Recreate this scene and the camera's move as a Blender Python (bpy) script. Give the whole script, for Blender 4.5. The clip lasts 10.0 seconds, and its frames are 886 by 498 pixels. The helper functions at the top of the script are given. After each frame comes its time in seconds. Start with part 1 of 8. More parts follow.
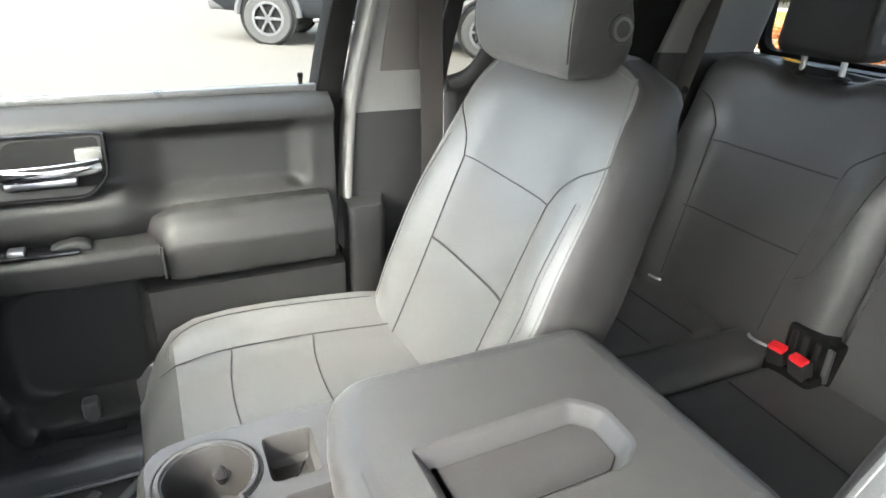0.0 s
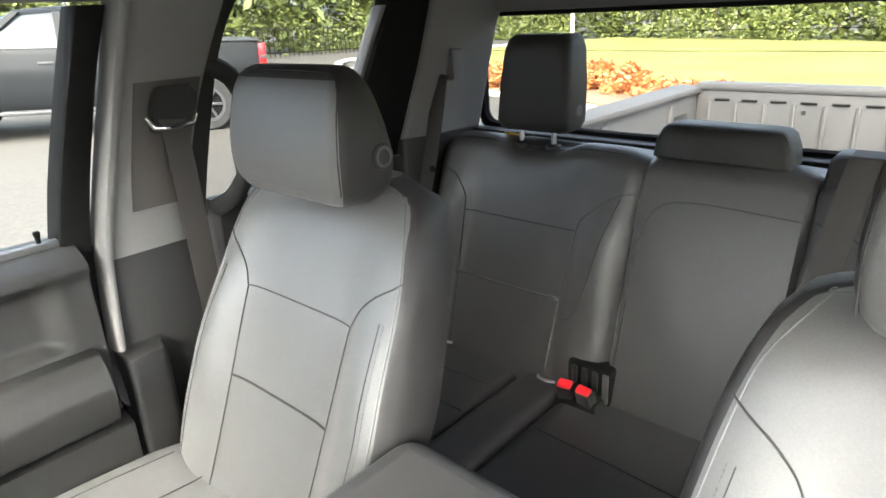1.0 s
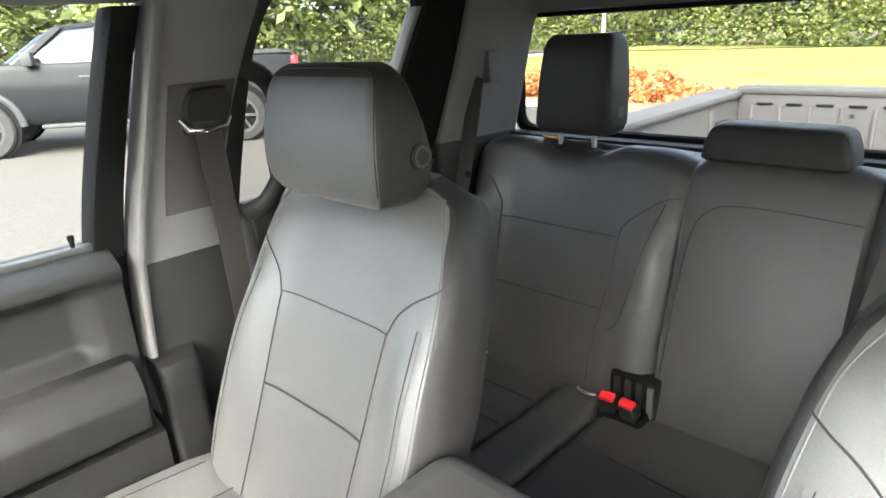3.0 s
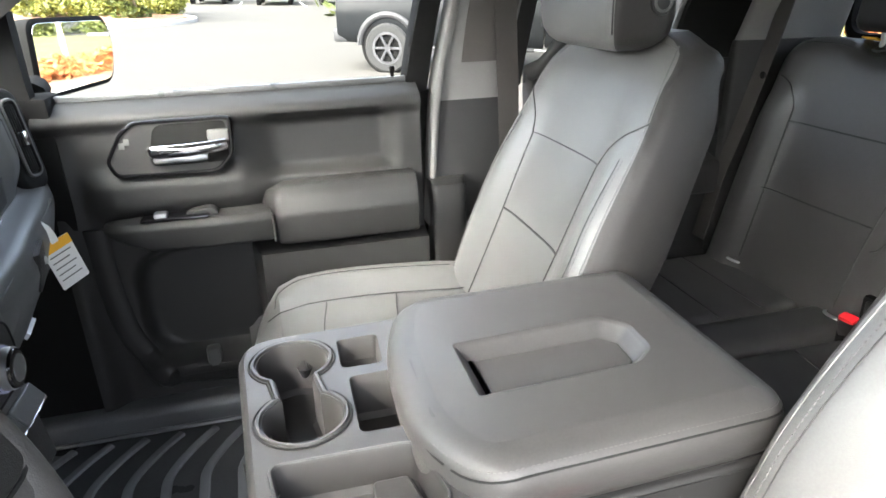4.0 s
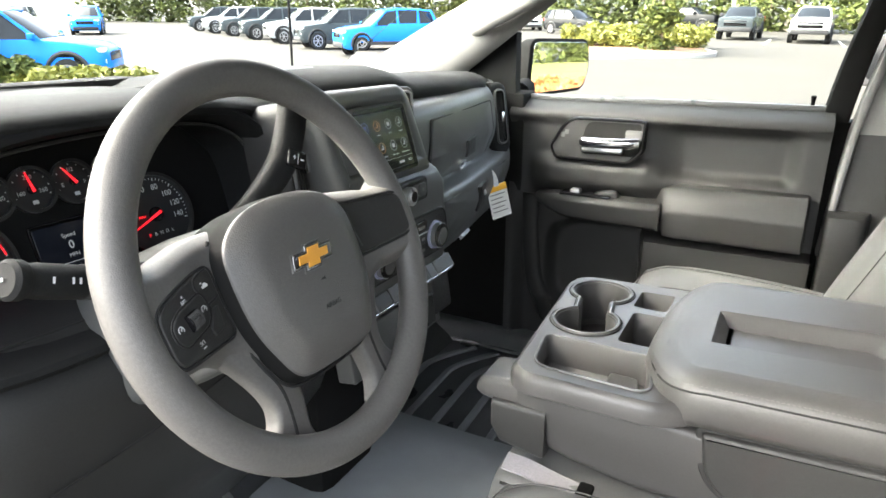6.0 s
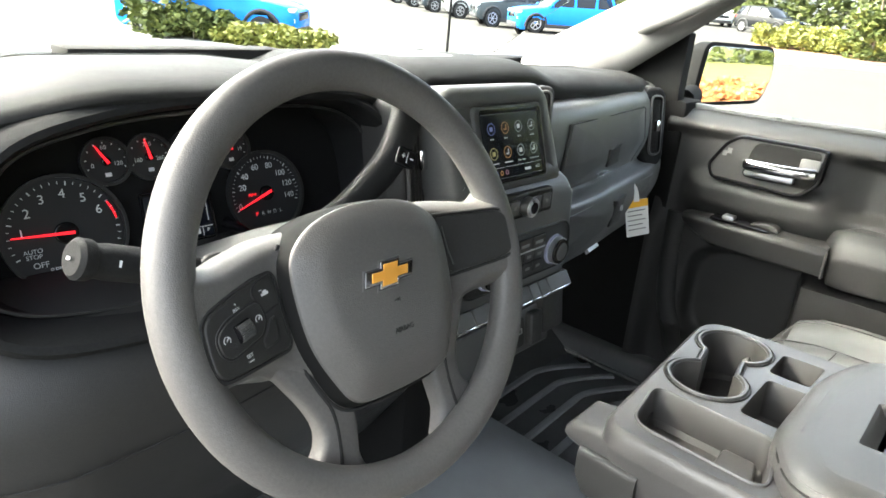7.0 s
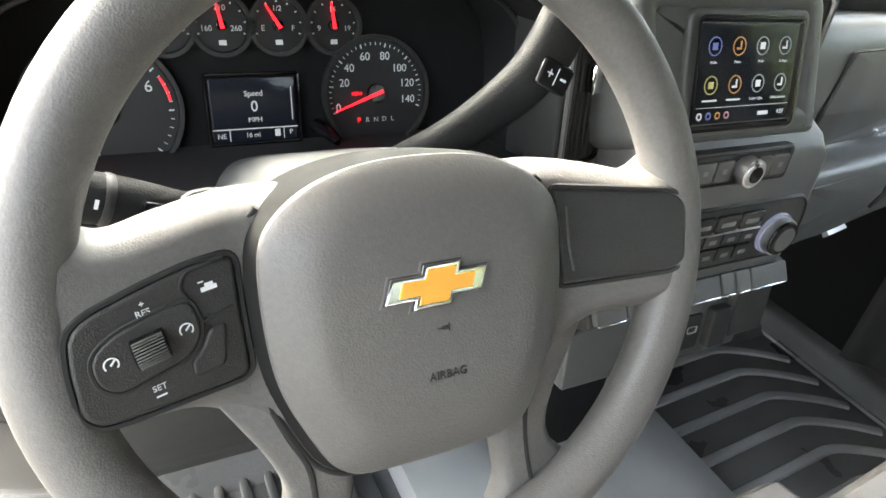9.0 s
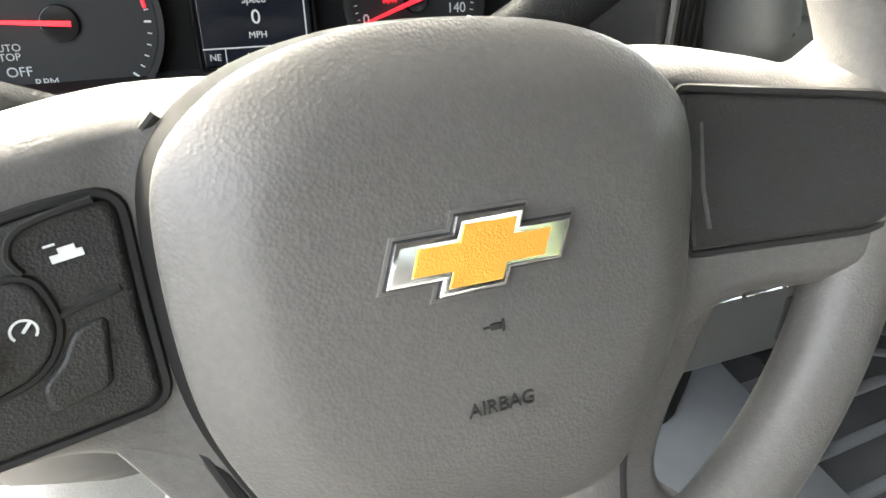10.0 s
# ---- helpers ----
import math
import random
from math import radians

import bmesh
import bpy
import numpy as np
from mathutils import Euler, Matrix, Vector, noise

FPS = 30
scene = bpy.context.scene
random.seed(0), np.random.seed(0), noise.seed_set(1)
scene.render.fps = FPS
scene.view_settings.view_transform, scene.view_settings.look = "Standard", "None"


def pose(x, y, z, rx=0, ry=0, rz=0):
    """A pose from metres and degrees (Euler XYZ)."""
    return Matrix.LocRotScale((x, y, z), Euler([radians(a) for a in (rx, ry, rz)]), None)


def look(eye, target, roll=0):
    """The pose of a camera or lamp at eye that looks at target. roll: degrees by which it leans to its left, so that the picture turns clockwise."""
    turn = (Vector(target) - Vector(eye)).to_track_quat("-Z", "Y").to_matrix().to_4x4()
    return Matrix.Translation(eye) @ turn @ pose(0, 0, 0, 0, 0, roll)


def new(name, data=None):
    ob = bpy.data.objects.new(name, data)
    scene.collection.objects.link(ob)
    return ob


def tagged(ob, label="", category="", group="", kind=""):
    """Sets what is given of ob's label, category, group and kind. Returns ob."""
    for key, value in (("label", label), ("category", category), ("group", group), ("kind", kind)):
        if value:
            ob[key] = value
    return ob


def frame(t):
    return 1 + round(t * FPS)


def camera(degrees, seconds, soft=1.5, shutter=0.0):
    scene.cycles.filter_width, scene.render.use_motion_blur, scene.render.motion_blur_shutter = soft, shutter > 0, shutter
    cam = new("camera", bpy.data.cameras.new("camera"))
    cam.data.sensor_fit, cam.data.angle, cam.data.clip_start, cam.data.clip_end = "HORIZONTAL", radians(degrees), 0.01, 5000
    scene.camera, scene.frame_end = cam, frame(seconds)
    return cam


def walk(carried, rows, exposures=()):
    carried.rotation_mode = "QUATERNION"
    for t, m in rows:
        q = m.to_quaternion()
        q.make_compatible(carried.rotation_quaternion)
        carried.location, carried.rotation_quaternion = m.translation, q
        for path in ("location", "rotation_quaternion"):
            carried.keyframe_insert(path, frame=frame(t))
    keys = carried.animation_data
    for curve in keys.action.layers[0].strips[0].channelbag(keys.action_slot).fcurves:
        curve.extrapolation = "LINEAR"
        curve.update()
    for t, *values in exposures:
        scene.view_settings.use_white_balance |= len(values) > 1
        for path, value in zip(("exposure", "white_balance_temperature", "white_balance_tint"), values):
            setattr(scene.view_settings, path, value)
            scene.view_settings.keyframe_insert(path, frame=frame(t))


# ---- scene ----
# World: x runs to the truck's rear, y to its passenger side, z up; metres.
cam = camera(69.4, 10.0, soft=1.6)
# seconds, eye x y z, yaw to the left from +y, pitch, roll
ROWS = [
    (0.0, 0.0872, -0.4071, 1.8576, -24.85, -24.46, 1.68),
    (0.5, 0.0465, -0.3918, 1.9203, -36.43, -21.30, -0.51),
    (1.0, 0.0592, -0.3654, 1.9657, -47.28, -20.35, -2.87),
    (1.5, 0.0749, -0.3326, 1.9899, -55.89, -20.81, -4.44),
    (2.0, 0.0847, -0.3117, 1.9971, -58.98, -20.89, -4.88),
    (2.2, 0.0804, -0.3050, 1.9970, -58.54, -20.82, -4.94),
    (3.3, 0.0685, -0.3702, 1.9156, -35.72, -19.59, -2.81),
    (3.5, 0.0625, -0.4305, 1.8951, -29.28, -20.38, -2.38),
    (4.0, 0.1061, -0.5805, 1.8063, -13.81, -22.16, -1.78),
    (4.5, 0.1906, -0.6982, 1.7527, -0.14, -21.80, -2.04),
    (5.0, 0.2611, -0.7936, 1.7632, 11.54, -20.82, -2.42),
    (5.5, 0.3170, -0.8465, 1.7674, 20.41, -19.72, -1.78),
    (6.0, 0.3079, -0.8465, 1.7891, 28.14, -18.67, -0.18),
    (6.2, 0.3049, -0.8421, 1.7932, 31.04, -18.63, 0.62),
    (7.3, 0.2926, -0.7162, 1.8089, 45.55, -22.49, 5.45),
    (7.5, 0.2794, -0.6877, 1.8099, 48.51, -24.01, 5.90),
    (8.0, 0.2533, -0.6334, 1.8207, 53.04, -27.08, 7.46),
    (8.5, 0.2166, -0.5908, 1.8024, 56.70, -30.00, 8.32),
    (9.0, 0.1712, -0.5567, 1.7800, 59.96, -32.22, 7.97),
    (9.5, 0.1155, -0.5327, 1.7408, 62.34, -34.52, 7.45),
    (10.0, 0.0789, -0.4977, 1.7043, 66.43, -36.13, 4.44),
]


def view(x, y, z, yaw, pitch, roll):
    a, b = radians(yaw), radians(pitch)
    way = Vector((-math.sin(a) * math.cos(b), math.cos(a) * math.cos(b), math.sin(b)))
    eye = Vector((x, y, z))
    return look(eye, eye + way, roll)


EXPOSURES = [(0.0, 4.05, 6500, 5), (1.0, 3.9, 6600, 7), (2.2, 3.75, 6800, 8), (3.5, 3.95, 6450, 6), (4.5, 3.95, 6600, 10), (5.3, 4.05, 6700, 8), (6.0, 3.9, 6800, 5), (7.5, 4.1, 6800, 3), (8.5, 4.55, 7000, 4), (10.0, 4.9, 7200, 5)]
walk(cam, [(t, view(*r)) for t, *r in ROWS], EXPOSURES)

# light: a bright hazy sky with a soft high sun
world = bpy.data.worlds.new("world")
scene.world = world
world.use_nodes = True
wn = world.node_tree.nodes
wn.clear()
sky = wn.new("ShaderNodeTexSky")
sky.sky_type = "NISHITA"
sky.sun_disc = False
sky.sun_elevation = radians(40)
sky.sun_rotation = radians(238)
sky.air_density, sky.dust_density, sky.ozone_density = 0.6, 4.0, 0.3
wbg = wn.new("ShaderNodeBackground")
wbg.inputs["Strength"].default_value = 0.15
wout = wn.new("ShaderNodeOutputWorld")
haze = wn.new("ShaderNodeHueSaturation")
haze.inputs["Saturation"].default_value = 0.6
world.node_tree.links.new(sky.outputs[0], haze.inputs["Color"])
world.node_tree.links.new(haze.outputs[0], wbg.inputs["Color"])
world.node_tree.links.new(wbg.outputs[0], wout.inputs["Surface"])
sun_data = bpy.data.lights.new("sun", "SUN")
sun_data.energy, sun_data.angle, sun_data.color = 1.0, radians(100), (1.0, 0.98, 0.955)
sun = new("sun", sun_data)
sun.matrix_world = look((0, 0, 30), (30.3, 18.9, 0.0))


# ---------------------------------------------------------------- builders
BASE = {}


def thing(name, at, label, category, group="", kind=""):
    ob = new(name)
    ob.empty_display_size = 0.05
    ob.location = at
    BASE[ob] = Vector(at)
    return tagged(ob, label, category, group, kind)


def part(name, bm, material, parent=None, label="", smooth=True):
    """One mesh object, its vertices given in world metres, under a thing or a part."""
    bmesh.ops.recalc_face_normals(bm, faces=bm.faces)
    base = BASE.get(parent, Vector((0, 0, 0)))
    if base.length:
        bmesh.ops.translate(bm, verts=bm.verts, vec=-base)
    me = bpy.data.meshes.new(name)
    bm.to_mesh(me)
    bm.free()
    if smooth:
        for p in me.polygons:
            p.use_smooth = True
        me.set_sharp_from_angle(angle=radians(38))
    for m in material if isinstance(material, (list, tuple)) else (material,):
        me.materials.append(m)
    ob = new(name, me)
    ob.parent = parent
    BASE[ob] = base
    if label:
        ob["label"] = label
    return ob


def solid(name, bm, material, label, category, group="", kind="", smooth=True):
    """A thing that is one mesh."""
    return tagged(part(name, bm, material, None, "", smooth), label, category, group, kind)


def joined(*bms):
    out = bmesh.new()
    for b in bms:
        me = bpy.data.meshes.new("tmp")
        b.to_mesh(me)
        b.free()
        out.from_mesh(me)
        bpy.data.meshes.remove(me)
    return out


def box(a, b, bevel=0.004, seg=2):
    bm = bmesh.new()
    bmesh.ops.create_cube(bm, size=1.0)
    lo, hi = [Vector([f(p, q) for p, q in zip(a, b)]) for f in (min, max)]
    for v in bm.verts:
        v.co = Vector([lo[i] + (v.co[i] + 0.5) * (hi[i] - lo[i]) for i in range(3)])
    if bevel:
        bmesh.ops.bevel(bm, geom=bm.edges[:], offset=min(bevel, 0.49 * min(hi - lo)), segments=seg, affect="EDGES", profile=0.5)
    return bm


def moved(bm, m):
    bmesh.ops.transform(bm, matrix=m, verts=bm.verts)
    return bm


def loft(loops, caps=True, closed=True, ring=False):
    """Skin over loops of equal length."""
    bm = bmesh.new()
    rows = [[bm.verts.new(p) for p in lp] for lp in loops]
    n = len(rows[0])
    m = n if closed else n - 1
    k = len(rows) if ring else len(rows) - 1
    for i in range(k):
        a, b = rows[i], rows[(i + 1) % len(rows)]
        for j in range(m):
            bm.faces.new((a[j], a[(j + 1) % n], b[(j + 1) % n], b[j]))
    if caps and closed and not ring:
        bm.faces.new(rows[0][::-1])
        bm.faces.new(rows[-1])
    return bm


def smooth_path(pts, n=6, closed=False):
    """Catmull-Rom through the points."""
    pts = [Vector(p) for p in pts]
    out, m = [], len(pts)
    for i in range(m if closed else m - 1):
        if closed:
            a, b, c, d = (pts[(i + k - 1) % m] for k in range(4))
        else:
            a, b, c, d = pts[max(i - 1, 0)], pts[i], pts[i + 1], pts[min(i + 2, m - 1)]
        for k in range(n):
            t = k / n
            out.append(0.5 * (2 * b + (c - a) * t + (2 * a - 5 * b + 4 * c - d) * t * t + (3 * b - a - 3 * c + d) * t**3))
    if not closed:
        out.append(pts[-1])
    return out


def sweep(path, radius, n=10, closed=False, flat=1.0, up=(0, 0, 1), power=1.0):
    """A tube along a path. radius: a number or one per point; flat: its second half-width over the first."""
    path = [Vector(p) for p in path]
    up = Vector(up)
    loops = []
    for i, p in enumerate(path):
        a = path[(i - 1) % len(path)] if closed or i else path[i]
        b = path[(i + 1) % len(path)] if closed or i < len(path) - 1 else path[i]
        t = (b - a).normalized()
        s = t.cross(up)
        if s.length < 1e-4:
            s = t.cross(Vector((1, 0, 0.01)))
        s.normalize()
        w = s.cross(t)
        r = radius[i] if isinstance(radius, (list, tuple)) else radius
        lp = []
        for k in range(n):
            c, d = math.cos(2 * math.pi * k / n), math.sin(2 * math.pi * k / n)
            c, d = (math.copysign(abs(v) ** power, v) for v in (c, d))
            lp.append(p + s * r * c + w * r * flat * d)
        loops.append(lp)
    return loft(loops, caps=True, ring=closed)


def rounded(pts, r, n=5):
    """A 2D outline with its corners rounded."""
    out = []
    m = len(pts)
    for i in range(m):
        a, b, c = Vector(pts[i - 1]), Vector(pts[i]), Vector(pts[(i + 1) % m])
        rr = r[i] if isinstance(r, (list, tuple)) else r
        rr = min(rr, 0.48 * (a - b).length, 0.48 * (c - b).length)
        p, q = b + (a - b).normalized() * rr, b + (c - b).normalized() * rr
        if rr < 1e-5:
            out.append(b)
            continue
        for k in range(n + 1):
            t = k / n
            out.append((1 - t) ** 2 * p + 2 * t * (1 - t) * b + t * t * q)
    return out


def shrink(pts, d):
    """A closed 2D outline moved inwards by d (outwards where negative), for outlines without sharp notches."""
    m = len(pts)
    area = sum(pts[i - 1][0] * pts[i][1] - pts[i][0] * pts[i - 1][1] for i in range(m))
    s = 1 if area > 0 else -1
    out = []
    for i in range(m):
        e1 = (Vector(pts[i]) - Vector(pts[i - 1]))
        e2 = (Vector(pts[(i + 1) % m]) - Vector(pts[i]))
        nn = Vector((-e1.y, e1.x)).normalized() + Vector((-e2.y, e2.x)).normalized()
        nn = nn.normalized() if nn.length > 1e-6 else Vector((0, 0))
        out.append(Vector(pts[i]) + nn * d * s)
    return out


def slab(pts, frame_m, depth, bevel=0.002, seg=3):
    """A plate: a 2D outline in the plane of frame_m, its top at local z = 0 and its back at -depth, with a rounded front edge."""
    loops = [[(p[0], p[1], -depth) for p in pts]]
    for k in range(seg + 1):
        a = math.pi / 2 * k / seg
        loops.append([(p[0], p[1], -bevel + bevel * math.sin(a)) for p in shrink(pts, bevel * (1 - math.cos(a)))])
    loops.append([(p[0], p[1], 0.0) for p in shrink(pts, bevel + 0.0003)])
    bm = loft(loops)
    return moved(bm, frame_m)


def dish(pts, frame_m, depth, taper=0.004, lip=0.003):
    """A recess lining: the inside of a pocket, its mouth on the plane and its floor at -depth."""
    loops = [[(p[0], p[1], lip) for p in shrink(pts, -lip)], [(p[0], p[1], lip) for p in pts]]
    for k in range(1, 4):
        f = k / 3
        loops.append([(p[0], p[1], lip - (depth + lip) * f) for p in shrink(pts, taper * f)])
    loops.append([(p[0], p[1], -depth) for p in shrink(pts, taper + 0.004)])
    bm = loft(loops, caps=False)
    bm.verts.ensure_lookup_table()
    n = len(pts)
    bm.faces.new(bm.verts[-n:])
    return moved(bm, frame_m)


def plane_frame(o, xa, ya):
    """A frame with its origin at o, x along xa, y near ya and z off the plane."""
    xa = Vector(xa).normalized()
    za = xa.cross(Vector(ya)).normalized()
    ya = za.cross(xa)
    m = Matrix((xa, ya, za)).transposed().to_4x4()
    m.translation = o
    return m


def grid_skin(f, nu, nv, u0=0.0, u1=1.0, v0=0.0, v1=1.0):
    """An open sheet of the surface f(u, v)."""
    return loft([[f(u0 + (u1 - u0) * i / nu, v0 + (v1 - v0) * j / nv) for i in range(nu + 1)] for j in range(nv + 1)], caps=False, closed=False)


def lerp(x, pts):
    """Smooth interpolation through (x, value) pairs."""
    if x <= pts[0][0]:
        return pts[0][1]
    for (a, va), (b, vb) in zip(pts, pts[1:]):
        if x <= b:
            t = (x - a) / (b - a)
            return va + (vb - va) * t
    return pts[-1][1]


def ease(x, pts):
    if x <= pts[0][0]:
        return pts[0][1]
    for (a, va), (b, vb) in zip(pts, pts[1:]):
        if x <= b:
            t = (x - a) / (b - a)
            return va + (vb - va) * t * t * (3 - 2 * t)
    return pts[-1][1]


def disc(m, r, depth, n=32, bevel=0.0015):
    return slab([(r * math.cos(2 * math.pi * k / n), r * math.sin(2 * math.pi * k / n)) for k in range(n)], m, depth, bevel, 2)


def ring_plate(m, r0, r1, depth, n=40):
    """A flat ring, proud by depth."""
    lp = []
    for r, z in ((r0, 0.0), (r0, depth), (r1, depth), (r1, 0.0)):
        lp.append([(r * math.cos(2 * math.pi * k / n), r * math.sin(2 * math.pi * k / n), z) for k in range(n)])
    return moved(loft(lp, caps=False, ring=True), m)


def writing(name, text, size, m, material, parent, label="", align="CENTER", depth=0.0004):
    cu = bpy.data.curves.new(name, "FONT")
    cu.body, cu.size, cu.align_x, cu.align_y, cu.extrude = text, size, align, "CENTER", depth
    tmp = bpy.data.objects.new(name, cu)
    me = bpy.data.meshes.new_from_object(tmp)
    bpy.data.objects.remove(tmp)
    bm = bmesh.new()
    bm.from_mesh(me)
    bpy.data.meshes.remove(me)
    moved(bm, m)
    return part(name, bm, material, parent, label, smooth=False)


def patch(outline, surf, height, bevel=0.002, sink=0.003, rings=4):
    """A plate that follows the surface surf(a, b) -> (place, normal), with the given 2D outline, proud by height."""
    def at(p, h):
        o, n = surf(p[0], p[1])
        return Vector(o) + Vector(n) * h
    loops = [[at(p, -sink) for p in outline], [at(p, height - bevel) for p in outline]]
    inner = shrink(outline, bevel)
    loops.append([at(p, height - 0.3 * bevel) for p in shrink(outline, 0.35 * bevel)])
    loops.append([at(p, height) for p in inner])
    c = sum((Vector(p) for p in inner), Vector((0, 0))) / len(inner)
    for k in range(1, rings):
        f = 1 - k / rings
        loops.append([at(c + (Vector(p) - c) * f, height) for p in inner])
    bm = loft(loops, caps=False)
    bm.verts.ensure_lookup_table()
    n = len(outline)
    bm.faces.new(bm.verts[-n:])
    return bm


def flat_surf(m):
    return lambda a, b: (m @ Vector((a, b, 0)), m.to_3x3() @ Vector((0, 0, 1)))


def rect(x0, y0, x1, y1, r, n=4):
    return rounded([(x0, y0), (x1, y0), (x1, y1), (x0, y1)], r, n)


def dashes(path, length, gap, r):
    """Short thread stitches along a path."""
    bms, run = [], 0.0
    for a, b in zip(path, path[1:]):
        a, b = Vector(a), Vector(b)
        seg = (b - a).length
        while run < seg:
            p, q = a.lerp(b, run / seg), a.lerp(b, min(1.0, (run + length) / seg))
            if (q - p).length > length * 0.3:
                bms.append(sweep([p, q], r, 5))
            run += length + gap
        run -= seg
    return joined(*bms)

# ---------------------------------------------------------------- materials
def material(name, colour, rough=0.5, metal=0.0, grain=0.0, grain_size=400.0, vary=0.1, vary_size=6.0, bump=0.0, bump_size=900.0, coat=0.0, spec=0.4, voronoi=False, rough_vary=0.08):
    m = bpy.data.materials.new(name)
    m.use_nodes = True
    nt = m.node_tree
    b = nt.nodes["Principled BSDF"]
    tc = nt.nodes.new("ShaderNodeTexCoord")
    big = nt.nodes.new("ShaderNodeTexNoise")
    big.inputs["Scale"].default_value, big.inputs["Detail"].default_value = vary_size, 4.0
    fine = nt.nodes.new("ShaderNodeTexNoise")
    fine.inputs["Scale"].default_value, fine.inputs["Detail"].default_value = grain_size, 2.0
    ramp = nt.nodes.new("ShaderNodeMapRange")
    ramp.inputs["From Min"].default_value, ramp.inputs["From Max"].default_value = 0.3, 0.7
    ramp.inputs["To Min"].default_value, ramp.inputs["To Max"].default_value = 1 - vary, 1 + vary
    ramp2 = nt.nodes.new("ShaderNodeMapRange")
    ramp2.inputs["From Min"].default_value, ramp2.inputs["From Max"].default_value = 0.3, 0.7
    ramp2.inputs["To Min"].default_value, ramp2.inputs["To Max"].default_value = 1 - grain, 1 + grain
    mul = nt.nodes.new("ShaderNodeMath")
    mul.operation = "MULTIPLY"
    mix = nt.nodes.new("ShaderNodeVectorMath")
    mix.operation = "SCALE"
    mix.inputs[0].default_value = colour
    ln = nt.links.new
    for n in (big, fine):
        ln(tc.outputs["Object"], n.inputs["Vector"])
    ln(big.outputs[0], ramp.inputs["Value"])
    ln(fine.outputs[0], ramp2.inputs["Value"])
    ln(ramp.outputs[0], mul.inputs[0])
    ln(ramp2.outputs[0], mul.inputs[1])
    ln(mul.outputs[0], mix.inputs["Scale"])
    ln(mix.outputs[0], b.inputs["Base Color"])
    rr = nt.nodes.new("ShaderNodeMapRange")
    rr.inputs["From Min"].default_value, rr.inputs["From Max"].default_value = 0.3, 0.7
    rr.inputs["To Min"].default_value, rr.inputs["To Max"].default_value = max(rough - rough_vary, 0.02), min(rough + rough_vary, 1)
    ln(big.outputs[0], rr.inputs["Value"])
    ln(rr.outputs[0], b.inputs["Roughness"])
    b.inputs["Metallic"].default_value = metal
    b.inputs["Specular IOR Level"].default_value = spec
    if coat:
        b.inputs["Coat Weight"].default_value = coat
        b.inputs["Coat Roughness"].default_value = 0.08
    if bump:
        src = nt.nodes.new("ShaderNodeTexVoronoi" if voronoi else "ShaderNodeTexNoise")
        src.inputs["Scale"].default_value = bump_size
        ln(tc.outputs["Object"], src.inputs["Vector"])
        bp = nt.nodes.new("ShaderNodeBump")
        bp.inputs["Strength"].default_value, bp.inputs["Distance"].default_value = bump, 0.0006
        ln(src.outputs[0], bp.inputs["Height"])
        ln(bp.outputs[0], b.inputs["Normal"])
    return m


def glowing(name, colour, strength):
    m = bpy.data.materials.new(name)
    m.use_nodes = True
    b = m.node_tree.nodes["Principled BSDF"]
    b.inputs["Base Color"].default_value = (*[c * 0.3 for c in colour], 1)
    b.inputs["Emission Color"].default_value = (*colour, 1)
    b.inputs["Emission Strength"].default_value = strength * 0.22
    b.inputs["Roughness"].default_value = 0.4
    return m


def clear(name, tint=(1, 1, 1), rough=0.0):
    m = bpy.data.materials.new(name)
    m.use_nodes = True
    b = m.node_tree.nodes["Principled BSDF"]
    b.inputs["Base Color"].default_value = (*tint, 1)
    b.inputs["Roughness"].default_value = rough
    b.inputs["IOR"].default_value = 1.02
    b.inputs["Transmission Weight"].default_value = 1.0
    return m


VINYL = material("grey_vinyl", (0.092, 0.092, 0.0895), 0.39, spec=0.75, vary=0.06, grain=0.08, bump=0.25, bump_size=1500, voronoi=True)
# the same vinyl with the shade on seat sides put into its colour
VINYL_SIDE_SHADED = material("side_shaded_vinyl", (0.026, 0.0247, 0.0238), 0.50, spec=0.35, vary=0.06, grain=0.08, bump=0.25, bump_size=1500, voronoi=True)
# vinyl copy darkened for shade over the rear bench; the console lid shares it
VINYL_REAR_SHADED = material("rear_shaded_vinyl", (0.050, 0.0485, 0.047), 0.42, spec=0.6, vary=0.06, grain=0.08, bump=0.25, bump_size=1500, voronoi=True)
SEAM = material("seam_dark", (0.012, 0.012, 0.012), 0.8)
STITCH = material("stitched_seam", (0.030, 0.030, 0.030), 0.7)
THREAD = material("grey_thread", (0.10, 0.097, 0.094), 0.8)
PLASTIC = material("black_grained_plastic", (0.021, 0.021, 0.0208), 0.46, spec=0.34, vary=0.08, grain=0.1, bump=0.3, bump_size=1200, voronoi=True)
PLASTIC_SOFT = material("soft_dash_plastic", (0.0145, 0.0148, 0.015), 0.66, spec=0.09, vary=0.08, grain=0.1, bump=0.35, bump_size=1000, voronoi=True)
CONSOLE_SKIN = material("console_plastic", (0.050, 0.0485, 0.048), 0.36, vary=0.07, grain=0.06, bump=0.15, bump_size=1400)
PLASTIC_GREY = material("dark_grey_plastic", (0.072, 0.073, 0.0715), 0.42, vary=0.07, grain=0.06, bump=0.15, bump_size=1400)
GLOSS_BLACK = material("gloss_black", (0.006, 0.006, 0.007), 0.12, vary=0.05, rough_vary=0.03)
MATT_BLACK = material("matt_black", (0.008, 0.008, 0.008), 0.85, spec=0.12)
RUBBER = material("black_rubber", (0.085, 0.087, 0.088), 0.32, spec=0.6, vary=0.2, grain=0.15)
MAT_SMOOTH = material("smooth_floor_vinyl", (0.26, 0.268, 0.272), 0.34, vary=0.15)
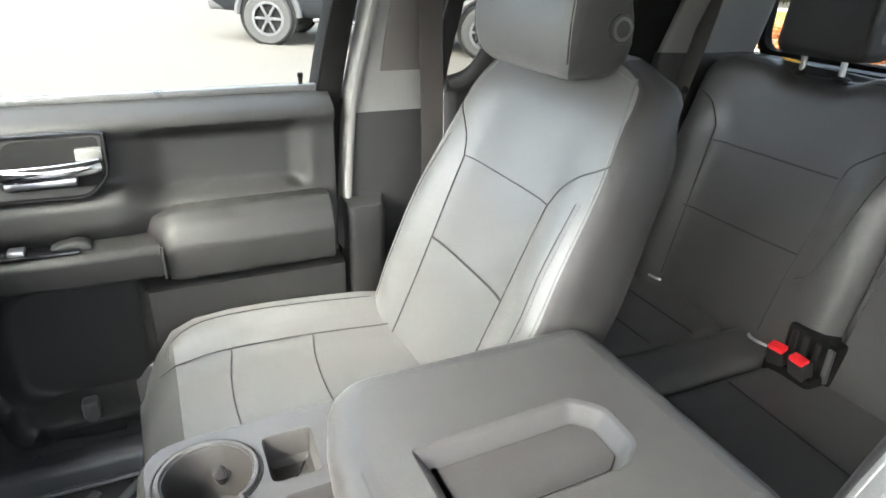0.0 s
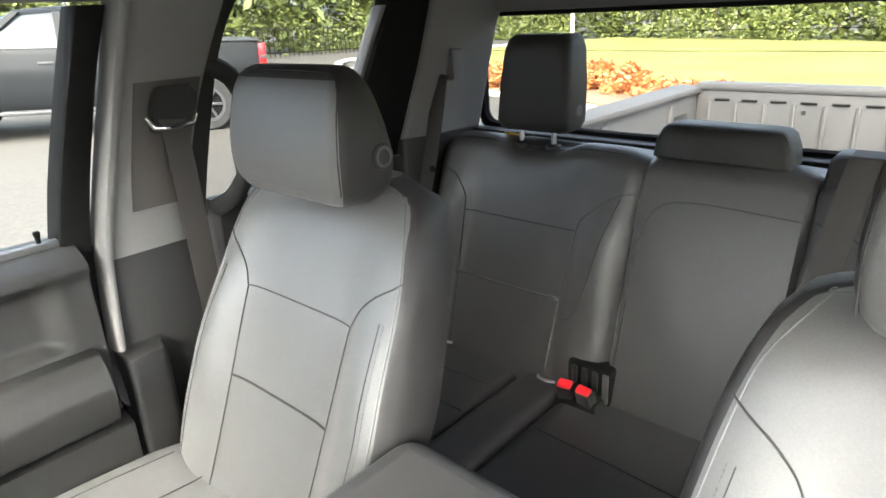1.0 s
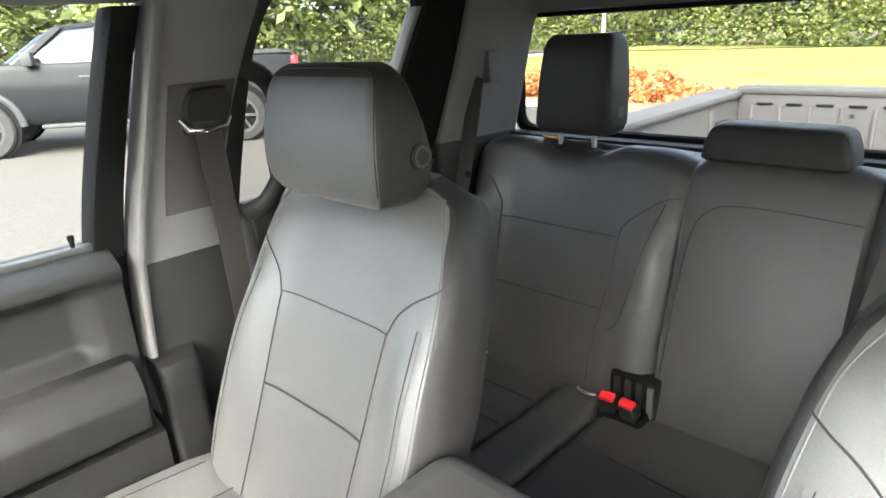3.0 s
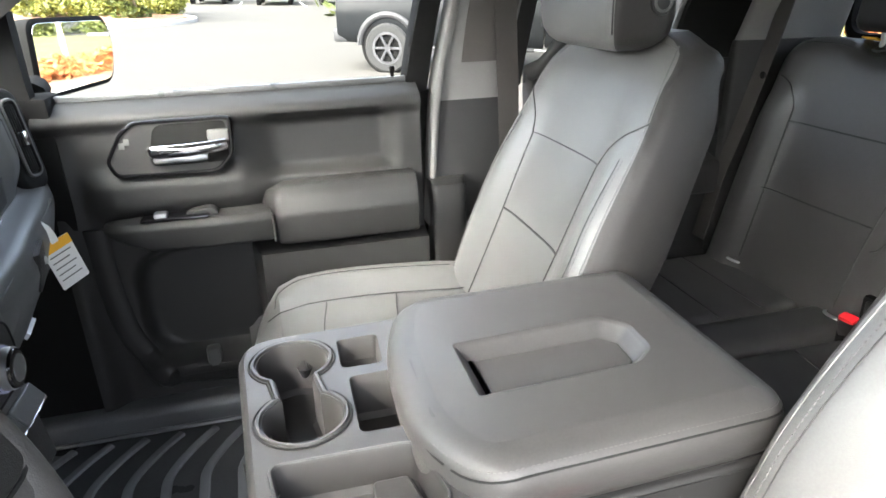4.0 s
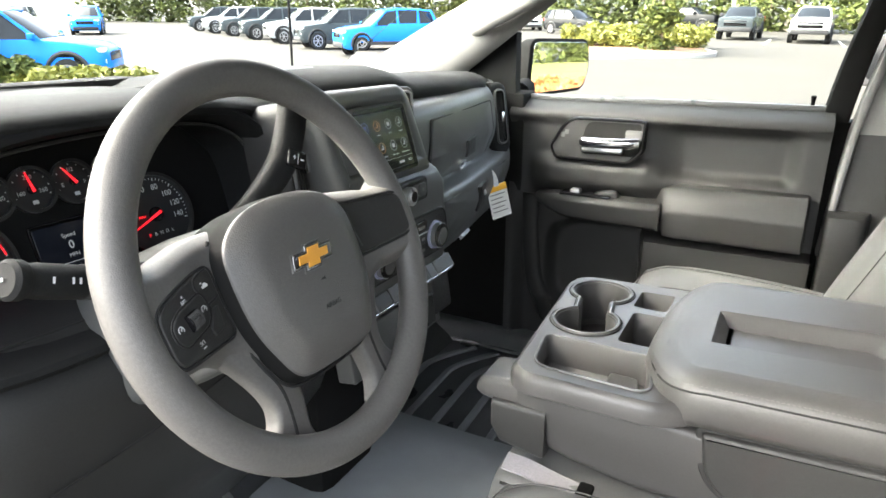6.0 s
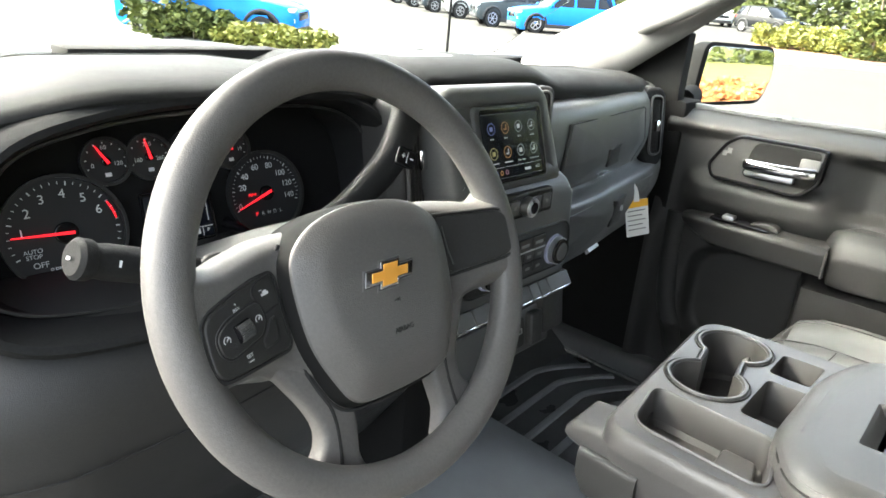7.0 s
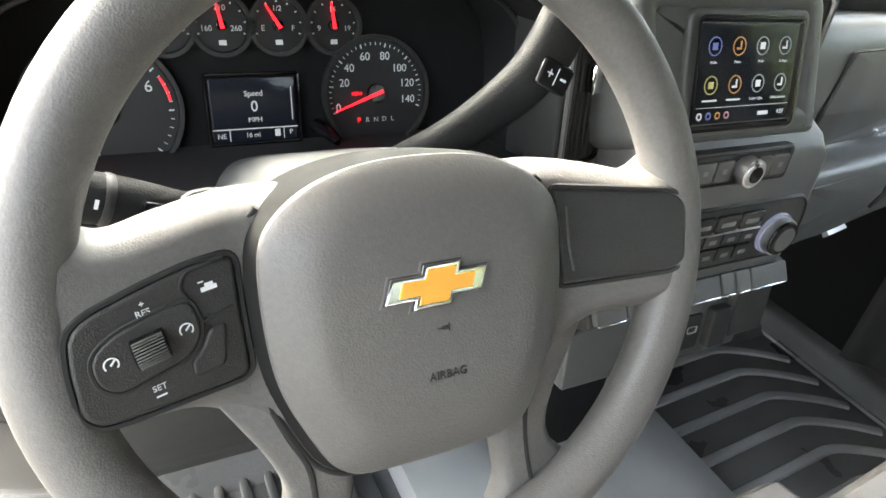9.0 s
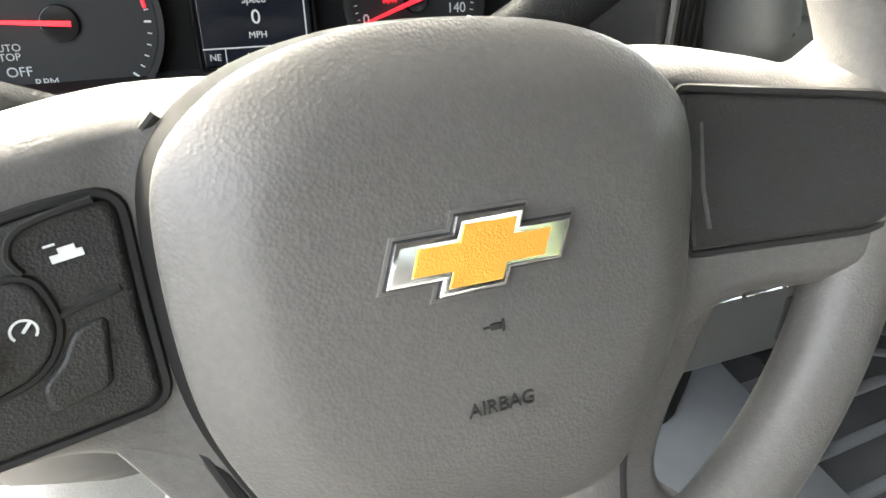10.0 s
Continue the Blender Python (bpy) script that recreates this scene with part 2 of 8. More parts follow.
HEADLINER = material("grey_headliner_cloth", (0.16, 0.158, 0.155), 0.95, vary=0.04, grain=0.15, grain_size=900)
PILLAR = material("grey_pillar_trim", (0.155, 0.154, 0.150), 0.6, vary=0.04, grain=0.05, bump=0.2, bump_size=1000)
TAUPE = material("dark_taupe_trim", (0.062, 0.058, 0.054), 0.7, vary=0.05, grain=0.05, bump=0.2, bump_size=1000)
CHROME = material("chrome", (0.8, 0.8, 0.82), 0.1, metal=1.0, vary=0.03, rough_vary=0.04)
SATIN = material("satin_silver", (0.55, 0.56, 0.57), 0.32, metal=1.0, vary=0.04)
GOLD = material("gold_emblem", (0.75, 0.36, 0.06), 0.4, metal=0.3, vary=0.05, bump=0.4, bump_size=1500, voronoi=True)
RED_PLASTIC = material("red_plastic", (0.75, 0.02, 0.03), 0.35, vary=0.05)
WHITE_PAPER = material("white_paper", (0.75, 0.75, 0.73), 0.7, vary=0.03)
YELLOW = material("yellow_paper", (0.8, 0.42, 0.03), 0.6, vary=0.04)
PRINT = material("dark_print", (0.05, 0.05, 0.05), 0.7)
WHITE_MARK = material("white_marking", (0.62, 0.63, 0.64), 0.5)
WEBBING = material("seat_belt_webbing", (0.043, 0.039, 0.036), 0.65, vary=0.06, grain=0.2, grain_size=1500)
GREY_WEB = material("pale_grey_fabric", (0.24, 0.225, 0.24), 0.75, vary=0.1, grain=0.1)
GLASS = clear("window_glass", (0.93, 0.97, 0.95))
TINTED = clear("tinted_window_glass", (0.56, 0.58, 0.56))
NEEDLE = glowing("red_needle", (1.0, 0.015, 0.03), 0.55)
MIRROR = material("mirror_glass", (0.85, 0.87, 0.88), 0.02, metal=1.0, vary=0.0, rough_vary=0.0)

# ---------------------------------------------------------------- cab shell
ground_n = Vector((0.0265, -0.0262, 1)).normalized()


def ground_z(x, y):
    return 0.1 - (ground_n.x * x + ground_n.y * y) / ground_n.z


def wall_y(z):
    """Inner face of the cab's side, leaning in towards the roof."""
    return 0.800 - 0.24 * max(0.0, z - 1.60)


def side_strip(rows, thick=0.04, s=1, proud=0.0, n=3, r=0.008):
    """A strip of the cab's side between x0 and x1 at each height z."""
    pts = smooth_path([(z, a, b) for z, a, b in rows], n)
    loops = []
    for p in pts:
        z, a, b = p
        y = wall_y(z) - proud
        loops.append([(a, s * (y + thick), z), (a, s * (y + r), z), (a + r * 0.3, s * (y + r * 0.3), z), (a + r, s * y, z), (b - r, s * y, z), (b - r * 0.3, s * (y + r * 0.3), z), (b, s * (y + r), z), (b, s * (y + thick), z)])
    return loft(loops)


# roof lining, with a rolled edge down to the side rails
loops = []
for k in range(15):
    x = -0.34 + 1.78 * k / 14
    h = 0.02 * math.sin(math.pi * k / 14)
    lp = [(x, -0.76, 2.006), (x, -0.70, 2.008), (x, -0.66, 2.018 + h * 0.3), (x, -0.55, 2.030 + h * 0.6), (x, 0, 2.045 + h), (x, 0.55, 2.030 + h * 0.6), (x, 0.66, 2.018 + h * 0.3), (x, 0.70, 2.008), (x, 0.76, 2.006), (x, 0.76, 2.09), (x, -0.76, 2.09)]
    loops.append(lp)
solid("ceiling", loft(loops), HEADLINER, "grey cloth cab headliner", "ceiling", kind="structure")
# floor and hump
loops = []
for k in range(21):
    x = -0.95 + 2.40 * k / 20
    up = ease(x, [(-0.95, 0.42), (-0.62, 0.10), (-0.50, 0.0)])
    hump = 0.075 * ease(x, [(-0.6, 1.0), (0.5, 0.8), (0.7, 0.4)])
    top = [(-0.80, 0.885), (-0.30, 0.885), (-0.22, 0.895), (-0.17, 0.885 + hump), (0.0, 0.890 + hump), (0.17, 0.885 + hump), (0.24, 0.895), (0.32, 0.885), (0.80, 0.885)]
    loops.append([(x, y, z + up) for y, z in top] + [(x, 0.80, 0.80 + up), (x, -0.80, 0.80 + up)])
solid("floor", loft(loops), RUBBER, "black rubber cab floor", "floor", kind="structure")
solid("firewall", box((-1.0, -0.80, 0.85), (-0.93, 0.80, 1.66), 0.01), MATT_BLACK, "black front bulkhead", "wall", kind="structure")
solid("kick_panel", joined(box((-0.95, 0.762, 0.88), (-0.31, 0.86, 1.64), 0.01)), MATT_BLACK, "black kick panel", "wall", kind="structure")

solid("door_sill", box((-0.95, 0.725, 0.80), (1.40, 0.90, 0.962), 0.02, 3), RUBBER, "black plastic door sill", "trim", kind="structure")
solid("door_sill_driver", box((-0.95, -0.90, 0.78), (1.40, -0.76, 0.905), 0.02, 3), RUBBER, "black plastic door sill", "trim", kind="structure")

# middle sheet of smooth floor vinyl and ribbed mats
def hump_sheet(x, y):
    return Vector((x, y, 0.985 - 0.55 * max(0, abs(y - 0.0) - 0.15) ** 1.2 + 0.10 * max(0, -0.42 - x)))


solid("floor_cover", loft([[hump_sheet(-0.46 + 0.46 * i / 14, -0.24 + 0.485 * j / 12) for j in range(13)] + [Vector((-0.46 + 0.46 * i / 14, 0.245, 0.885)), Vector((-0.46 + 0.46 * i / 14, -0.24, 0.885))] for i in range(15)]), MAT_SMOOTH, "smooth grey floor cover over tunnel", "floor mat")


def ribbed_mat(y0, y1, label):
    th = thing("floor_mat", (-0.25, (y0 + y1) / 2, 0.89), label, "floor mat", "floor mats")
    m = part("mat_sheet", box((-0.56, y0, 0.886), (0.10, y1, 0.902), 0.006), RUBBER, th, "black rubber sheet")
    part("mat_edge", sweep([(p.x, p.y, 0.906) for p in rect(-0.55, y0 + 0.012, 0.09, y1 - 0.012, 0.04)], 0.006, 8, closed=True), RUBBER, th)
    w = y1 - y0
    for k in range(8):
        x = -0.485 + 0.073 * k
        path = smooth_path([(x + 0.004, y0 + 0.035, 0.904), (x, y0 + 0.12, 0.904), (x - 0.006, y0 + 0.25, 0.904), (x - 0.004, y0 + 0.32, 0.904), (x + 0.035, y0 + 0.40, 0.904), (x + 0.075, y0 + 0.455, 0.904)], 4)
        part("mat_rib", sweep(path, 0.0105, 8, flat=0.55), MAT_SMOOTH, th, "raised rib")
    for k in range(5):
        part("mat_stud", sweep([(-0.505, y0 + 0.045 + 0.05 * k, 0.900), (-0.505, y0 + 0.045 + 0.05 * k, 0.912)], [0.010, 0.006], 10), PLASTIC_GREY, th)
    return th


ribbed_mat(0.245, 0.735, "black ribbed rubber mat in passenger footwell")
dm_ = thing("floor_mat", (-0.35, -0.52, 0.89), "black ribbed rubber mat in driver footwell", "floor mat", "floor mats")
part("mat_sheet", box((-0.60, -0.76, 0.886), (0.05, -0.27, 0.902), 0.006), RUBBER, dm_, "black rubber sheet")
for k in range(12):
    part("mat_rib", sweep([(0.03, -0.73 + 0.038 * k, 0.905), (-0.58, -0.73 + 0.038 * k, 0.905)], 0.008, 8, flat=0.8), PLASTIC_GREY, dm_, "raised rib")
pd = thing("brake_pedal", (-0.52, -0.46, 1.0), "black rubber brake pedal on steel arm", "pedal")
part("pad", moved(box((-0.035, -0.06, -0.012), (0.035, 0.06, 0.012), 0.006), pose(-0.50, -0.47, 1.06, 0, 55, 0)), RUBBER, pd, "ribbed rubber pad")
part("arm", sweep([(-0.52, -0.47, 1.07), (-0.60, -0.47, 1.22), (-0.64, -0.46, 1.36)], 0.010, 8), MATT_BLACK, pd)
for k in range(4):
    part("pad_rib", moved(box((-0.028 + 0.017 * k, -0.055, 0.010), (-0.022 + 0.017 * k, 0.055, 0.016), 0.002), pose(-0.50, -0.47, 1.06, 0, 55, 0)), PLASTIC_GREY, pd)

# ---------------------------------------------------------------- front passenger door
door = thing("passenger_door", (0.0, 0.80, 0.95), "black moulded front passenger door panel with chrome handle", "door")


def sm01(x, a, b):
    t = max(0.0, min(1.0, (x - a) / (b - a)))
    return t * t * (3 - 2 * t)


def door_y(x, z):
    """Inner face of the door: sill, scoop behind the handle, hollow of the pocket."""
    y = 0.775 - 0.02 * sm01(z, 1.56, 1.60) * 1.0
    y += 0.055 * max(0.0, (z - 1.578) / 0.044) ** 2
    # scoop to the rear of the handle
    sc = sm01(x, 0.01, 0.10) * (1 - sm01(x, 0.31, 0.355)) * sm01(z, 1.44, 1.47) * (1 - sm01(z, 1.55, 1.585))
    y += 0.032 * sc
    # swell below the handle towards the armrest
    y -= 0.028 * sm01(x, -0.30, -0.22) * (1 - sm01(x, 0.0, 0.10)) * sm01(z, 1.37, 1.43) * (1 - sm01(z, 1.455, 1.50))
    # front edge turns in towards the hinge
    y -= 0.030 * (1 - sm01(x, -0.335, -0.285)) * (1 - sm01(z, 1.30, 1.42) * 0.6)
    # lower rear block stands proud, pocket hollow in front of it
    blk = sm01(x, 0.010, 0.035) * (1 - sm01(z, 1.292, 1.308))
    y -= 0.045 * blk
    e = ((x + 0.03) / 0.205) ** 4 + ((z - 1.185) / 0.135) ** 4
    y += 0.030 * (1 - sm01(e, 0.55, 1.15)) * (1 - blk)
    # pocket lip
    lip = sm01(z, 1.015, 1.03) * (1 - sm01(z, 1.055, 1.07))
    y -= 0.040 * lip * sm01(x, -0.26, -0.20) * (1 - sm01(x, 0.30, 0.36))
    return y


nx, nz = 110, 104
rows = []
for j in range(nz + 1):
    z = 0.95 + 0.672 * j / nz
    rows.append([Vector((-0.345 + 0.742 * i / nx, door_y(-0.345 + 0.742 * i / nx, z), z)) for i in range(nx + 1)])
rows.append([Vector((p.x, p.y + 0.055, 1.628)) for p in rows[-1]])
rows.append([Vector((p.x, 0.88, 1.625)) for p in rows[-1]])
rows.append([Vector((p.x, 0.88, 0.95)) for p in rows[-1]])
bm = loft(rows, caps=False, closed=False, ring=True)
part("door_panel", bm, PLASTIC, door, "black grained door panel")
part("window_seal", box((-0.33, 0.812, 1.622), (0.385, 0.832, 1.634), 0.003), RUBBER, door)
# front armrest bar
loops = []
for x, yi, zt, zb in ((-0.262, 0.742, 1.385, 1.372), (-0.25, 0.728, 1.390, 1.362), (-0.215, 0.712, 1.393, 1.350), (-0.175, 0.702, 1.395, 1.338), (-0.06, 0.698, 1.396, 1.334), (0.060, 0.698, 1.396, 1.334), (0.064, 0.700, 1.394, 1.336)):
    loops.append([(x, p.x, p.y) for p in rounded([(0.80, zb), (yi + 0.006, zb), (yi, zt - 0.012), (yi + 0.010, zt), (0.80, zt)], [0.001, 0.006, 0.006, 0.006, 0.001], 4)])
part("pull_bar", loft(loops), PLASTIC, door, "satin grey pull bar")
# rear armrest pad with a sloped front
loops = []
for x, yi, zt, zb in ((0.045, 0.760, 1.418, 1.405), (0.055, 0.735, 1.424, 1.375), (0.068, 0.716, 1.428, 1.330), (0.075, 0.708, 1.430, 1.317), (0.095, 0.703, 1.438, 1.315), (0.20, 0.702, 1.440, 1.315), (0.372, 0.704, 1.440, 1.315), (0.376, 0.708, 1.437, 1.318)):
    loops.append([(x, p.x, p.y) for p in rounded([(0.80, zb), (yi + 0.010, zb), (yi - 0.002, zt - 0.055), (yi + 0.014, zt - 0.018), (yi + 0.034, zt), (0.80, zt + 0.002)], [0.001, 0.010, 0.008, 0.010, 0.008, 0.001], 4)])
part("armrest_pad", loft(loops), PLASTIC, door, "padded armrest")
part("armrest_gap", sweep([(0.067, 0.695, 1.394), (0.067, 0.695, 1.335)], 0.003, 6, up=(0, 1, 0)), SEAM, door)
# handle bezel, flat black plate for the shade in the cup, lever
hm = plane_frame((-0.11, 0.757, 1.532), (1, 0, 0), (0, 0.06, 1))
bez = rounded([(-0.122, -0.020), (-0.108, -0.052), (0.085, -0.056), (0.118, -0.020), (0.120, 0.052), (0.105, 0.056), (-0.062, 0.056), (-0.090, 0.035)], [0.012, 0.014, 0.02, 0.014, 0.006, 0.006, 0.012, 0.012], 5)
hb = part("handle_bezel", slab(bez, hm @ pose(0, 0, 0.006), 0.02, 0.004), PLASTIC, door, "black handle surround")
part("bezel_rim", sweep([hm @ Vector((p.x, p.y, 0.006)) for p in shrink(bez, 0.004)], 0.0036, 6, closed=True, up=(0, 1, 0)), GLOSS_BLACK, hb)
part("handle_cup", slab(rounded([(-0.044, -0.034), (0.108, -0.034), (0.108, 0.046), (-0.026, 0.046)], [0.02, 0.02, 0.01, 0.02], 5), hm @ pose(0, 0, 0.0072), 0.006, 0.0008), MATT_BLACK, hb, "flat black plate standing for shade in hand cup")
lev = part("lever", sweep(smooth_path([hm @ Vector(p) for p in ((-0.036, -0.004, 0.016), (-0.020, -0.004, 0.026), (0.04, -0.003, 0.028), (0.085, -0.001, 0.022), (0.104, 0.001, 0.012))], 5), 0.0125, 14, flat=0.62, up=(0, 1, 0)), CHROME, hb, "chrome pull lever")
part("lever_base", moved(box((-0.034, -0.030, 0.004), (0.070, -0.014, 0.018), 0.006), hm), SATIN, hb, "grey lever underside")
part("lever_hinge", moved(box((0.072, 0.006, 0.004), (0.112, 0.030, 0.014), 0.004), hm), PLASTIC_GREY, hb)
for dx in (0.0, 0.010):
    part("lock_symbol", moved(box((-0.092 + dx, 0.004 + dx * 0.7, 0.0065), (-0.082 + dx, 0.016 + dx * 0.7, 0.0072), 0.001), hm), PLASTIC_GREY, hb)
sw = part("window_switch", box((-0.185, 0.708, 1.395), (-0.055, 0.752, 1.402), 0.004), GLOSS_BLACK, door, "window switch plate")
part("switch_key", box((-0.160, 0.716, 1.400), (-0.135, 0.742, 1.410), 0.003), SATIN, sw)
part("switch_guard", loft([[(x, p.x, p.y) for p in rounded([(0.722, 1.394), (0.752, 1.394), (0.752, zt), (0.724, zt)], 0.005, 3)] for x, zt in ((-0.100, 1.402), (-0.088, 1.408), (-0.062, 1.412), (-0.048, 1.410), (-0.040, 1.402))]), PLASTIC, sw)
lip_path = smooth_path([(-0.285, 1.375, 0), (-0.286, 1.29, 0), (-0.278, 1.20, 0), (-0.262, 1.118, 0), (-0.222, 1.050, 0), (-0.16, 1.016, 0), (-0.05, 1.006, 0)], 5)
part("pocket_border", sweep([(p.x, door_y(p.x, p.y) - 0.002, p.y) for p in lip_path], 0.026, 12, flat=0.40, up=(0, 1, 0)), PLASTIC, door, "raised border of the map pocket")
part("pocket_bottle_clip", box((-0.115, 0.735, 1.035), (-0.085, 0.765, 1.085), 0.008), PLASTIC_GREY, door, "grey clip in the pocket")
part("lock_pin", sweep([(0.350, 0.822, 1.615), (0.350, 0.822, 1.622), (0.350, 0.822, 1.640), (0.350, 0.822, 1.652), (0.350, 0.822, 1.655)], [0.010, 0.004, 0.004, 0.006, 0.004], 12), MATT_BLACK, door, "small black lock pin")
# window frame and glass of the door
part("frame_post", side_strip([(1.60, 0.372, 0.425), (1.72, 0.390, 0.440), (1.88, 0.425, 0.470), (2.0, 0.455, 0.500)], 0.06, 1, -0.012), MATT_BLACK, door, "black window frame")
glass = part("door_glass", loft([[(-0.42, wall_y(z) + 0.035, z), (0.42 + 0.2 * (z - 1.62), wall_y(z) + 0.035, z), (0.42 + 0.2 * (z - 1.62), wall_y(z) + 0.039, z), (-0.42, wall_y(z) + 0.039, z)] for z in (1.60, 2.0)]), GLASS, door, "clear door glass")
glass.visible_shadow = False

# pillars
solid("pillar_a", sweep([(-0.84, 0.79, 1.575), (-0.70, 0.768, 1.665), (-0.505, 0.742, 1.760), (-0.335, 0.722, 1.855), (-0.18, 0.700, 1.945), (-0.05, 0.685, 2.01)], [0.075, 0.085, 0.080, 0.062, 0.052, 0.05], 14, flat=0.62, up=(0, 1, 0)), PILLAR, "grey moulded windscreen pillar trim", "pillar", kind="structure")
grab = thing("grab_handle", (-0.31, 0.69, 1.81), "grey grab handle on windscreen pillar", "handle")
part("grip", sweep(smooth_path([(-0.43, 0.700, 1.800), (-0.40, 0.670, 1.806), (-0.34, 0.655, 1.828), (-0.24, 0.650, 1.875), (-0.16, 0.655, 1.920), (-0.12, 0.680, 1.945)], 5), 0.020, 12, flat=0.75, up=(0, 1, 0)), PILLAR, grab, "grey moulded grip")
part("foot", sweep([(-0.45, 0.735, 1.790), (-0.42, 0.705, 1.800), (-0.39, 0.680, 1.81)], [0.030, 0.026, 0.02], 12, flat=0.8, up=(0, 1, 0)), PILLAR, grab)
solid("mirror_sail", loft([[(x, y, z) for x, z in ((-0.60, 1.655), (-0.335, 1.625), (-0.338, 1.66), (-0.338, 1.79), (-0.40, 1.82))] for y in (0.765, 0.80)]), MATT_BLACK, "black corner panel at window's front", "panel", kind="structure")
solid("dash_end_trim", loft([[(x, y, z) for x, z in ((-0.60, 1.30), (-0.345, 1.30), (-0.335, 1.62), (-0.36, 1.665), (-0.60, 1.67))] for y in (0.770, 0.82)]), PLASTIC, "black trim at dashboard end", "panel", kind="structure")
bp = thing("pillar_b", (0.5, 0.80, 0.9), "grey upper and black lower door pillar trim", "pillar", kind="structure")
part("upper_trim", side_strip([(1.580, 0.430, 0.600), (1.68, 0.446, 0.605), (1.80, 0.468, 0.622), (1.90, 0.488, 0.650), (2.02, 0.508, 0.695)], 0.06, 1, 0.012), PILLAR, bp, "grey upper trim")
part("trim_edge", side_strip([(1.30, 0.408, 0.424), (1.58, 0.428, 0.446), (1.80, 0.466, 0.486), (2.0, 0.503, 0.524)], 0.05, 1, 0.022), PILLAR, bp, "pale front edge of the trim")
part("guide_panel", side_strip([(1.660, 0.490, 0.596), (1.74, 0.496, 0.604), (1.88, 0.515, 0.636)], 0.03, 1, 0.016), TAUPE, bp, "dark panel round the belt guide")
part("lower_trim", side_strip([(0.90, 0.412, 0.66), (1.40, 0.424, 0.64), (1.582, 0.434, 0.606)], 0.06, 1, 0.008), PLASTIC, bp, "black lower trim")
part("door_gap", side_strip([(0.90, 0.372, 0.412), (1.40, 0.388, 0.424), (1.60, 0.398, 0.436)], 0.07, 1, -0.03), MATT_BLACK, bp)
part("step_block", loft([[(p.x, p.y, z) for p in rounded([(0.412, 0.80), (0.412, yi), (0.490, yi + 0.006), (0.500, 0.80)], [0.002, 0.014, 0.02, 0.002], 4)] for z, yi in ((0.95, 0.735), (1.30, 0.735), (1.385, 0.735), (1.402, 0.742), (1.410, 0.760))]), PLASTIC, bp, "raised lower block")
belt = thing("front_seat_belt", (0.57, 0.73, 1.82), "dark grey shoulder belt hanging from pillar guide", "seat belt")
gd = part("belt_guide", loft([[(x, wall_y(z) - 0.022, z) for x, z in [(p.x, p.y) for p in rounded([(0.530, 1.795), (0.606, 1.795), (0.622, 1.845), (0.612, 1.872), (0.545, 1.872), (0.532, 1.845)], 0.012, 4)]], [(x, wall_y(z) - 0.034, z) for x, z in [(p.x, p.y) for p in rounded([(0.536, 1.802), (0.602, 1.802), (0.616, 1.845), (0.608, 1.868), (0.549, 1.868), (0.536, 1.845)], 0.012, 4)]]]), PLASTIC, belt, "black belt guide")
part("guide_bar", sweep([(0.528, 0.725, 1.822), (0.534, 0.714, 1.806), (0.566, 0.712, 1.802), (0.600, 0.712, 1.806), (0.612, 0.722, 1.818)], 0.0055, 10, up=(0, 1, 0)), CHROME, gd, "bright guide bar")
part("webbing", loft([[(x - 0.024, y, z), (x + 0.024, y + 0.004, z), (x + 0.024, y + 0.006, z), (x - 0.024, y + 0.002, z)] for x, y, z in ((0.566, 0.720, 1.835), (0.566, 0.708, 1.805), (0.572, 0.715, 1.72), (0.582, 0.728, 1.60), (0.592, 0.742, 1.45), (0.60, 0.752, 1.25), (0.605, 0.757, 1.05))]), WEBBING, belt, "dark grey webbing")

# rear door and pillar
rd = thing("rear_door", (0.88, 0.80, 0.95), "black moulded rear passenger door with window", "door")
part("door_panel", side_strip([(0.95, 0.67, 1.20), (1.30, 0.67, 1.20), (1.58, 0.66, 1.20), (1.635, 0.66, 1.19)], 0.06, 1, 0.01), PLASTIC, rd, "black grained door panel")
part("armrest_pad", loft([[(x, p.x, p.y) for p in rounded([(0.80, 1.31), (0.72, 1.32), (0.715, 1.40), (0.80, 1.42)], 0.015, 4)] for x in (0.72, 1.12)]), VINYL_SIDE_SHADED, rd, "padded armrest")
part("frame_front", side_strip([(1.60, 0.590, 0.640), (1.72, 0.600, 0.652), (1.88, 0.615, 0.676), (1.965, 0.640, 0.702), (2.02, 0.66, 0.735)], 0.05, 1, -0.004), PLASTIC, rd, "dark window frame")
part("frame_rear", side_strip([(1.60, 1.000, 1.22), (1.75, 1.018, 1.24), (1.90, 1.062, 1.25), (1.975, 1.092, 1.25), (2.03, 1.085, 1.25)], 0.05, 1, 0.0), MATT_BLACK, rd, "black window frame")
part("frame_seal", side_strip([(1.62, 0.988, 1.006), (1.75, 1.004, 1.022), (1.90, 1.048, 1.066), (1.985, 1.078, 1.096)], 0.03, 1, -0.012), PILLAR, rd)
part("rear_grab_handle", sweep(smooth_path([(0.640, 0.765, 1.63), (0.672, 0.735, 1.655), (0.712, 0.728, 1.72), (0.722, 0.726, 1.80), (0.700, 0.735, 1.872), (0.652, 0.745, 1.90)], 5), 0.019, 12, flat=0.7, up=(0, 1, 0)), PLASTIC, rd, "dark curved pull handle")
glass = part("door_glass", loft([[(0.62, wall_y(z) + 0.030, z), (1.20, wall_y(z) + 0.030, z), (1.20, wall_y(z) + 0.034, z), (0.62, wall_y(z) + 0.034, z)] for z in (1.60, 2.05)]), TINTED, rd, "tinted door glass")
cp = thing("pillar_c", (1.3, 0.75, 0.9), "grey upper and black lower rear corner trim", "pillar", kind="structure")
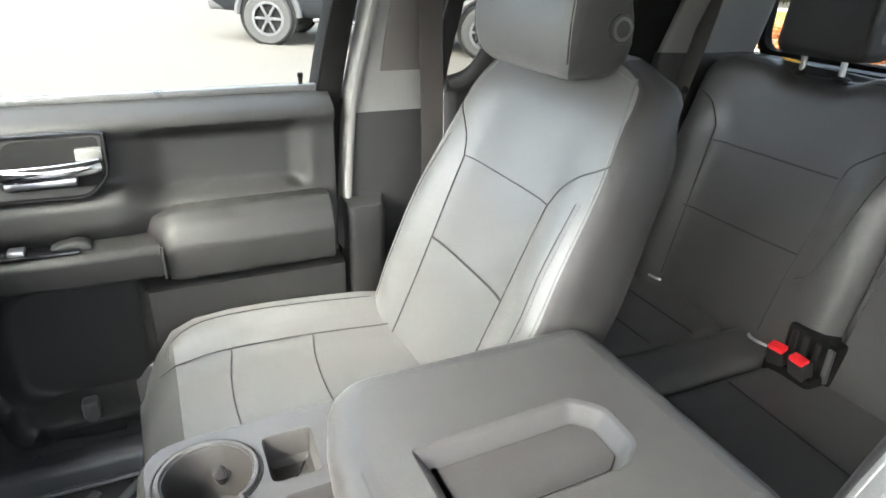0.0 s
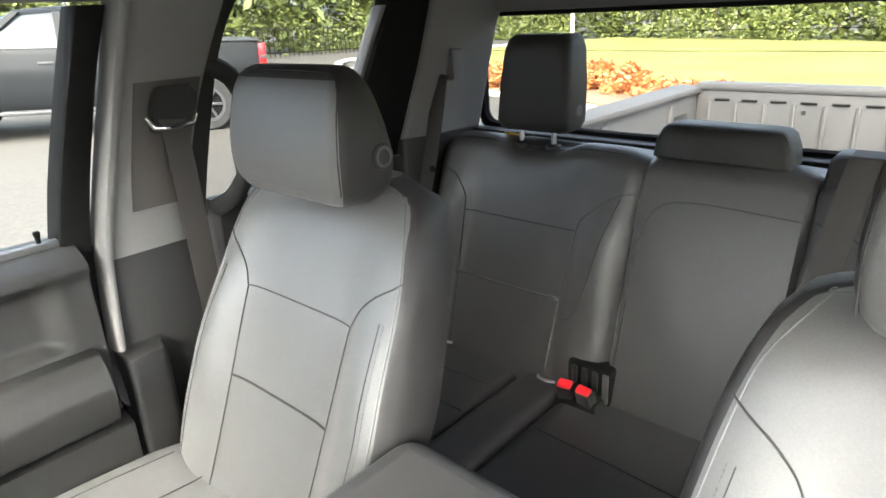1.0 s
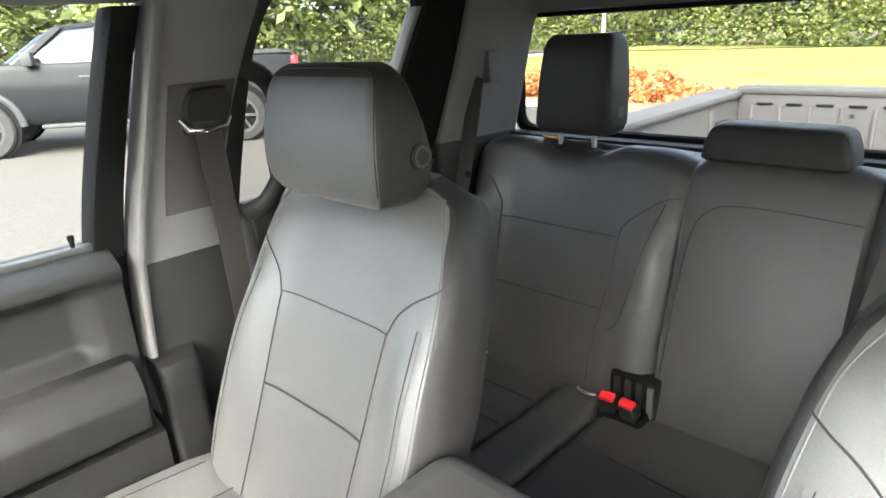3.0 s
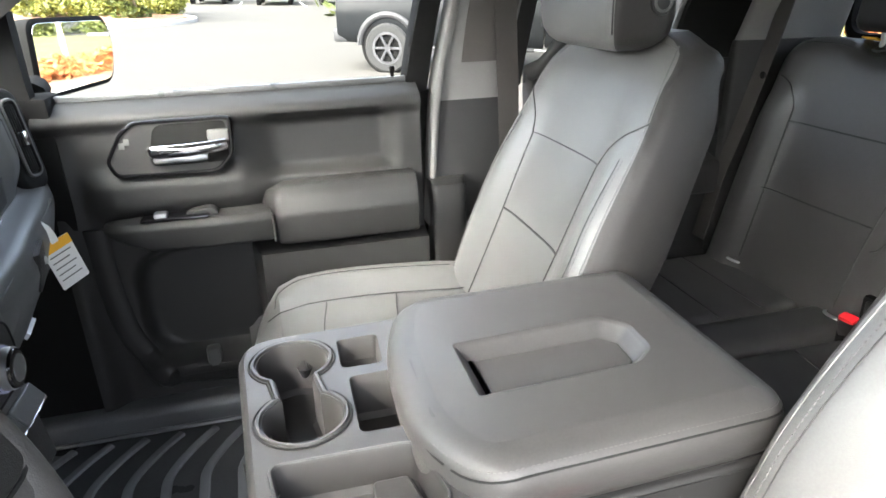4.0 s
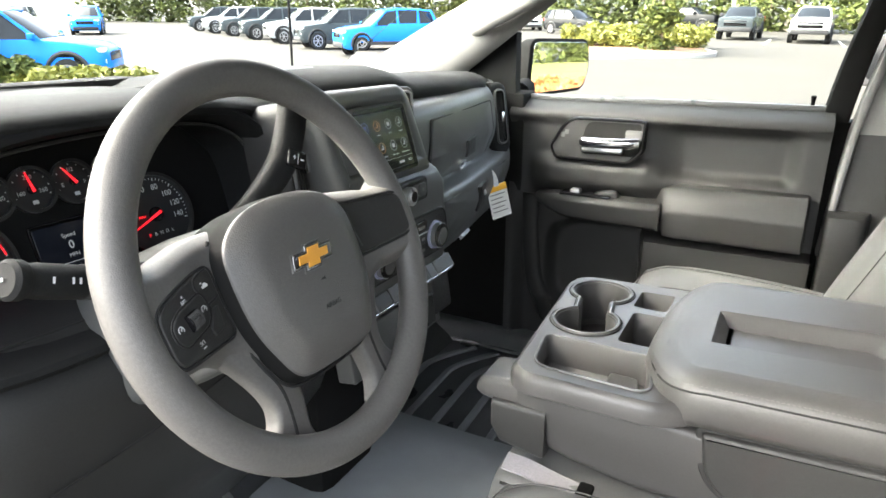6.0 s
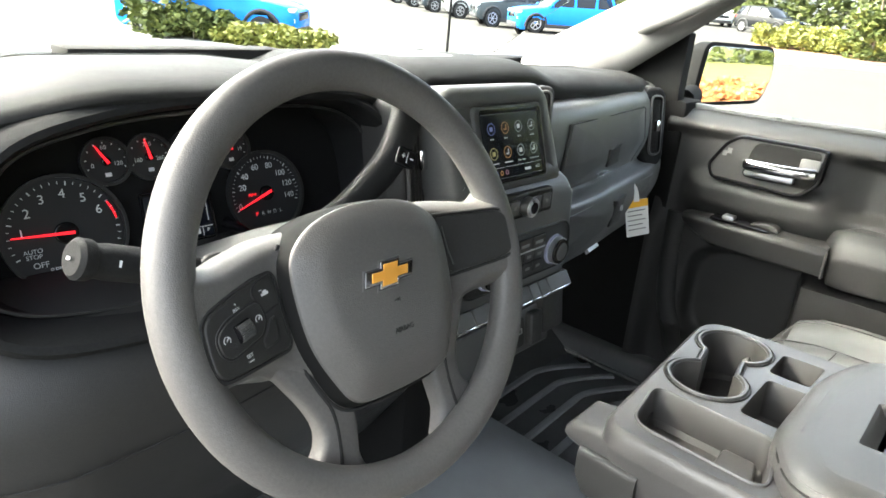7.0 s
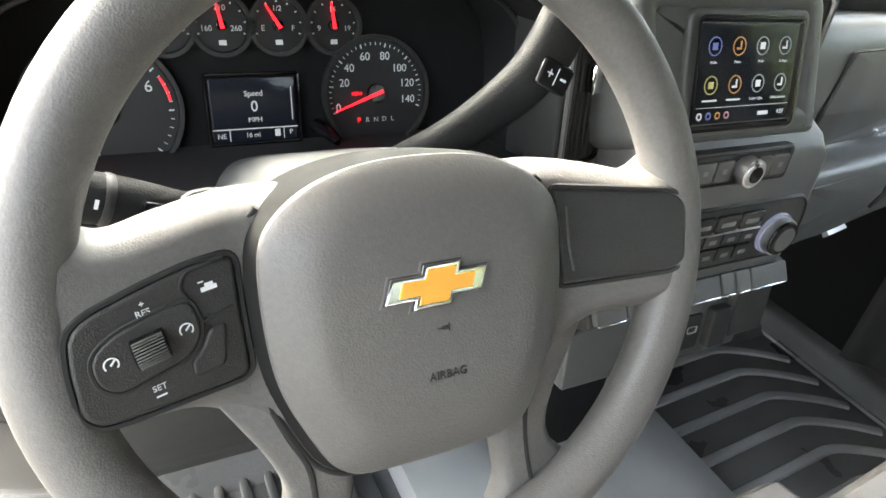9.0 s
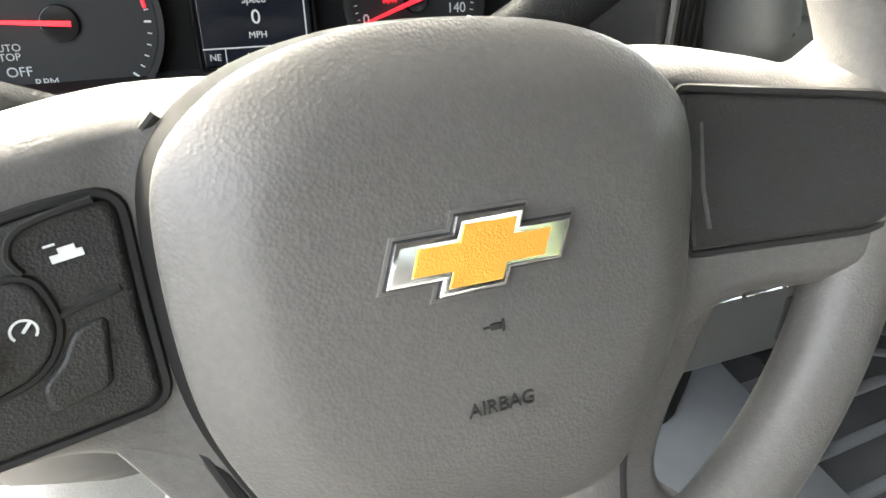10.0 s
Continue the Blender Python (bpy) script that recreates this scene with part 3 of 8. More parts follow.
loops = []
for z in (1.672, 1.75, 1.85, 1.93, 1.975, 2.02):
    yw = wall_y(z)
    a = lerp(z, [(1.672, 1.165), (1.85, 1.20), (2.02, 1.22)])
    yr = lerp(z, [(1.672, 0.735), (1.95, 0.665), (2.02, 0.62)])
    loops.append([(p.x, p.y, z) for p in rounded([(a, yw + 0.05), (a, yw - 0.012), (a + 0.05, yw - 0.03), (1.36, yr + 0.01), (1.42, yr - 0.005), (1.44, yr + 0.10)], [0.002, 0.012, 0.03, 0.03, 0.012, 0.002], 4)])
part("upper_trim", loft(loops), PILLAR, cp, "grey upper trim")
part("lower_trim", loft([[(p.x, p.y, z) for p in rounded([(1.16, 0.86), (1.16, 0.765), (1.30, 0.735), (1.42, 0.725), (1.44, 0.86)], 0.01, 3)] for z in (0.95, 1.674)]), PLASTIC, cp, "black lower trim")
part("belt_pocket", loft([[(1.262 + d, p.x, p.y) for p in rounded([(0.690, 1.805), (0.738, 1.81), (0.735, 1.885), (0.692, 1.880)], 0.010, 4)] for d in (0.010, 0.05)]), HEADLINER, cp, "belt slot cover")
part("slot_shadow", sweep(smooth_path([(1.258, 0.734, 1.878), (1.256, 0.736, 1.845), (1.257, 0.728, 1.822), (1.258, 0.700, 1.812)], 5), 0.006, 8), MATT_BLACK, cp)
rbelt = thing("rear_seat_belt", (1.25, 0.72, 1.6), "dark grey shoulder belt hanging in rear corner", "seat belt")
part("webbing", loft([[(x, y - 0.023, z), (x, y + 0.023, z), (x + 0.003, y + 0.023, z), (x + 0.003, y - 0.023, z)] for x, y, z in ((1.25, 0.716, 1.82), (1.236, 0.716, 1.76), (1.205, 0.722, 1.62), (1.175, 0.728, 1.50), (1.13, 0.735, 1.35), (1.10, 0.738, 1.2))]), WEBBING, rbelt, "dark grey webbing")
part("belt_stop", disc(plane_frame((1.197, 0.706, 1.60), (0, 1, 0), (0, 0, 1)), 0.008, 0.004), MATT_BLACK, rbelt)

# rear wall with its window
solid("wall_rear", joined(box((1.385, -0.78, 0.90), (1.45, 0.78, 1.672), 0.006)), PLASTIC, "black lower rear cab wall", "wall", kind="structure")
solid("wall_rear_head", box((1.385, -0.78, 1.958), (1.45, 0.78, 2.06), 0.01), HEADLINER, "grey header over rear window", "wall", kind="structure")
rw = thing("window_rear", (1.43, 0, 1.67), "wide fixed rear cab window with black frame", "window", kind="structure")
part("window_frame", loft([[(1.425 + d, p.x, p.y) for p in rect(-0.735 + e, 1.665 + e, 0.735 - e, 1.965 - e, 0.04, 5)] for d, e in ((0.0, 0.0), (-0.004, 0.006), (0.0, 0.016), (0.02, 0.018))], caps=False), MATT_BLACK, rw, "black frame")
part("pane", box((1.432, -0.74, 1.66), (1.437, 0.74, 1.97), 0), TINTED, rw, "tinted glass")
part("antenna_wire", sweep([(1.430, -0.72, 1.905), (1.430, 0.72, 1.905)], 0.0006, 4), MATT_BLACK, rw)
part("antenna_wire", sweep([(1.430, -0.72, 1.865), (1.430, 0.72, 1.865)], 0.0006, 4), MATT_BLACK, rw)

# driver's side, plain, its front door open
solid("wall_driver_rear", joined(box((0.62, -0.86, 0.90), (1.45, -0.80, 1.62), 0.01)), PLASTIC, "plain black rear door", "wall", kind="structure")
# unseen pane, added so its shadow keeps light off the rear bench
solid("window_driver_rear", box((0.62, -0.775, 1.62), (1.42, -0.770, 2.02), 0), TINTED, "unseen tinted rear pane added to dim the rear bench", "window", kind="structure")
solid("pillar_driver", side_strip([(0.90, 0.46, 0.64), (1.58, 0.47, 0.62), (2.0, 0.54, 0.74)], 0.06, -1, 0.0), PILLAR, "grey driver side door pillar", "pillar", kind="structure")
solid("pillar_a_driver", sweep([(-0.86, -0.80, 1.60), (-0.52, -0.745, 1.775), (-0.18, -0.700, 1.945), (-0.05, -0.685, 2.01)], 0.052, 12, flat=0.62, up=(0, 1, 0)), PILLAR, "grey windscreen pillar trim", "pillar", kind="structure")
solid("windscreen_header", box((-0.36, -0.70, 2.0), (-0.28, 0.70, 2.06), 0.02), HEADLINER, "grey trim over windscreen", "trim", kind="structure")
ws = solid("windscreen", loft([[(-0.955, -0.76, 1.66), (-0.955, 0.76, 1.66), (-0.951, 0.76, 1.664), (-0.951, -0.76, 1.664)], [(-0.33, -0.68, 2.03), (-0.33, 0.68, 2.03), (-0.326, 0.68, 2.034), (-0.326, -0.68, 2.034)]]), GLASS, "clear raked windscreen", "window", kind="structure")
ws.visible_shadow = False

# door mirror
mt = thing("door_mirror", (-0.33, 1.08, 1.62), "black door mirror with clear reflecting glass", "mirror")
lat = Vector((0.40, 0.917, 0.0))
mm = plane_frame((-0.335, 1.085, 1.692), lat, (0, 0, 1))
mo = rounded([(-0.135, -0.082), (0.115, -0.072), (0.140, 0.0), (0.130, 0.076), (-0.12, 0.080)], [0.02, 0.03, 0.03, 0.03, 0.03], 6)
loops = []
for d, e in ((-0.10, 0.05), (-0.08, 0.02), (-0.03, 0.0), (0.008, -0.002), (0.012, 0.004)):
    loops.append([mm @ Vector((p.x, p.y, d)) for p in shrink(mo, e)])
part("housing", loft(loops), MATT_BLACK, mt, "black mirror housing")
part("reflecting_glass", slab(shrink(mo, 0.008), mm @ pose(0, 0, 0.0145), 0.002, 0.0005), MIRROR, mt, "mirror glass")
part("stalk", sweep([(-0.36, 0.85, 1.63), (-0.385, 0.96, 1.635)], 0.03, 10), MATT_BLACK, mt)

# hood and bed of the truck
PAINT = material("silver_truck_paint", (0.34, 0.36, 0.39), 0.30, vary=0.03, coat=0.6)
LINER = material("grey_bed_lining", (0.066, 0.064, 0.064), 0.6, vary=0.08, grain=0.04, grain_size=150, bump=0.3, bump_size=300)
solid("truck_hood", loft([[(x, y, zt - 0.06 * (y / 0.8) ** 2) for y in [-0.8 + 0.1 * k for k in range(17)]] + [(x, 0.85, zt - 0.3), (x, -0.85, zt - 0.3)] for x, zt in ((-2.25, 1.40), (-2.15, 1.53), (-1.9, 1.60), (-1.4, 1.645), (-0.98, 1.655))]), PAINT, "pale silver truck hood outside", "hood", kind="structure")
part("wiper", sweep([(-0.97, -0.6, 1.672), (-1.0, -0.2, 1.672), (-0.985, 0.05, 1.674)], 0.008, 6), MATT_BLACK, solid("cowl", box((-1.06, -0.78, 1.60), (-0.93, 0.78, 1.663), 0.01), MATT_BLACK, "black cowl below windscreen", "panel", kind="structure"))
solid("radio_antenna", sweep([(-1.05, 0.72, 1.60), (-1.04, 0.725, 2.2)], 0.004, 8), MATT_BLACK, "thin black mast antenna on fender", "antenna")

bed = thing("truck_bed", (2.25, 0, 1.05), "grey lined pickup bed with closed tailgate", "truck bed")
part("bed_floor", box((1.50, -0.72, 1.04), (2.95, 0.72, 1.08), 0.005), LINER, bed, "ribbed bed floor")
for k in range(9):
    part("floor_rib", box((1.52, -0.62 + 0.15 * k, 1.08), (2.93, -0.55 + 0.15 * k, 1.095), 0.006), LINER, bed)
part("front_wall", box((1.49, -0.78, 1.05), (1.55, 0.78, 1.585), 0.012), LINER, bed)
for s in (1, -1):
    w = part("side_wall", box((1.50, s * 0.735, 1.05), (2.98, s * 0.79, 1.585), 0.01), LINER, bed, "inner side wall")
    part("rail_cap", box((1.48, s * 0.715, 1.575), (3.0, s * 0.845, 1.606), 0.012), LINER, bed, "rail cap")
    part("wheel_housing", box((1.95, s * 0.52, 1.06), (2.65, s * 0.74, 1.30), 0.06, 4), LINER, bed)
    for x in (1.62, 2.15, 2.72):
        part("side_pocket", box((x, s * 0.728, 1.40), (x + 0.13, s * 0.737, 1.50), 0.003), PLASTIC, bed)
        part("side_rib", box((x - 0.06, s * 0.722, 1.10), (x - 0.02, s * 0.740, 1.56), 0.006), LINER, bed)
    part("tie_hook", sweep(smooth_path([(2.78, s * 0.735, 1.30), (2.78, s * 0.70, 1.32), (2.82, s * 0.70, 1.32), (2.82, s * 0.735, 1.30)], 4), 0.006, 8), MATT_BLACK, bed)
tg = part("tailgate", box((2.955, -0.735, 1.06), (3.02, 0.735, 1.606), 0.012), LINER, bed, "grey tailgate")
part("tailgate_cap", box((2.945, -0.74, 1.590), (3.035, 0.74, 1.622), 0.010), LINER, tg)
for k in range(12):
    y = -0.62 + 0.113 * k
    part("panel_slot", box((2.948, y - 0.030, 1.548), (2.957, y + 0.030, 1.557), 0.002), MATT_BLACK, tg)
    part("panel_rib", box((2.945, y + 0.045, 1.12), (2.958, y + 0.058, 1.545), 0.003), LINER, tg)
for y in (0.30, -0.40):
    part("panel_bolt", disc(plane_frame((2.953, y, 1.515), (0, -1, 0), (0, 0, 1)), 0.010, 0.004), PLASTIC, tg)

# ---------------------------------------------------------------- seats
def back_x(z):
    return 0.465 + (z - 1.28) * 0.43 + 0.10 * max(0, z - 1.60) ** 1.5


SEC = [(0, 0.0), (0.20, 0.0), (0.36, -0.001), (0.46, -0.003), (0.53, -0.007), (0.58, -0.012), (0.63, -0.018), (0.69, -0.0245), (0.75, -0.029), (0.81, -0.031), (0.865, -0.029), (0.905, -0.0245), (0.925, -0.0205), (0.94, -0.0195), (0.965, -0.012), (0.99, 0.002), (1.003, 0.02), (1.005, 0.045), (0.99, 0.085), (0.93, 0.118), (0.8, 0.132), (0.4, 0.138), (0, 0.138)]


def back_hw(z):
    return lerp(z, [(1.16, 0.205), (1.24, 0.232), (1.32, 0.248), (1.42, 0.252), (1.50, 0.244), (1.58, 0.234), (1.63, 0.224), (1.665, 0.213), (1.690, 0.202), (1.710, 0.184), (1.724, 0.156), (1.735, 0.108)])


def bolster(z):
    return ease(z, [(1.16, 0.75), (1.25, 1.0), (1.46, 1.0), (1.63, 0.30), (1.70, 0.05), (1.72, 0.0)])


def back_point(z, k):
    f, d = SEC[k]
    hw = back_hw(z)
    fat = ease(z, [(1.16, 0.85), (1.35, 1.0), (1.60, 0.92), (1.69, 0.72), (1.71, 0.55), (1.722, 0.4)])
    lean = 0.018 * ease(z, [(1.66, 0.0), (1.722, 1.0)])
    return f * hw, back_x(z) + lean + (d * bolster(z) if d < 0.002 else d * fat)


def back_front(y, z, off=0.0012):
    """On the front of a seat back, y from its middle."""
    hw = back_hw(z)
    f = min(abs(y) / hw, 1.0)
    for (f0, d0), (f1, d1) in zip(SEC, SEC[1:]):
        if f <= f1:
            d = d0 + (d1 - d0) * (f - f0) / max(f1 - f0, 1e-6)
            break
    lean = 0.018 * ease(z, [(1.66, 0.0), (1.722, 1.0)])
    return Vector((back_x(z) + lean + d * bolster(z) - off, y, z))


def mirror_y(pts):
    return [(x, -y, z) for x, y, z in pts]


def cush_z(x, y):
    """Top of a front cushion, y from its middle."""
    a = abs(y)
    return 1.222 + 0.012 * math.sin(max(0, min(1, (0.42 - x) / 0.42)) * 3.0) + 0.036 * ease(a, [(0.12, 0.0), (0.150, 0.25), (0.20, 1.0), (0.235, 0.9), (0.262, 0.2)]) * ease(x, [(0.0, 0.5), (0.12, 1.0)]) - 0.05 * ease(x, [(-0.01, 1.0), (0.06, 0.12), (0.12, 0.0)])


def front_seat(at, label):
    """A front bucket seat with its middle at y = 0, moved to at."""
    o = Vector((0.30, 0.0, 0.93))
    st = thing("bucket_seat", o, label, "car seat", "front seats")
    # backrest
    loops = []
    for k in range(29):
        z = 1.16 + 0.575 * (1 - (1 - k / 28) ** 1.6)
        right = [back_point(z, i) for i in range(len(SEC))]
        loops.append([(x, y, z) for y, x in right] + [(x, -y, z) for y, x in right[-2:0:-1]])
    bm = loft(loops)
    # side and back faces get the vinyl darkened for their shade
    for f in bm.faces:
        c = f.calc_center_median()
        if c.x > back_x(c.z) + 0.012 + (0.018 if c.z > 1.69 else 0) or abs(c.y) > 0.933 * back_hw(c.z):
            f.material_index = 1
    back = part("backrest", bm, [VINYL, VINYL_SIDE_SHADED], st, "padded vinyl backrest")
    edge = [back_front(back_hw(z) * 0.92, z, 0.0) + Vector((0.0, 0, 0)) for z in [1.17 + 0.545 * k / 30 for k in range(31)]]
    top = [back_front(y, 1.725 - 0.016 * math.exp(-(y / 0.07) ** 2), 0.0) for y in [0.13 - 0.26 * k / 20 for k in range(21)]]
    line = edge[::3] + [edge[-1]] + top[2:-2:4] + [Vector((p.x, -p.y, p.z)) for p in ([edge[-1]] + edge[::3][::-1])]
    part("piping", sweep(smooth_path(line, 4), 0.0013, 8, up=(1, 0, 0.4)), VINYL, back, "rolled seam edge")
    yoke = [(0.214, 1.622), (0.198, 1.612), (0.172, 1.597), (0.147, 1.574), (0.133, 1.546), (0.06, 1.548), (-0.06, 1.548), (-0.133, 1.546), (-0.147, 1.574), (-0.172, 1.597), (-0.198, 1.612), (-0.214, 1.622)]
    part("yoke_seam", sweep([back_front(p.x, p.y) for p in smooth_path([(y, z, 0) for y, z in yoke[:5]], 4)] , 0.0012, 6, up=(1, 0, 0.3)), STITCH, back)
    part("yoke_seam", sweep([back_front(p.x, p.y) for p in smooth_path([(y, z, 0) for y, z in yoke[7:]], 4)], 0.0012, 6, up=(1, 0, 0.3)), STITCH, back)
    part("cross_seam", sweep([back_front(0.132 - 0.264 * k / 12, 1.546) for k in range(13)], 0.0012, 6, up=(1, 0, 0.3)), STITCH, back)
    part("cross_seam", sweep([back_front(0.127 - 0.254 * k / 12, 1.402) for k in range(13)], 0.0020, 6, up=(1, 0, 0.3)), STITCH, back)
    for s in (1, -1):
        part("panel_seam", sweep([back_front(s * (0.132 - 0.012 * k / 16), 1.545 - 0.37 * k / 16) for k in range(17)], 0.0012, 6, up=(1, 0, 0.3)), STITCH, back)
        for dy in (0.0, 0.008):
            run = [back_front(s * (back_hw(1.57 - 0.39 * k / 24) * 0.83 + dy), 1.57 - 0.39 * k / 24, 0.0009) for k in range(25)]
            if dy:
                tagged(part("stitching", dashes(run, 0.0034, 0.0026, 0.0006), THREAD, back, "pale thread stitching"), kind="stuff")
            else:
                part("stitch_line", sweep(run, 0.0007, 5, up=(1, 0, 0.3)), STITCH, back)
    # cushion
    loops = []
    xs = [-0.008, 0.0, 0.012, 0.03, 0.06, 0.10, 0.16, 0.22, 0.28, 0.34, 0.40, 0.46, 0.50]
    for x in xs:
        wide = ease(x, [(-0.008, 0.215), (0.03, 0.250), (0.12, 0.264), (0.40, 0.262), (0.5, 0.235)])
        slim = ease(x, [(-0.008, 0.205), (0.03, 0.230), (0.12, 0.238), (0.22, 0.228), (0.30, 0.205), (0.5, 0.185)])
        hp, hn = (wide, slim) if at[1] > 0 else (slim, wide)
        fr = ease(x, [(-0.008, 1.0), (0.02, 0.35), (0.06, 0.0)])
        lp = []
        for k in range(25):
            u = 1 - 2 * k / 24
            h = hp if u > 0 else hn
            lp.append((x, h * u, cush_z(x, u * 0.258) - 0.06 * fr))
        lp += [(x, -hn - 0.004, 1.19 - 0.02 * fr), (x, -hn - 0.002, 1.13), (x, -hn + 0.02, 1.07 + 0.03 * fr), (x, 0, 1.06 + 0.04 * fr), (x, hp - 0.02, 1.07 + 0.03 * fr), (x, hp + 0.002, 1.13), (x, hp + 0.004, 1.19 - 0.02 * fr)]
        loops.append(lp)
    cu = part("seat_cushion", loft(loops), VINYL, st, "padded vinyl seat cushion")
    for x in (0.136, 0.275):
        part("cross_seam", sweep([(x + 0.012 * (y / 0.13) ** 2, y, cush_z(x, y) + 0.0006) for y in [0.142 - 0.284 * k / 12 for k in range(13)]], 0.0012, 6), STITCH, cu)
    for s in (1, -1):
        part("panel_seam", sweep([(x, s * (0.140 + 0.012 * (0.4 - x)), cush_z(x, 0.148) + 0.0016) for x in [0.035 + 0.40 * k / 16 for k in range(17)]], 0.0012, 6), STITCH, cu)
        path = smooth_path([(0.05, s * 0.165, cush_z(0.05, 0.165) + 0.001), (0.062, s * 0.195, cush_z(0.062, 0.195) + 0.001), (0.12, s * 0.212, cush_z(0.12, 0.212) + 0.001), (0.25, s * 0.214, cush_z(0.25, 0.214) + 0.001), (0.42, s * 0.208, cush_z(0.42, 0.208) + 0.001)], 6)
        part("stitch_line", sweep(path, 0.0010, 5), STITCH, cu)
    # headrest
    loops = []
    rows_ = ((1.694, 0.612, 0.664, 0.092, 0.03), (1.699, 0.598, 0.674, 0.108, 0.036), (1.708, 0.588, 0.683, 0.121, 0.040), (1.722, 0.581, 0.690, 0.131, 0.042), (1.745, 0.577, 0.692, 0.136, 0.042), (1.775, 0.577, 0.689, 0.137, 0.041), (1.805, 0.581, 0.682, 0.135, 0.040), (1.835, 0.587, 0.673, 0.131, 0.038), (1.858, 0.593, 0.664, 0.126, 0.034), (1.873, 0.600, 0.657, 0.119, 0.030), (1.883, 0.608, 0.650, 0.109, 0.024), (1.889, 0.617, 0.643, 0.096, 0.016))
    for z, xf, xb, hw, r in rows_:
        z += 0.015
        loops.append([(p.y, p.x, z) for p in rounded([(-hw, xf), (hw, xf), (hw * 1.03, xb), (-hw * 1.03, xb)], [r * 0.5, r * 0.5, r * 0.9, r * 0.9], 7)])
    bm = loft(loops)
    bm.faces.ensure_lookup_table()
    # all but the front face gets the shade-darkened vinyl
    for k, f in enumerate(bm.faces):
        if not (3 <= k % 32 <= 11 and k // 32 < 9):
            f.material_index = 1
    hr = part("headrest", bm, [VINYL, VINYL_SIDE_SHADED], st, "padded vinyl headrest")
    bead = [(0.130, 1.722, 0.584), (0.131, 1.77, 0.583), (0.128, 1.82, 0.590), (0.122, 1.862, 0.601), (0.104, 1.880, 0.608), (0.05, 1.884, 0.609), (0, 1.884, 0.609)]
    bead = bead + [(-y, z, x) for y, z, x in bead[-2::-1]]
    part("piping", sweep(smooth_path([(x - 0.001, y, z + 0.015) for y, z, x in bead], 4), 0.0012, 6, up=(1, 0, 0.3)), STITCH, hr)
    bmx = plane_frame((0.655, -0.1425, 1.780), (1, 0, 0), (0, 0, 1))
    bt = part("release_button", disc(bmx, 0.0195, 0.016, 36, 0.003), PLASTIC, hr, "round release button")
    part("button_ring", ring_plate(bmx @ pose(0, 0, -0.001), 0.0110, 0.0150, 0.0022, 36), PLASTIC_GREY, bt)
    # base
    part("seat_base", box((0.06, -0.22, 0.90), (0.46, 0.22, 1.09), 0.02), PLASTIC, st, "dark plastic seat base")
    if at[1] > 0:
        part("hinge_cover", joined(box((0.36, 0.235, 1.14), (0.50, 0.272, 1.225), 0.015, 3)), PLASTIC_GREY, st, "grey recliner cover")
    st.location = o + Vector(at)
    return st


front_seat((0, 0.43, 0), "black vinyl front passenger seat with stitched seams")
front_seat((0, -0.43, 0), "black vinyl driver's seat with stitched seams")


# rear bench
def rear_x(z):
    return 1.205 + (z - 1.5) * 0.28 + 0.10 * max(0, z - 1.60)


bench = thing("rear_bench", (1.0, 0, 1.0), "black vinyl rear bench with three seat backs and cushions", "bench")


def rear_back(y0, y1, dip, label, plain=False):
    """One back of the bench; gives the part, its front face and its top line."""
    w, mid = (y1 - y0) / 2, (y0 + y1) / 2

    def top_z(y):
        a = abs(y - mid) / w
        return 1.684 - dip * math.exp(-((y - mid) / 0.090) ** 4) - 0.020 * max(0, (a - 0.72) / 0.28) ** 2

    def fx(y, z, off=0.0):
        a = abs(y - mid) / w
        b = 0.004 if plain else 0.022 * ease(a, [(0.54, 0.0), (0.60, 0.45), (0.70, 0.95), (0.82, 1.0), (0.95, 0.6), (1.0, 0.2)]) * ease(z, [(1.2, 0.8), (1.5, 1.0), (1.61, 0.05), (1.65, 0.0)])
        belly = 0.010 * math.sin(math.pi * min(1.0, max(0.0, (z - 1.2) / 0.42))) * (1 - a * a)
        edge = 0.012 * ease(a, [(0.94, 0.0), (1.0, 1.0)])
        return Vector((rear_x(z) - b - belly + edge - off, y, z))

    loops = []
    n = 34
    for k in range(n + 1):
        t = k / n
        lp = []
        for i in range(33):
            y = y0 + (y1 - y0) * i / 32
            zt = top_z(y)
            z = 1.12 + (zt - 1.12) * (1 - (1 - t) ** 1.5)
            p = fx(y, z)
            r = max(0, (z - (zt - 0.035)) / 0.035)
            p.x += 0.035 * (1 - math.sqrt(max(0, 1 - r * r)))
            lp.append(p)
        lp += [Vector((1.37, y1 - 0.01, lp[-1].z)), Vector((1.37, y0 + 0.01, lp[0].z))]
        loops.append(lp)
    return part("seat_back", loft(loops), VINYL_REAR_SHADED, bench, label), fx, top_z, mid, w


th, fx, tz, mid, w = rear_back(0.182, 0.715, 0.028, "outer seat back beside the window")
part("cross_seam", sweep([fx(0.605 - 0.30 * k / 12, 1.512, 0.0006) for k in range(13)], 0.0019, 6, up=(1, 0, 0.3)), STITCH, th)
part("cross_seam", sweep([fx(0.605 - 0.29 * k / 12, 1.364, 0.0006) for k in range(13)], 0.0019, 6, up=(1, 0, 0.3)), STITCH, th)
part("yoke_seam", sweep([fx(p.x, p.y, 0.001) for p in smooth_path([(0.19, 1.602, 0), (0.225, 1.592, 0), (0.268, 1.560, 0), (0.298, 1.525, 0), (0.303, 1.44, 0), (0.318, 1.32, 0), (0.325, 1.20, 0)], 5)], 0.0013, 6, up=(1, 0, 0.3)), STITCH, th)
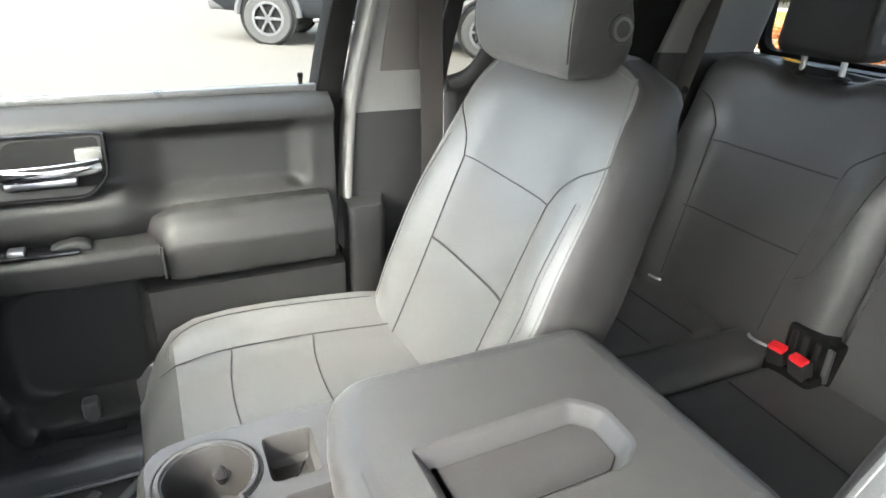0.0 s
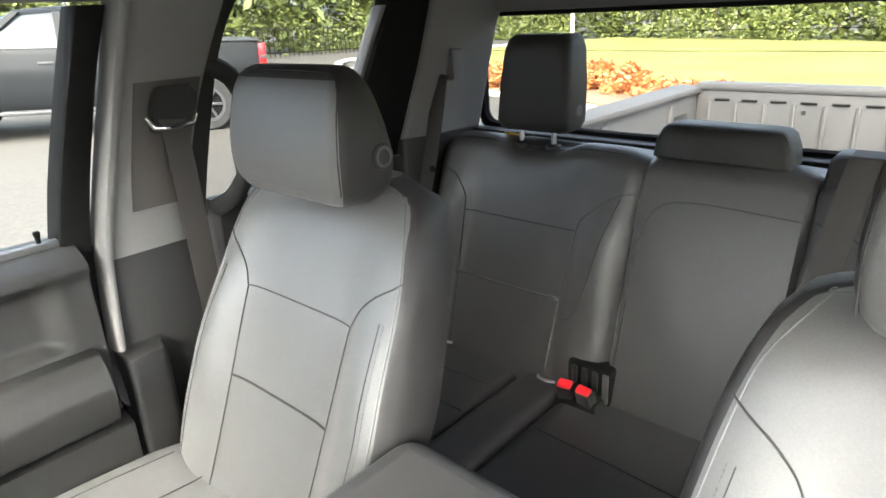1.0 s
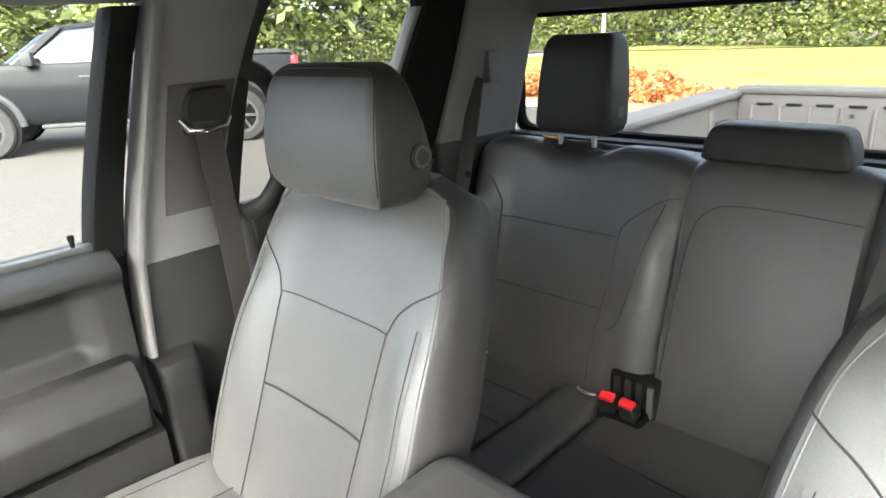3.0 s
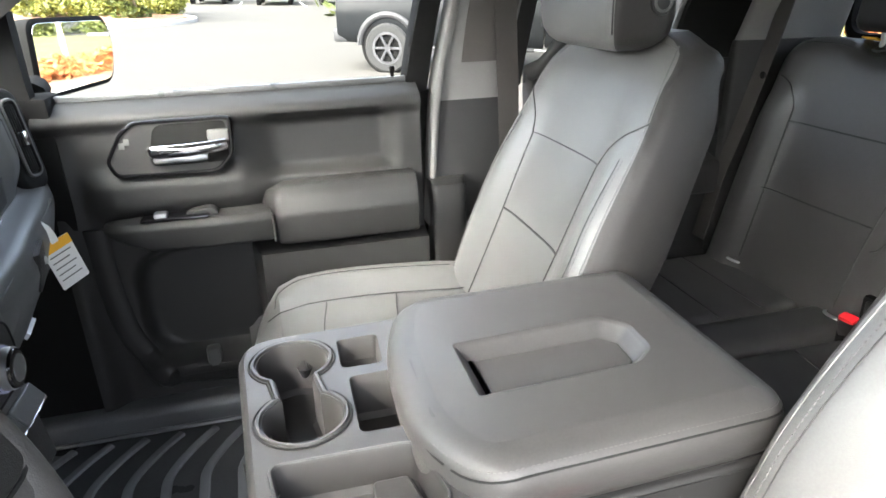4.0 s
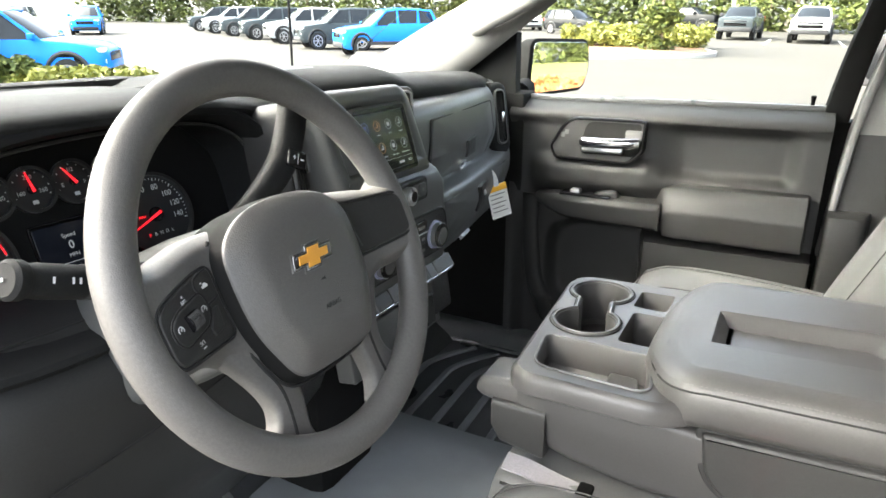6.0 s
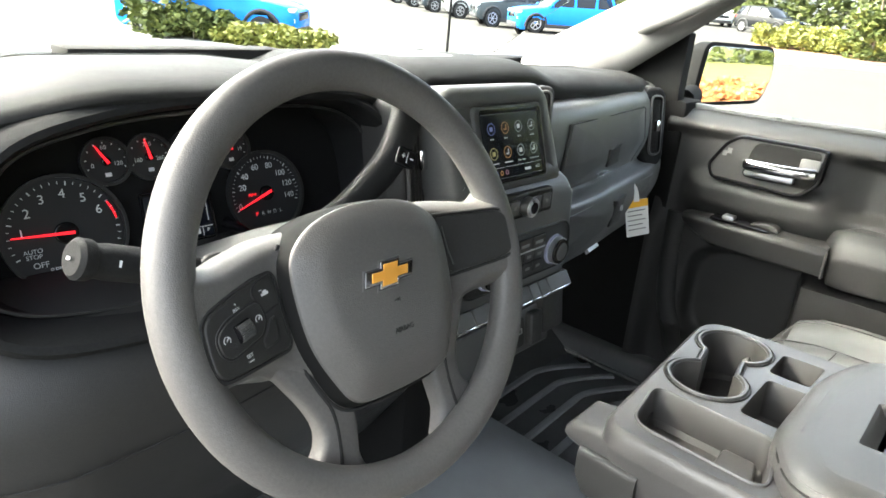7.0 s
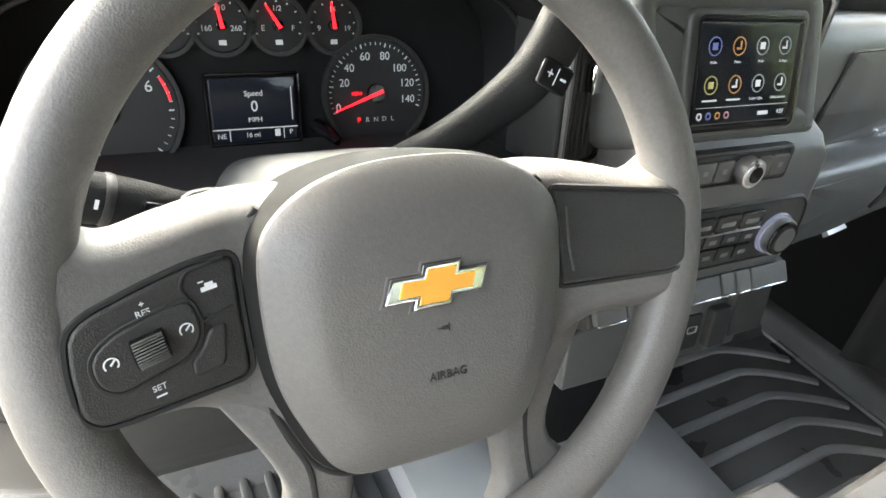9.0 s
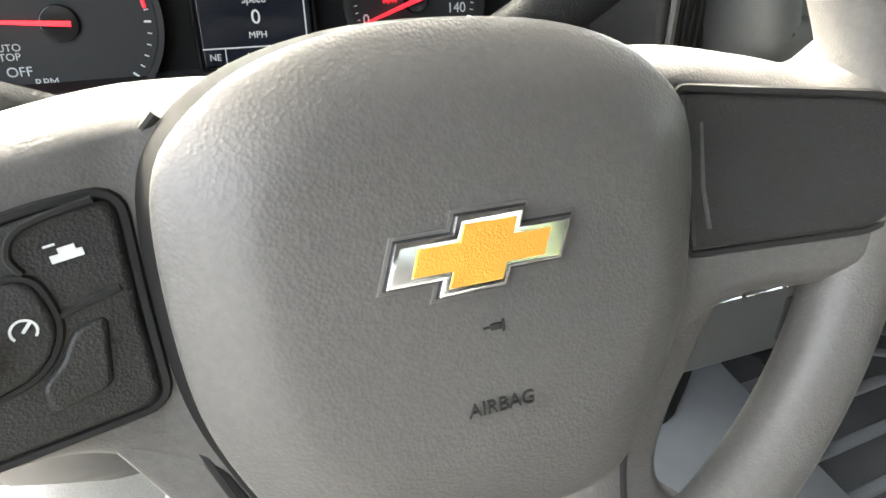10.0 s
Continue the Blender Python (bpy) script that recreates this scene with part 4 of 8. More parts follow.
part("yoke_seam", sweep([fx(p.x, p.y, 0.001) for p in smooth_path([(0.69, 1.60, 0), (0.65, 1.585, 0), (0.615, 1.55, 0), (0.605, 1.51, 0), (0.60, 1.35, 0), (0.60, 1.20, 0)], 5)], 0.0013, 6, up=(1, 0, 0.3)), STITCH, th)
part("stitch_line", sweep([fx(p.x, p.y, 0.001) for p in smooth_path([(0.215, 1.59, 0), (0.235, 1.50, 0), (0.262, 1.36, 0), (0.295, 1.325, 0)], 6)], 0.0014, 6, up=(1, 0, 0.3)), STITCH, th)
part("top_seam", sweep([Vector((fx(y, 1.66).x + 0.016, y, tz(y) - 0.010)) for y in [0.19 + 0.52 * k / 26 for k in range(27)]], 0.0012, 6), STITCH, th)
th2, fx2, tz2, mid2, w2 = rear_back(-0.1295, 0.1815, 0.006, "plain middle seat back", plain=True)
part("panel_seam", sweep([fx2(p.x, p.y, 0.001) for p in smooth_path([(0.166, 1.20, 0), (0.162, 1.45, 0), (0.152, 1.555, 0), (0.125, 1.592, 0), (0.08, 1.604, 0), (0.0, 1.605, 0), (-0.12, 1.600, 0)], 6)], 0.0013, 6, up=(1, 0, 0.3)), STITCH, th2)
th3, fx3, tz3, mid3, w3 = rear_back(-0.715, -0.130, 0.028, "outer seat back behind the driver")
part("yoke_seam", sweep([fx3(p.x, p.y, 0.001) for p in smooth_path([(-0.14, 1.600, 0), (-0.20, 1.585, 0), (-0.245, 1.55, 0), (-0.27, 1.50, 0), (-0.27, 1.2, 0)], 5)], 0.0013, 6, up=(1, 0, 0.3)), STITCH, th3)



def rear_cush(y0, y1, h, label):
    """One section with its long edges and front rolled over."""
    loops = []
    mid, hw = (y0 + y1) / 2, (y1 - y0) / 2
    for k in range(23):
        x = 0.62 + 0.56 * (k / 22) ** 1.3
        f = max(0.0, (0.68 - x) / 0.06)
        drop = 0.055 * (1 - math.sqrt(max(0.0, 1 - f * f)))
        lp = []
        for i in range(25):
            u = -math.cos(math.pi * i / 24)
            e = max(0.0, (abs(u) * hw - (hw - 0.032)) / 0.032)
            lp.append((x, mid + u * hw, 1.165 + h - drop - 0.026 * (1 - math.sqrt(max(0.0, 1 - e * e)))))
        lp += [(x, y1, 1.10), (x, y1 - 0.02, 1.02), (x, y0 + 0.02, 1.02), (x, y0, 1.10)]
        loops.append(lp)
    return part("cushion_section", loft(loops), VINYL_REAR_SHADED, bench, label)


c1 = rear_cush(0.388, 0.715, 0.006, "outer cushion section")
c2 = rear_cush(0.266, 0.384, 0.020, "narrow raised section")
c3 = rear_cush(-0.72, 0.262, 0.016, "wide cushion section")
for x in (0.80, 0.92, 1.03):
    part("cross_seam", sweep([(x, 0.40 + 0.29 * k / 8, 1.1715) for k in range(9)], 0.0018, 6), STITCH, c1)
part("cross_seam", sweep([(0.955 - 0.02 * k / 10, 0.235 - 0.36 * k / 10, 1.1815) for k in range(11)], 0.0018, 6), STITCH, c3)

def rear_headrest(y, z0, z1, hw, x0, x1, label, button):
    th = thing("rear_headrest", (x0, y, z0), label, "headrest", "rear headrests")
    loops = []
    h = z1 - z0
    for f, a, d in ((0.0, 0.86, 0.25), (0.03, 0.95, 0.1), (0.10, 1.0, 0.0), (0.5, 0.97, -0.02), (0.85, 0.90, 0.06), (0.95, 0.84, 0.16), (1.0, 0.74, 0.35)):
        dd = d * (x1 - x0) / 2
        lean = 0.10 * h * f
        loops.append([(p.y + lean, y + p.x, z0 + h * f) for p in rounded([(-hw * a, x0 + dd), (hw * a, x0 + dd), (hw * a, x1 - dd), (-hw * a, x1 - dd)], 0.018, 5)])
    # head pads in the same shade-darkened vinyl copy
    hd = part("head_pad", loft(loops), VINYL_SIDE_SHADED, th, "padded vinyl head pad")
    part("pad_piping", sweep([(x0 + 0.10 * h * f - 0.0005 + 0.006, y - hw * a + 0.004, z0 + h * f) for f, a in ((0.05, 0.96), (0.1, 1.0), (0.5, 0.97), (0.85, 0.9), (0.93, 0.85))], 0.0012, 6, up=(1, 0, 0)), STITCH, hd)
    for s in (-1, 1):
        px = y + s * min(0.048, hw * 0.45)
        po = part("post", sweep([(x0 + 0.035, px, z0 - 0.035), (x0 + 0.035, px, z0 + 0.01)], 0.006, 12), SATIN, th, "steel post")
        part("post_collar", sweep([(x0 + 0.035, px, z0 - 0.040), (x0 + 0.035, px, z0 - 0.034), (x0 + 0.035, px, z0 - 0.030)], [0.018, 0.018, 0.012], 18), PLASTIC, po, "black collar")
    if button:
        part("side_button", disc(plane_frame((x0 + 0.055, y - hw * 0.995, z0 + 0.045), (1, 0, 0), (0, 0, 1)), 0.014, 0.006, 24), PLASTIC_GREY, th)
    return th


rear_headrest(0.468, 1.700, 1.908, 0.097, 1.270, 1.360, "raised black vinyl rear headrest on steel posts", True)
rear_headrest(0.045, 1.672, 1.742, 0.128, 1.262, 1.345, "low wide black vinyl middle headrest", False)
rear_headrest(-0.468, 1.700, 1.908, 0.097, 1.270, 1.360, "raised black vinyl rear headrest on steel posts", True)
solid("yellow_tag", moved(box((-0.022, -0.008, 0), (0.022, 0.008, 0.003), 0.001), pose(1.30, 0.535, 1.684, 20, 0, 80)), YELLOW, "yellow folded tag behind rear headrest", "tag")

# shoulder belt outlet on the bench top, with webbing down to the seat
bo = thing("belt_outlet", (1.30, -0.19, 1.66), "black plastic shoulder belt outlet on bench top", "seat belt")
part("outlet_body", loft([[(x, -0.192 + p.x, 1.672 + p.y) for p in rounded([(-0.062 * s, -0.035), (0.062 * s, -0.035), (0.052 * s, 0.040 * s), (-0.052 * s, 0.040 * s)], 0.014, 4)] for x, s in ((1.262, 0.9), (1.27, 1.0), (1.33, 1.0), (1.345, 0.9))]), PLASTIC, bo, "black outlet cover")
part("webbing", loft([[(x, y - 0.024, z), (x, y + 0.024, z), (x + 0.003, y + 0.024, z + 0.001), (x + 0.003, y - 0.024, z + 0.001)] for x, y, z in ((1.30, -0.192, 1.716), (1.262, -0.190, 1.712), (1.246, -0.186, 1.68), (1.212, -0.178, 1.60), (1.170, -0.166, 1.50), (1.134, -0.150, 1.38), (1.098, -0.13, 1.25), (1.080, -0.12, 1.185))]), WEBBING, bo, "dark seat belt webbing")
# rear buckles and anchors
bk = thing("belt_buckle_pair", (1.11, 0.22, 1.17), "two black belt buckles with red release buttons", "seat belt")
for y, tw in ((0.238, 8), (0.192, -4)):
    m = pose(1.074, y, 1.20, 0, -18, tw)
    b = part("buckle", moved(box((-0.012, -0.018, -0.05), (0.014, 0.018, 0.030), 0.005), m), PLASTIC, bk, "black buckle")
    part("release_button", moved(box((-0.011, -0.015, 0.024), (0.008, 0.015, 0.036), 0.003), m), RED_PLASTIC, b, "red release button")
part("buckle_sleeve", box((1.064, 0.165, 1.16), (1.16, 0.262, 1.20), 0.01), MATT_BLACK, bk)
rb = thing("belt_slot", (1.17, 0.215, 1.2), "black ribbed belt slot in rear seat back", "seat belt")
part("slot_frame", box((1.106, 0.156, 1.175), (1.16, 0.258, 1.262), 0.008), MATT_BLACK, rb, "black frame")
for k in range(4):
    part("slot_rib", box((1.101, 0.160 + 0.024 * k, 1.185), (1.110, 0.173 + 0.024 * k, 1.254), 0.003), PLASTIC_GREY if k == 0 else PLASTIC, rb)
for y in (0.62, 0.315):
    an = thing("anchor_hook", (1.13, y, 1.185), "small silver child seat anchor by rear seat", "anchor")
    part("hook_wire", sweep(smooth_path([(1.145, y + 0.022, 1.180), (1.115, y + 0.022, 1.185), (1.106, y, 1.187), (1.115, y - 0.024, 1.185), (1.140, y - 0.022, 1.180)], 5), 0.0035, 8), SATIN, an, "silver wire")
    part("hook_plate", box((1.13, y - 0.028, 1.172), (1.15, y + 0.028, 1.186), 0.003), CHROME, an)

# ---------------------------------------------------------------- centre console
con = thing("centre_console", (0.3, 0.015, 0.95), "dark grey fold-down centre console with padded lid", "console")
CX = 0.015
# body: lofted along x
loops = []
for x, y0, y1, zt, zb in ((0.036, -0.150, 0.165, 1.352, 1.302), (0.042, -0.162, 0.178, 1.366, 1.288), (0.06, -0.168, 0.182, 1.368, 1.278), (0.12, -0.170, 0.184, 1.368, 1.262), (0.20, -0.170, 0.184, 1.366, 1.250), (0.26, -0.166, 0.184, 1.358, 1.247), (0.32, -0.162, 0.182, 1.352, 1.247), (0.55, -0.160, 0.180, 1.352, 1.247)):
    loops.append([(x, p.x, p.y) for p in rounded([(y0 + 0.014, zb), (y1 - 0.014, zb), (y1, zt - 0.035), (y1, zt), (y0, zt), (y0, zt - 0.035)], [0.014, 0.014, 0.02, 0.010, 0.010, 0.02], 4)])
body_bm = loft(loops)
bmesh.ops.delete(body_bm, geom=[f for f in body_bm.faces if f.calc_center_median().z > 1.345 and abs(f.calc_center_median().y - CX) < 0.12 and 0.045 < f.calc_center_median().x < 0.26], context="FACES_ONLY")
body = part("console_body", body_bm, CONSOLE_SKIN, con, "dark grey moulded body")
# side bin panel in its own recess, with a groove round it
bin_side = [Vector((p.x, p.y)) for p in rounded([(0.330, 1.268), (0.556, 1.262), (0.556, 1.374), (0.272, 1.364), (0.281, 1.300)], [0.035, 0.01, 0.008, 0.008, 0.03], 6)]
part("bin_backing", slab(shrink(bin_side, -0.006), plane_frame((0, -0.1640, 0), (1, 0, 0), (0, 0, 1)), 0.012, 0.002), SEAM, con)
part("storage_bin", slab(shrink(bin_side, 0.0015), plane_frame((0, -0.1715, 0), (1, 0, 0), (0, 0, 1)), 0.016, 0.006, 4), PLASTIC, con, "dark side panel of the storage bin")
# top tray plate with openings made of rims round them
TOP = 1.392
WELL_SKIN = material("smooth_black_well", (0.046, 0.044, 0.042), 0.5, vary=0.15)
top_out = rounded([(0.050, -0.180), (0.225, -0.180), (0.266, -0.152), (0.262, 0.186), (0.024, 0.176)], [0.028, 0.02, 0.01, 0.01, 0.045], 6)


def plate_with_holes(outline, holes, z, thick, rim):
    """A plate with openings: filled by triangles between the outline and the holes, then given walls."""
    bm = bmesh.new()
    edges = []
    for lp in [outline] + holes:
        vs = [bm.verts.new((p[0], p[1], z)) for p in lp]
        edges += [bm.edges.new((vs[i - 1], vs[i])) for i in range(len(vs))]
    bmesh.ops.triangle_fill(bm, use_beauty=True, use_dissolve=False, edges=edges)
    return bm


def cups():
    """Two round holders joined by a neck."""
    r, c1, c2 = 0.0425, Vector((0.084, 0.115)), Vector((0.091, -0.001))
    pts = []
    for k in range(29):
        a = math.radians(-90 + 31 + (360 - 62) * k / 28)
        pts.append(c1 + Vector((r * math.cos(a), r * math.sin(a))))
    for k in range(29):
        a = math.radians(90 + 31 + (360 - 62) * k / 28)
        pts.append(c2 + Vector((r * math.cos(a), r * math.sin(a))))
    return pts


hole_cup = cups()
hole_bin = rounded([(0.140, 0.082), (0.190, 0.082), (0.193, 0.152), (0.140, 0.150)], 0.009, 4)
hole_mid = rounded([(0.146, -0.044), (0.232, -0.044), (0.232, 0.064), (0.146, 0.062)], 0.010, 4)
hole_tray = rounded([(0.070, -0.158), (0.212, -0.162), (0.196, -0.072), (0.056, -0.070)], [0.022, 0.018, 0.016, 0.016], 5)
holes = [hole_cup, hole_bin, hole_mid, hole_tray]
loops_top = plate_with_holes([(p.x, p.y) for p in top_out], holes, TOP, 0, 0)
part("top_plate", joined(loops_top, loft([[(p.x, p.y, TOP) for p in top_out], [(p.x, p.y, TOP - 0.003) for p in shrink(top_out, -0.004)], [(p.x, p.y, TOP - 0.010) for p in shrink(top_out, -0.008)], [(p.x, p.y, TOP - 0.026) for p in shrink(top_out, -0.009)], [(p.x, p.y, TOP - 0.029) for p in shrink(top_out, -0.005)], [(p.x, p.y, TOP - 0.029) for p in shrink(top_out, 0.02)]], caps=False)), CONSOLE_SKIN, con, "dark grey tray plate with openings")


def well(name, outline, depth, label, taper=0.003):
    o = [Vector(p) for p in outline]
    loops = [[(p.x, p.y, TOP) for p in o], [(p.x, p.y, TOP - 0.003) for p in shrink(o, 0.0015)], [(p.x, p.y, TOP - depth + 0.006) for p in shrink(o, taper)], [(p.x, p.y, TOP - depth) for p in shrink(o, taper + 0.006)]]
    bm = loft(loops, caps=False)
    bm.verts.ensure_lookup_table()
    bm.faces.new(bm.verts[-len(o):])
    return part(name, bm, WELL_SKIN, con, label)


well("cup_holder", hole_cup, 0.072, "double round cup holder", 0.001)
well("small_bin", hole_bin, 0.038, "small square bin")
well("front_pocket", hole_mid, 0.058, "deep middle pocket")
tray = well("open_tray", hole_tray, 0.046, "open tray with a raised pad")
part("tray_pad", slab(rounded([(0.152, -0.152), (0.200, -0.155), (0.186, -0.086), (0.150, -0.086)], 0.006, 4), pose(0, 0, TOP - 0.026), 0.03, 0.003), CONSOLE_SKIN, tray, "raised pad")
part("tray_rim", sweep([(p.x, p.y, TOP + 0.0005) for p in shrink([Vector(p) for p in hole_tray], -0.002)], 0.0022, 6, closed=True), CONSOLE_SKIN, tray)
part("cup_rim", sweep([(p.x, p.y, TOP + 0.001) for p in shrink([Vector(p) for p in hole_cup], -0.004)], 0.0030, 6, closed=True), CONSOLE_SKIN, con, "raised cup holder rim")
part("cup_groove", sweep([(p.x, p.y, TOP + 0.0006) for p in shrink([Vector(p) for p in hole_cup], -0.009)], 0.0012, 6, closed=True), SEAM, con)
part("cup_spring", sweep([(0.098, 0.160, TOP - 0.05), (0.098, 0.152, TOP - 0.032), (0.099, 0.157, TOP - 0.018)], [0.006, 0.010, 0.004], 12), PLASTIC, con)
# front latch flap
part("front_flap", loft([[(x, p.x, p.y) for p in rounded([(-0.165, zb), (-0.095, zb), (-0.095, zt), (-0.165, zt)], 0.010, 4)] for x, zb, zt in ((-0.006, 1.336, 1.350), (0.0, 1.330, 1.358), (0.02, 1.325, 1.362), (0.06, 1.325, 1.366))]), CONSOLE_SKIN, con, "grey latch flap")
part("flap_grip", loft([[(x, p.x, p.y) for p in rounded([(-0.172, 1.262 + d), (-0.105, 1.262 + d), (-0.105, 1.335), (-0.172, 1.335)], 0.010, 4)] for x, d in ((0.018, 0.03), (0.03, 0.01), (0.088, 0.0), (0.092, 0.004))]), PLASTIC, con, "dark grip below the flap")


# padded lid with a moulded tray
def lid_z(x):
    return 1.420 + 0.012 * ease(x, [(0.19, 0.0), (0.30, 1.0)])


lo = rounded([(0.236, -0.172), (0.556, -0.162), (0.560, 0.176), (0.226, 0.176), (0.198, 0.085), (0.194, -0.085)], [0.040, 0.036, 0.036, 0.036, 0.050, 0.050], 7)
rim_loops = []
for d, z in ((0.006, -0.064), (0.0, -0.060), (-0.004, -0.050), (-0.006, -0.034), (-0.0055, -0.025), (-0.003, -0.016), (0.002, -0.0095), (0.010, -0.0042), (0.019, -0.0014), (0.029, 0.0)):
    rim_loops.append([(p.x, p.y, lid_z(p.x) + z) for p in shrink(lo, d)])
inner_edge = shrink(lo, 0.029)
well_edge = rounded([(0.264, -0.070), (0.446, -0.064), (0.474, -0.040), (0.477, 0.016), (0.450, 0.044), (0.264, 0.036)], [0.005, 0.012, 0.012, 0.012, 0.012, 0.005], 4)
lid_top = plate_with_holes(inner_edge, [well_edge], 0.0, 0, 0)
for v in lid_top.verts:
    v.co.z = lid_z(v.co.x)
lid = part("padded_lid", joined(loft(rim_loops, caps=False), lid_top), VINYL_REAR_SHADED, con, "padded vinyl console lid")
wl = [Vector(p) for p in well_edge]
bm = loft([[(p.x, p.y, lid_z(p.x)) for p in wl], [(p.x, p.y, lid_z(p.x) - 0.002) for p in shrink(wl, 0.003)], [(p.x, p.y, lid_z(p.x) - 0.004) for p in shrink(wl, 0.005)], [(p.x, p.y, 1.4125) for p in shrink(wl, 0.014)], [(p.x, p.y, 1.4105) for p in shrink(wl, 0.0175)], [(p.x, p.y, 1.4120) for p in shrink(wl, 0.0185)], [(p.x, p.y, 1.4120) for p in shrink(wl, 0.021)]], caps=False)
bm.verts.ensure_lookup_table()
bm.faces.new(bm.verts[-len(wl):])
part("lid_tray", bm, CONSOLE_SKIN, lid, "moulded plastic tray in lid")
part("tray_line", sweep([(p.x, p.y, 1.4105) for p in shrink(wl, 0.0176)], 0.0008, 6, closed=True), SEAM, lid)
part("lid_plate", slab([Vector((p.x, p.y)) for p in rounded([(0.212, -0.082), (0.262, -0.070), (0.262, 0.036), (0.212, 0.044)], [0.012, 0.004, 0.004, 0.012], 4)], pose(0.227, 0, 1.4215, 0, -6.0, 0) @ pose(-0.227, 0, 0), 0.02, 0.003), CONSOLE_SKIN, lid, "smooth grip plate of the lid")
run = [(p.x, p.y, lid_z(p.x) - 0.0160) for p in shrink(lo, -0.0028) if p.y < -0.10]
part("lid_seam", sweep(run, 0.0012, 6), SEAM, lid)
run = [(p.x, p.y, lid_z(p.x) - 0.0092) for p in shrink(lo, 0.0016) if p.y < -0.10]
tagged(part("lid_stitching", dashes(run, 0.0026, 0.0024, 0.0005), THREAD, lid, "pale thread stitching"), kind="stuff")
# the seat base under the console
mb = thing("middle_seat_base", (0.3, 0.015, 0.9), "black vinyl middle seat cushion under the console", "seat cushion")
part("middle_cushion", loft([[(x, p.x, p.y) for p in rounded([(-0.190, 0.98), (0.205, 0.98), (0.205, zt), (-0.190, zt)], 0.03, 4)] for x, zt in ((0.020, 1.19), (0.028, 1.225), (0.05, 1.238), (0.10, 1.242), (0.50, 1.235))]), VINYL, mb, "vinyl cushion")
part("cushion_seam", sweep([(x, -0.1875, 1.222) for x in [0.04 + 0.04 * k for k in range(12)]], 0.002, 6), SEAM, mb)
lb = thing("lap_belt", (0.2, -0.16, 1.17), "pale grey lap belt lying beside the console", "seat belt")
part("webbing", loft([[(x, y - 0.013, z - 0.020), (x, y + 0.013, z - 0.012), (x, y + 0.013, z - 0.010), (x, y - 0.013, z - 0.018)] for x, y, z in ((0.04, -0.172, 1.262), (0.073, -0.174, 1.262), (0.116, -0.176, 1.254), (0.150, -0.178, 1.250), (0.20, -0.180, 1.247), (0.25, -0.182, 1.245), (0.29, -0.184, 1.243), (0.306, -0.188, 1.232), (0.318, -0.192, 1.205))]), GREY_WEB, lb, "pale grey webbing")
part("strap_loop", box((0.318, -0.190, 1.20), (0.348, -0.180, 1.282), 0.004), WEBBING, lb, "dark webbing loop")
part("belt_slide", box((0.140, -0.196, 1.226), (0.160, -0.160, 1.244), 0.004), MATT_BLACK, lb)
dbk = thing("belt_buckle", (0.37, -0.225, 1.18), "black belt buckle with red button beside driver's seat", "seat belt")
part("buckle", moved(box((-0.016, -0.014, -0.06), (0.016, 0.014, 0.02), 0.005), pose(0.362, -0.222, 1.262, 12, -25, 0)), PLASTIC, dbk, "black buckle")
part("release_button", moved(box((-0.014, -0.012, 0.016), (0.014, 0.012, 0.026), 0.003), pose(0.362, -0.222, 1.262, 12, -25, 0)), RED_PLASTIC, dbk, "red release button")

# ---------------------------------------------------------------- dashboard
dash = thing("dashboard", (-0.5, 0.0, 1.35), "dark grey grained plastic pickup dashboard with glove box", "dashboard")


def dash_front(y):
    return ease(y, [(-0.80, -0.36), (-0.66, -0.315), (-0.5, -0.295), (-0.3, -0.29), (-0.2, -0.30), (-0.15, -0.30), (0.13, -0.30), (0.3, -0.305), (0.55, -0.335), (0.7, -0.38), (0.8, -0.43)])


def dash_crown(y):
    return ease(y, [(-0.80, 1.685), (-0.66, 1.705), (-0.52, 1.727), (-0.34, 1.727), (-0.2, 1.715), (-0.12, 1.735), (0.1, 1.735), (0.22, 1.712), (0.6, 1.700), (0.8, 1.680)])


loops = []
for k in range(121):
    y = -0.80 + 1.6 * k / 120
    xf, zt = dash_front(y), dash_crown(y)
    k2 = 0.60 + 0.40 * sm01(y, -0.25, -0.17)
    loops.append([(-0.92, y, 1.665), (-0.75, y, zt - 0.022), (-0.58, y, zt - 0.006), (-0.47, y, zt), (xf - 0.06, y, zt + 0.001), (xf - 0.03, y, zt - 0.004 * k2),
                  (xf - 0.010, y, zt - 0.014 * k2), (xf - 0.002, y, zt - 0.022 * k2), (xf, y, zt - 0.030 * k2), (xf - 0.004, y, zt - 0.042 * k2), (xf - 0.02, y, zt - 0.052 * k2), (xf - 0.08, y, zt - 0.060 * k2), (-0.92, y, 1.60)])
part("top_pad", loft(loops), PLASTIC_SOFT, dash, "soft dark grey upper pad")
# crease lines and defroster slots on the top
part("top_seam", sweep([(-0.55, y, dash_crown(y) - 0.0045) for y in [-0.78 + 0.04 * k for k in range(40)]], 0.0022, 6), SEAM, dash)
for y0 in (-0.45, 0.22):
    slot = part("defroster_slot", box((-0.72, y0, 1.680), (-0.655, y0 + 0.34, dash_crown(y0) - 0.006), 0.004), MATT_BLACK, dash, "black defroster outlet")
part("windshield_seal", sweep([(-0.90 + 0.10 * (2 * k / 20 - 1) ** 2, -0.78 + 1.56 * k / 20, 1.692) for k in range(21)], 0.012, 8, flat=0.6), RUBBER, dash)


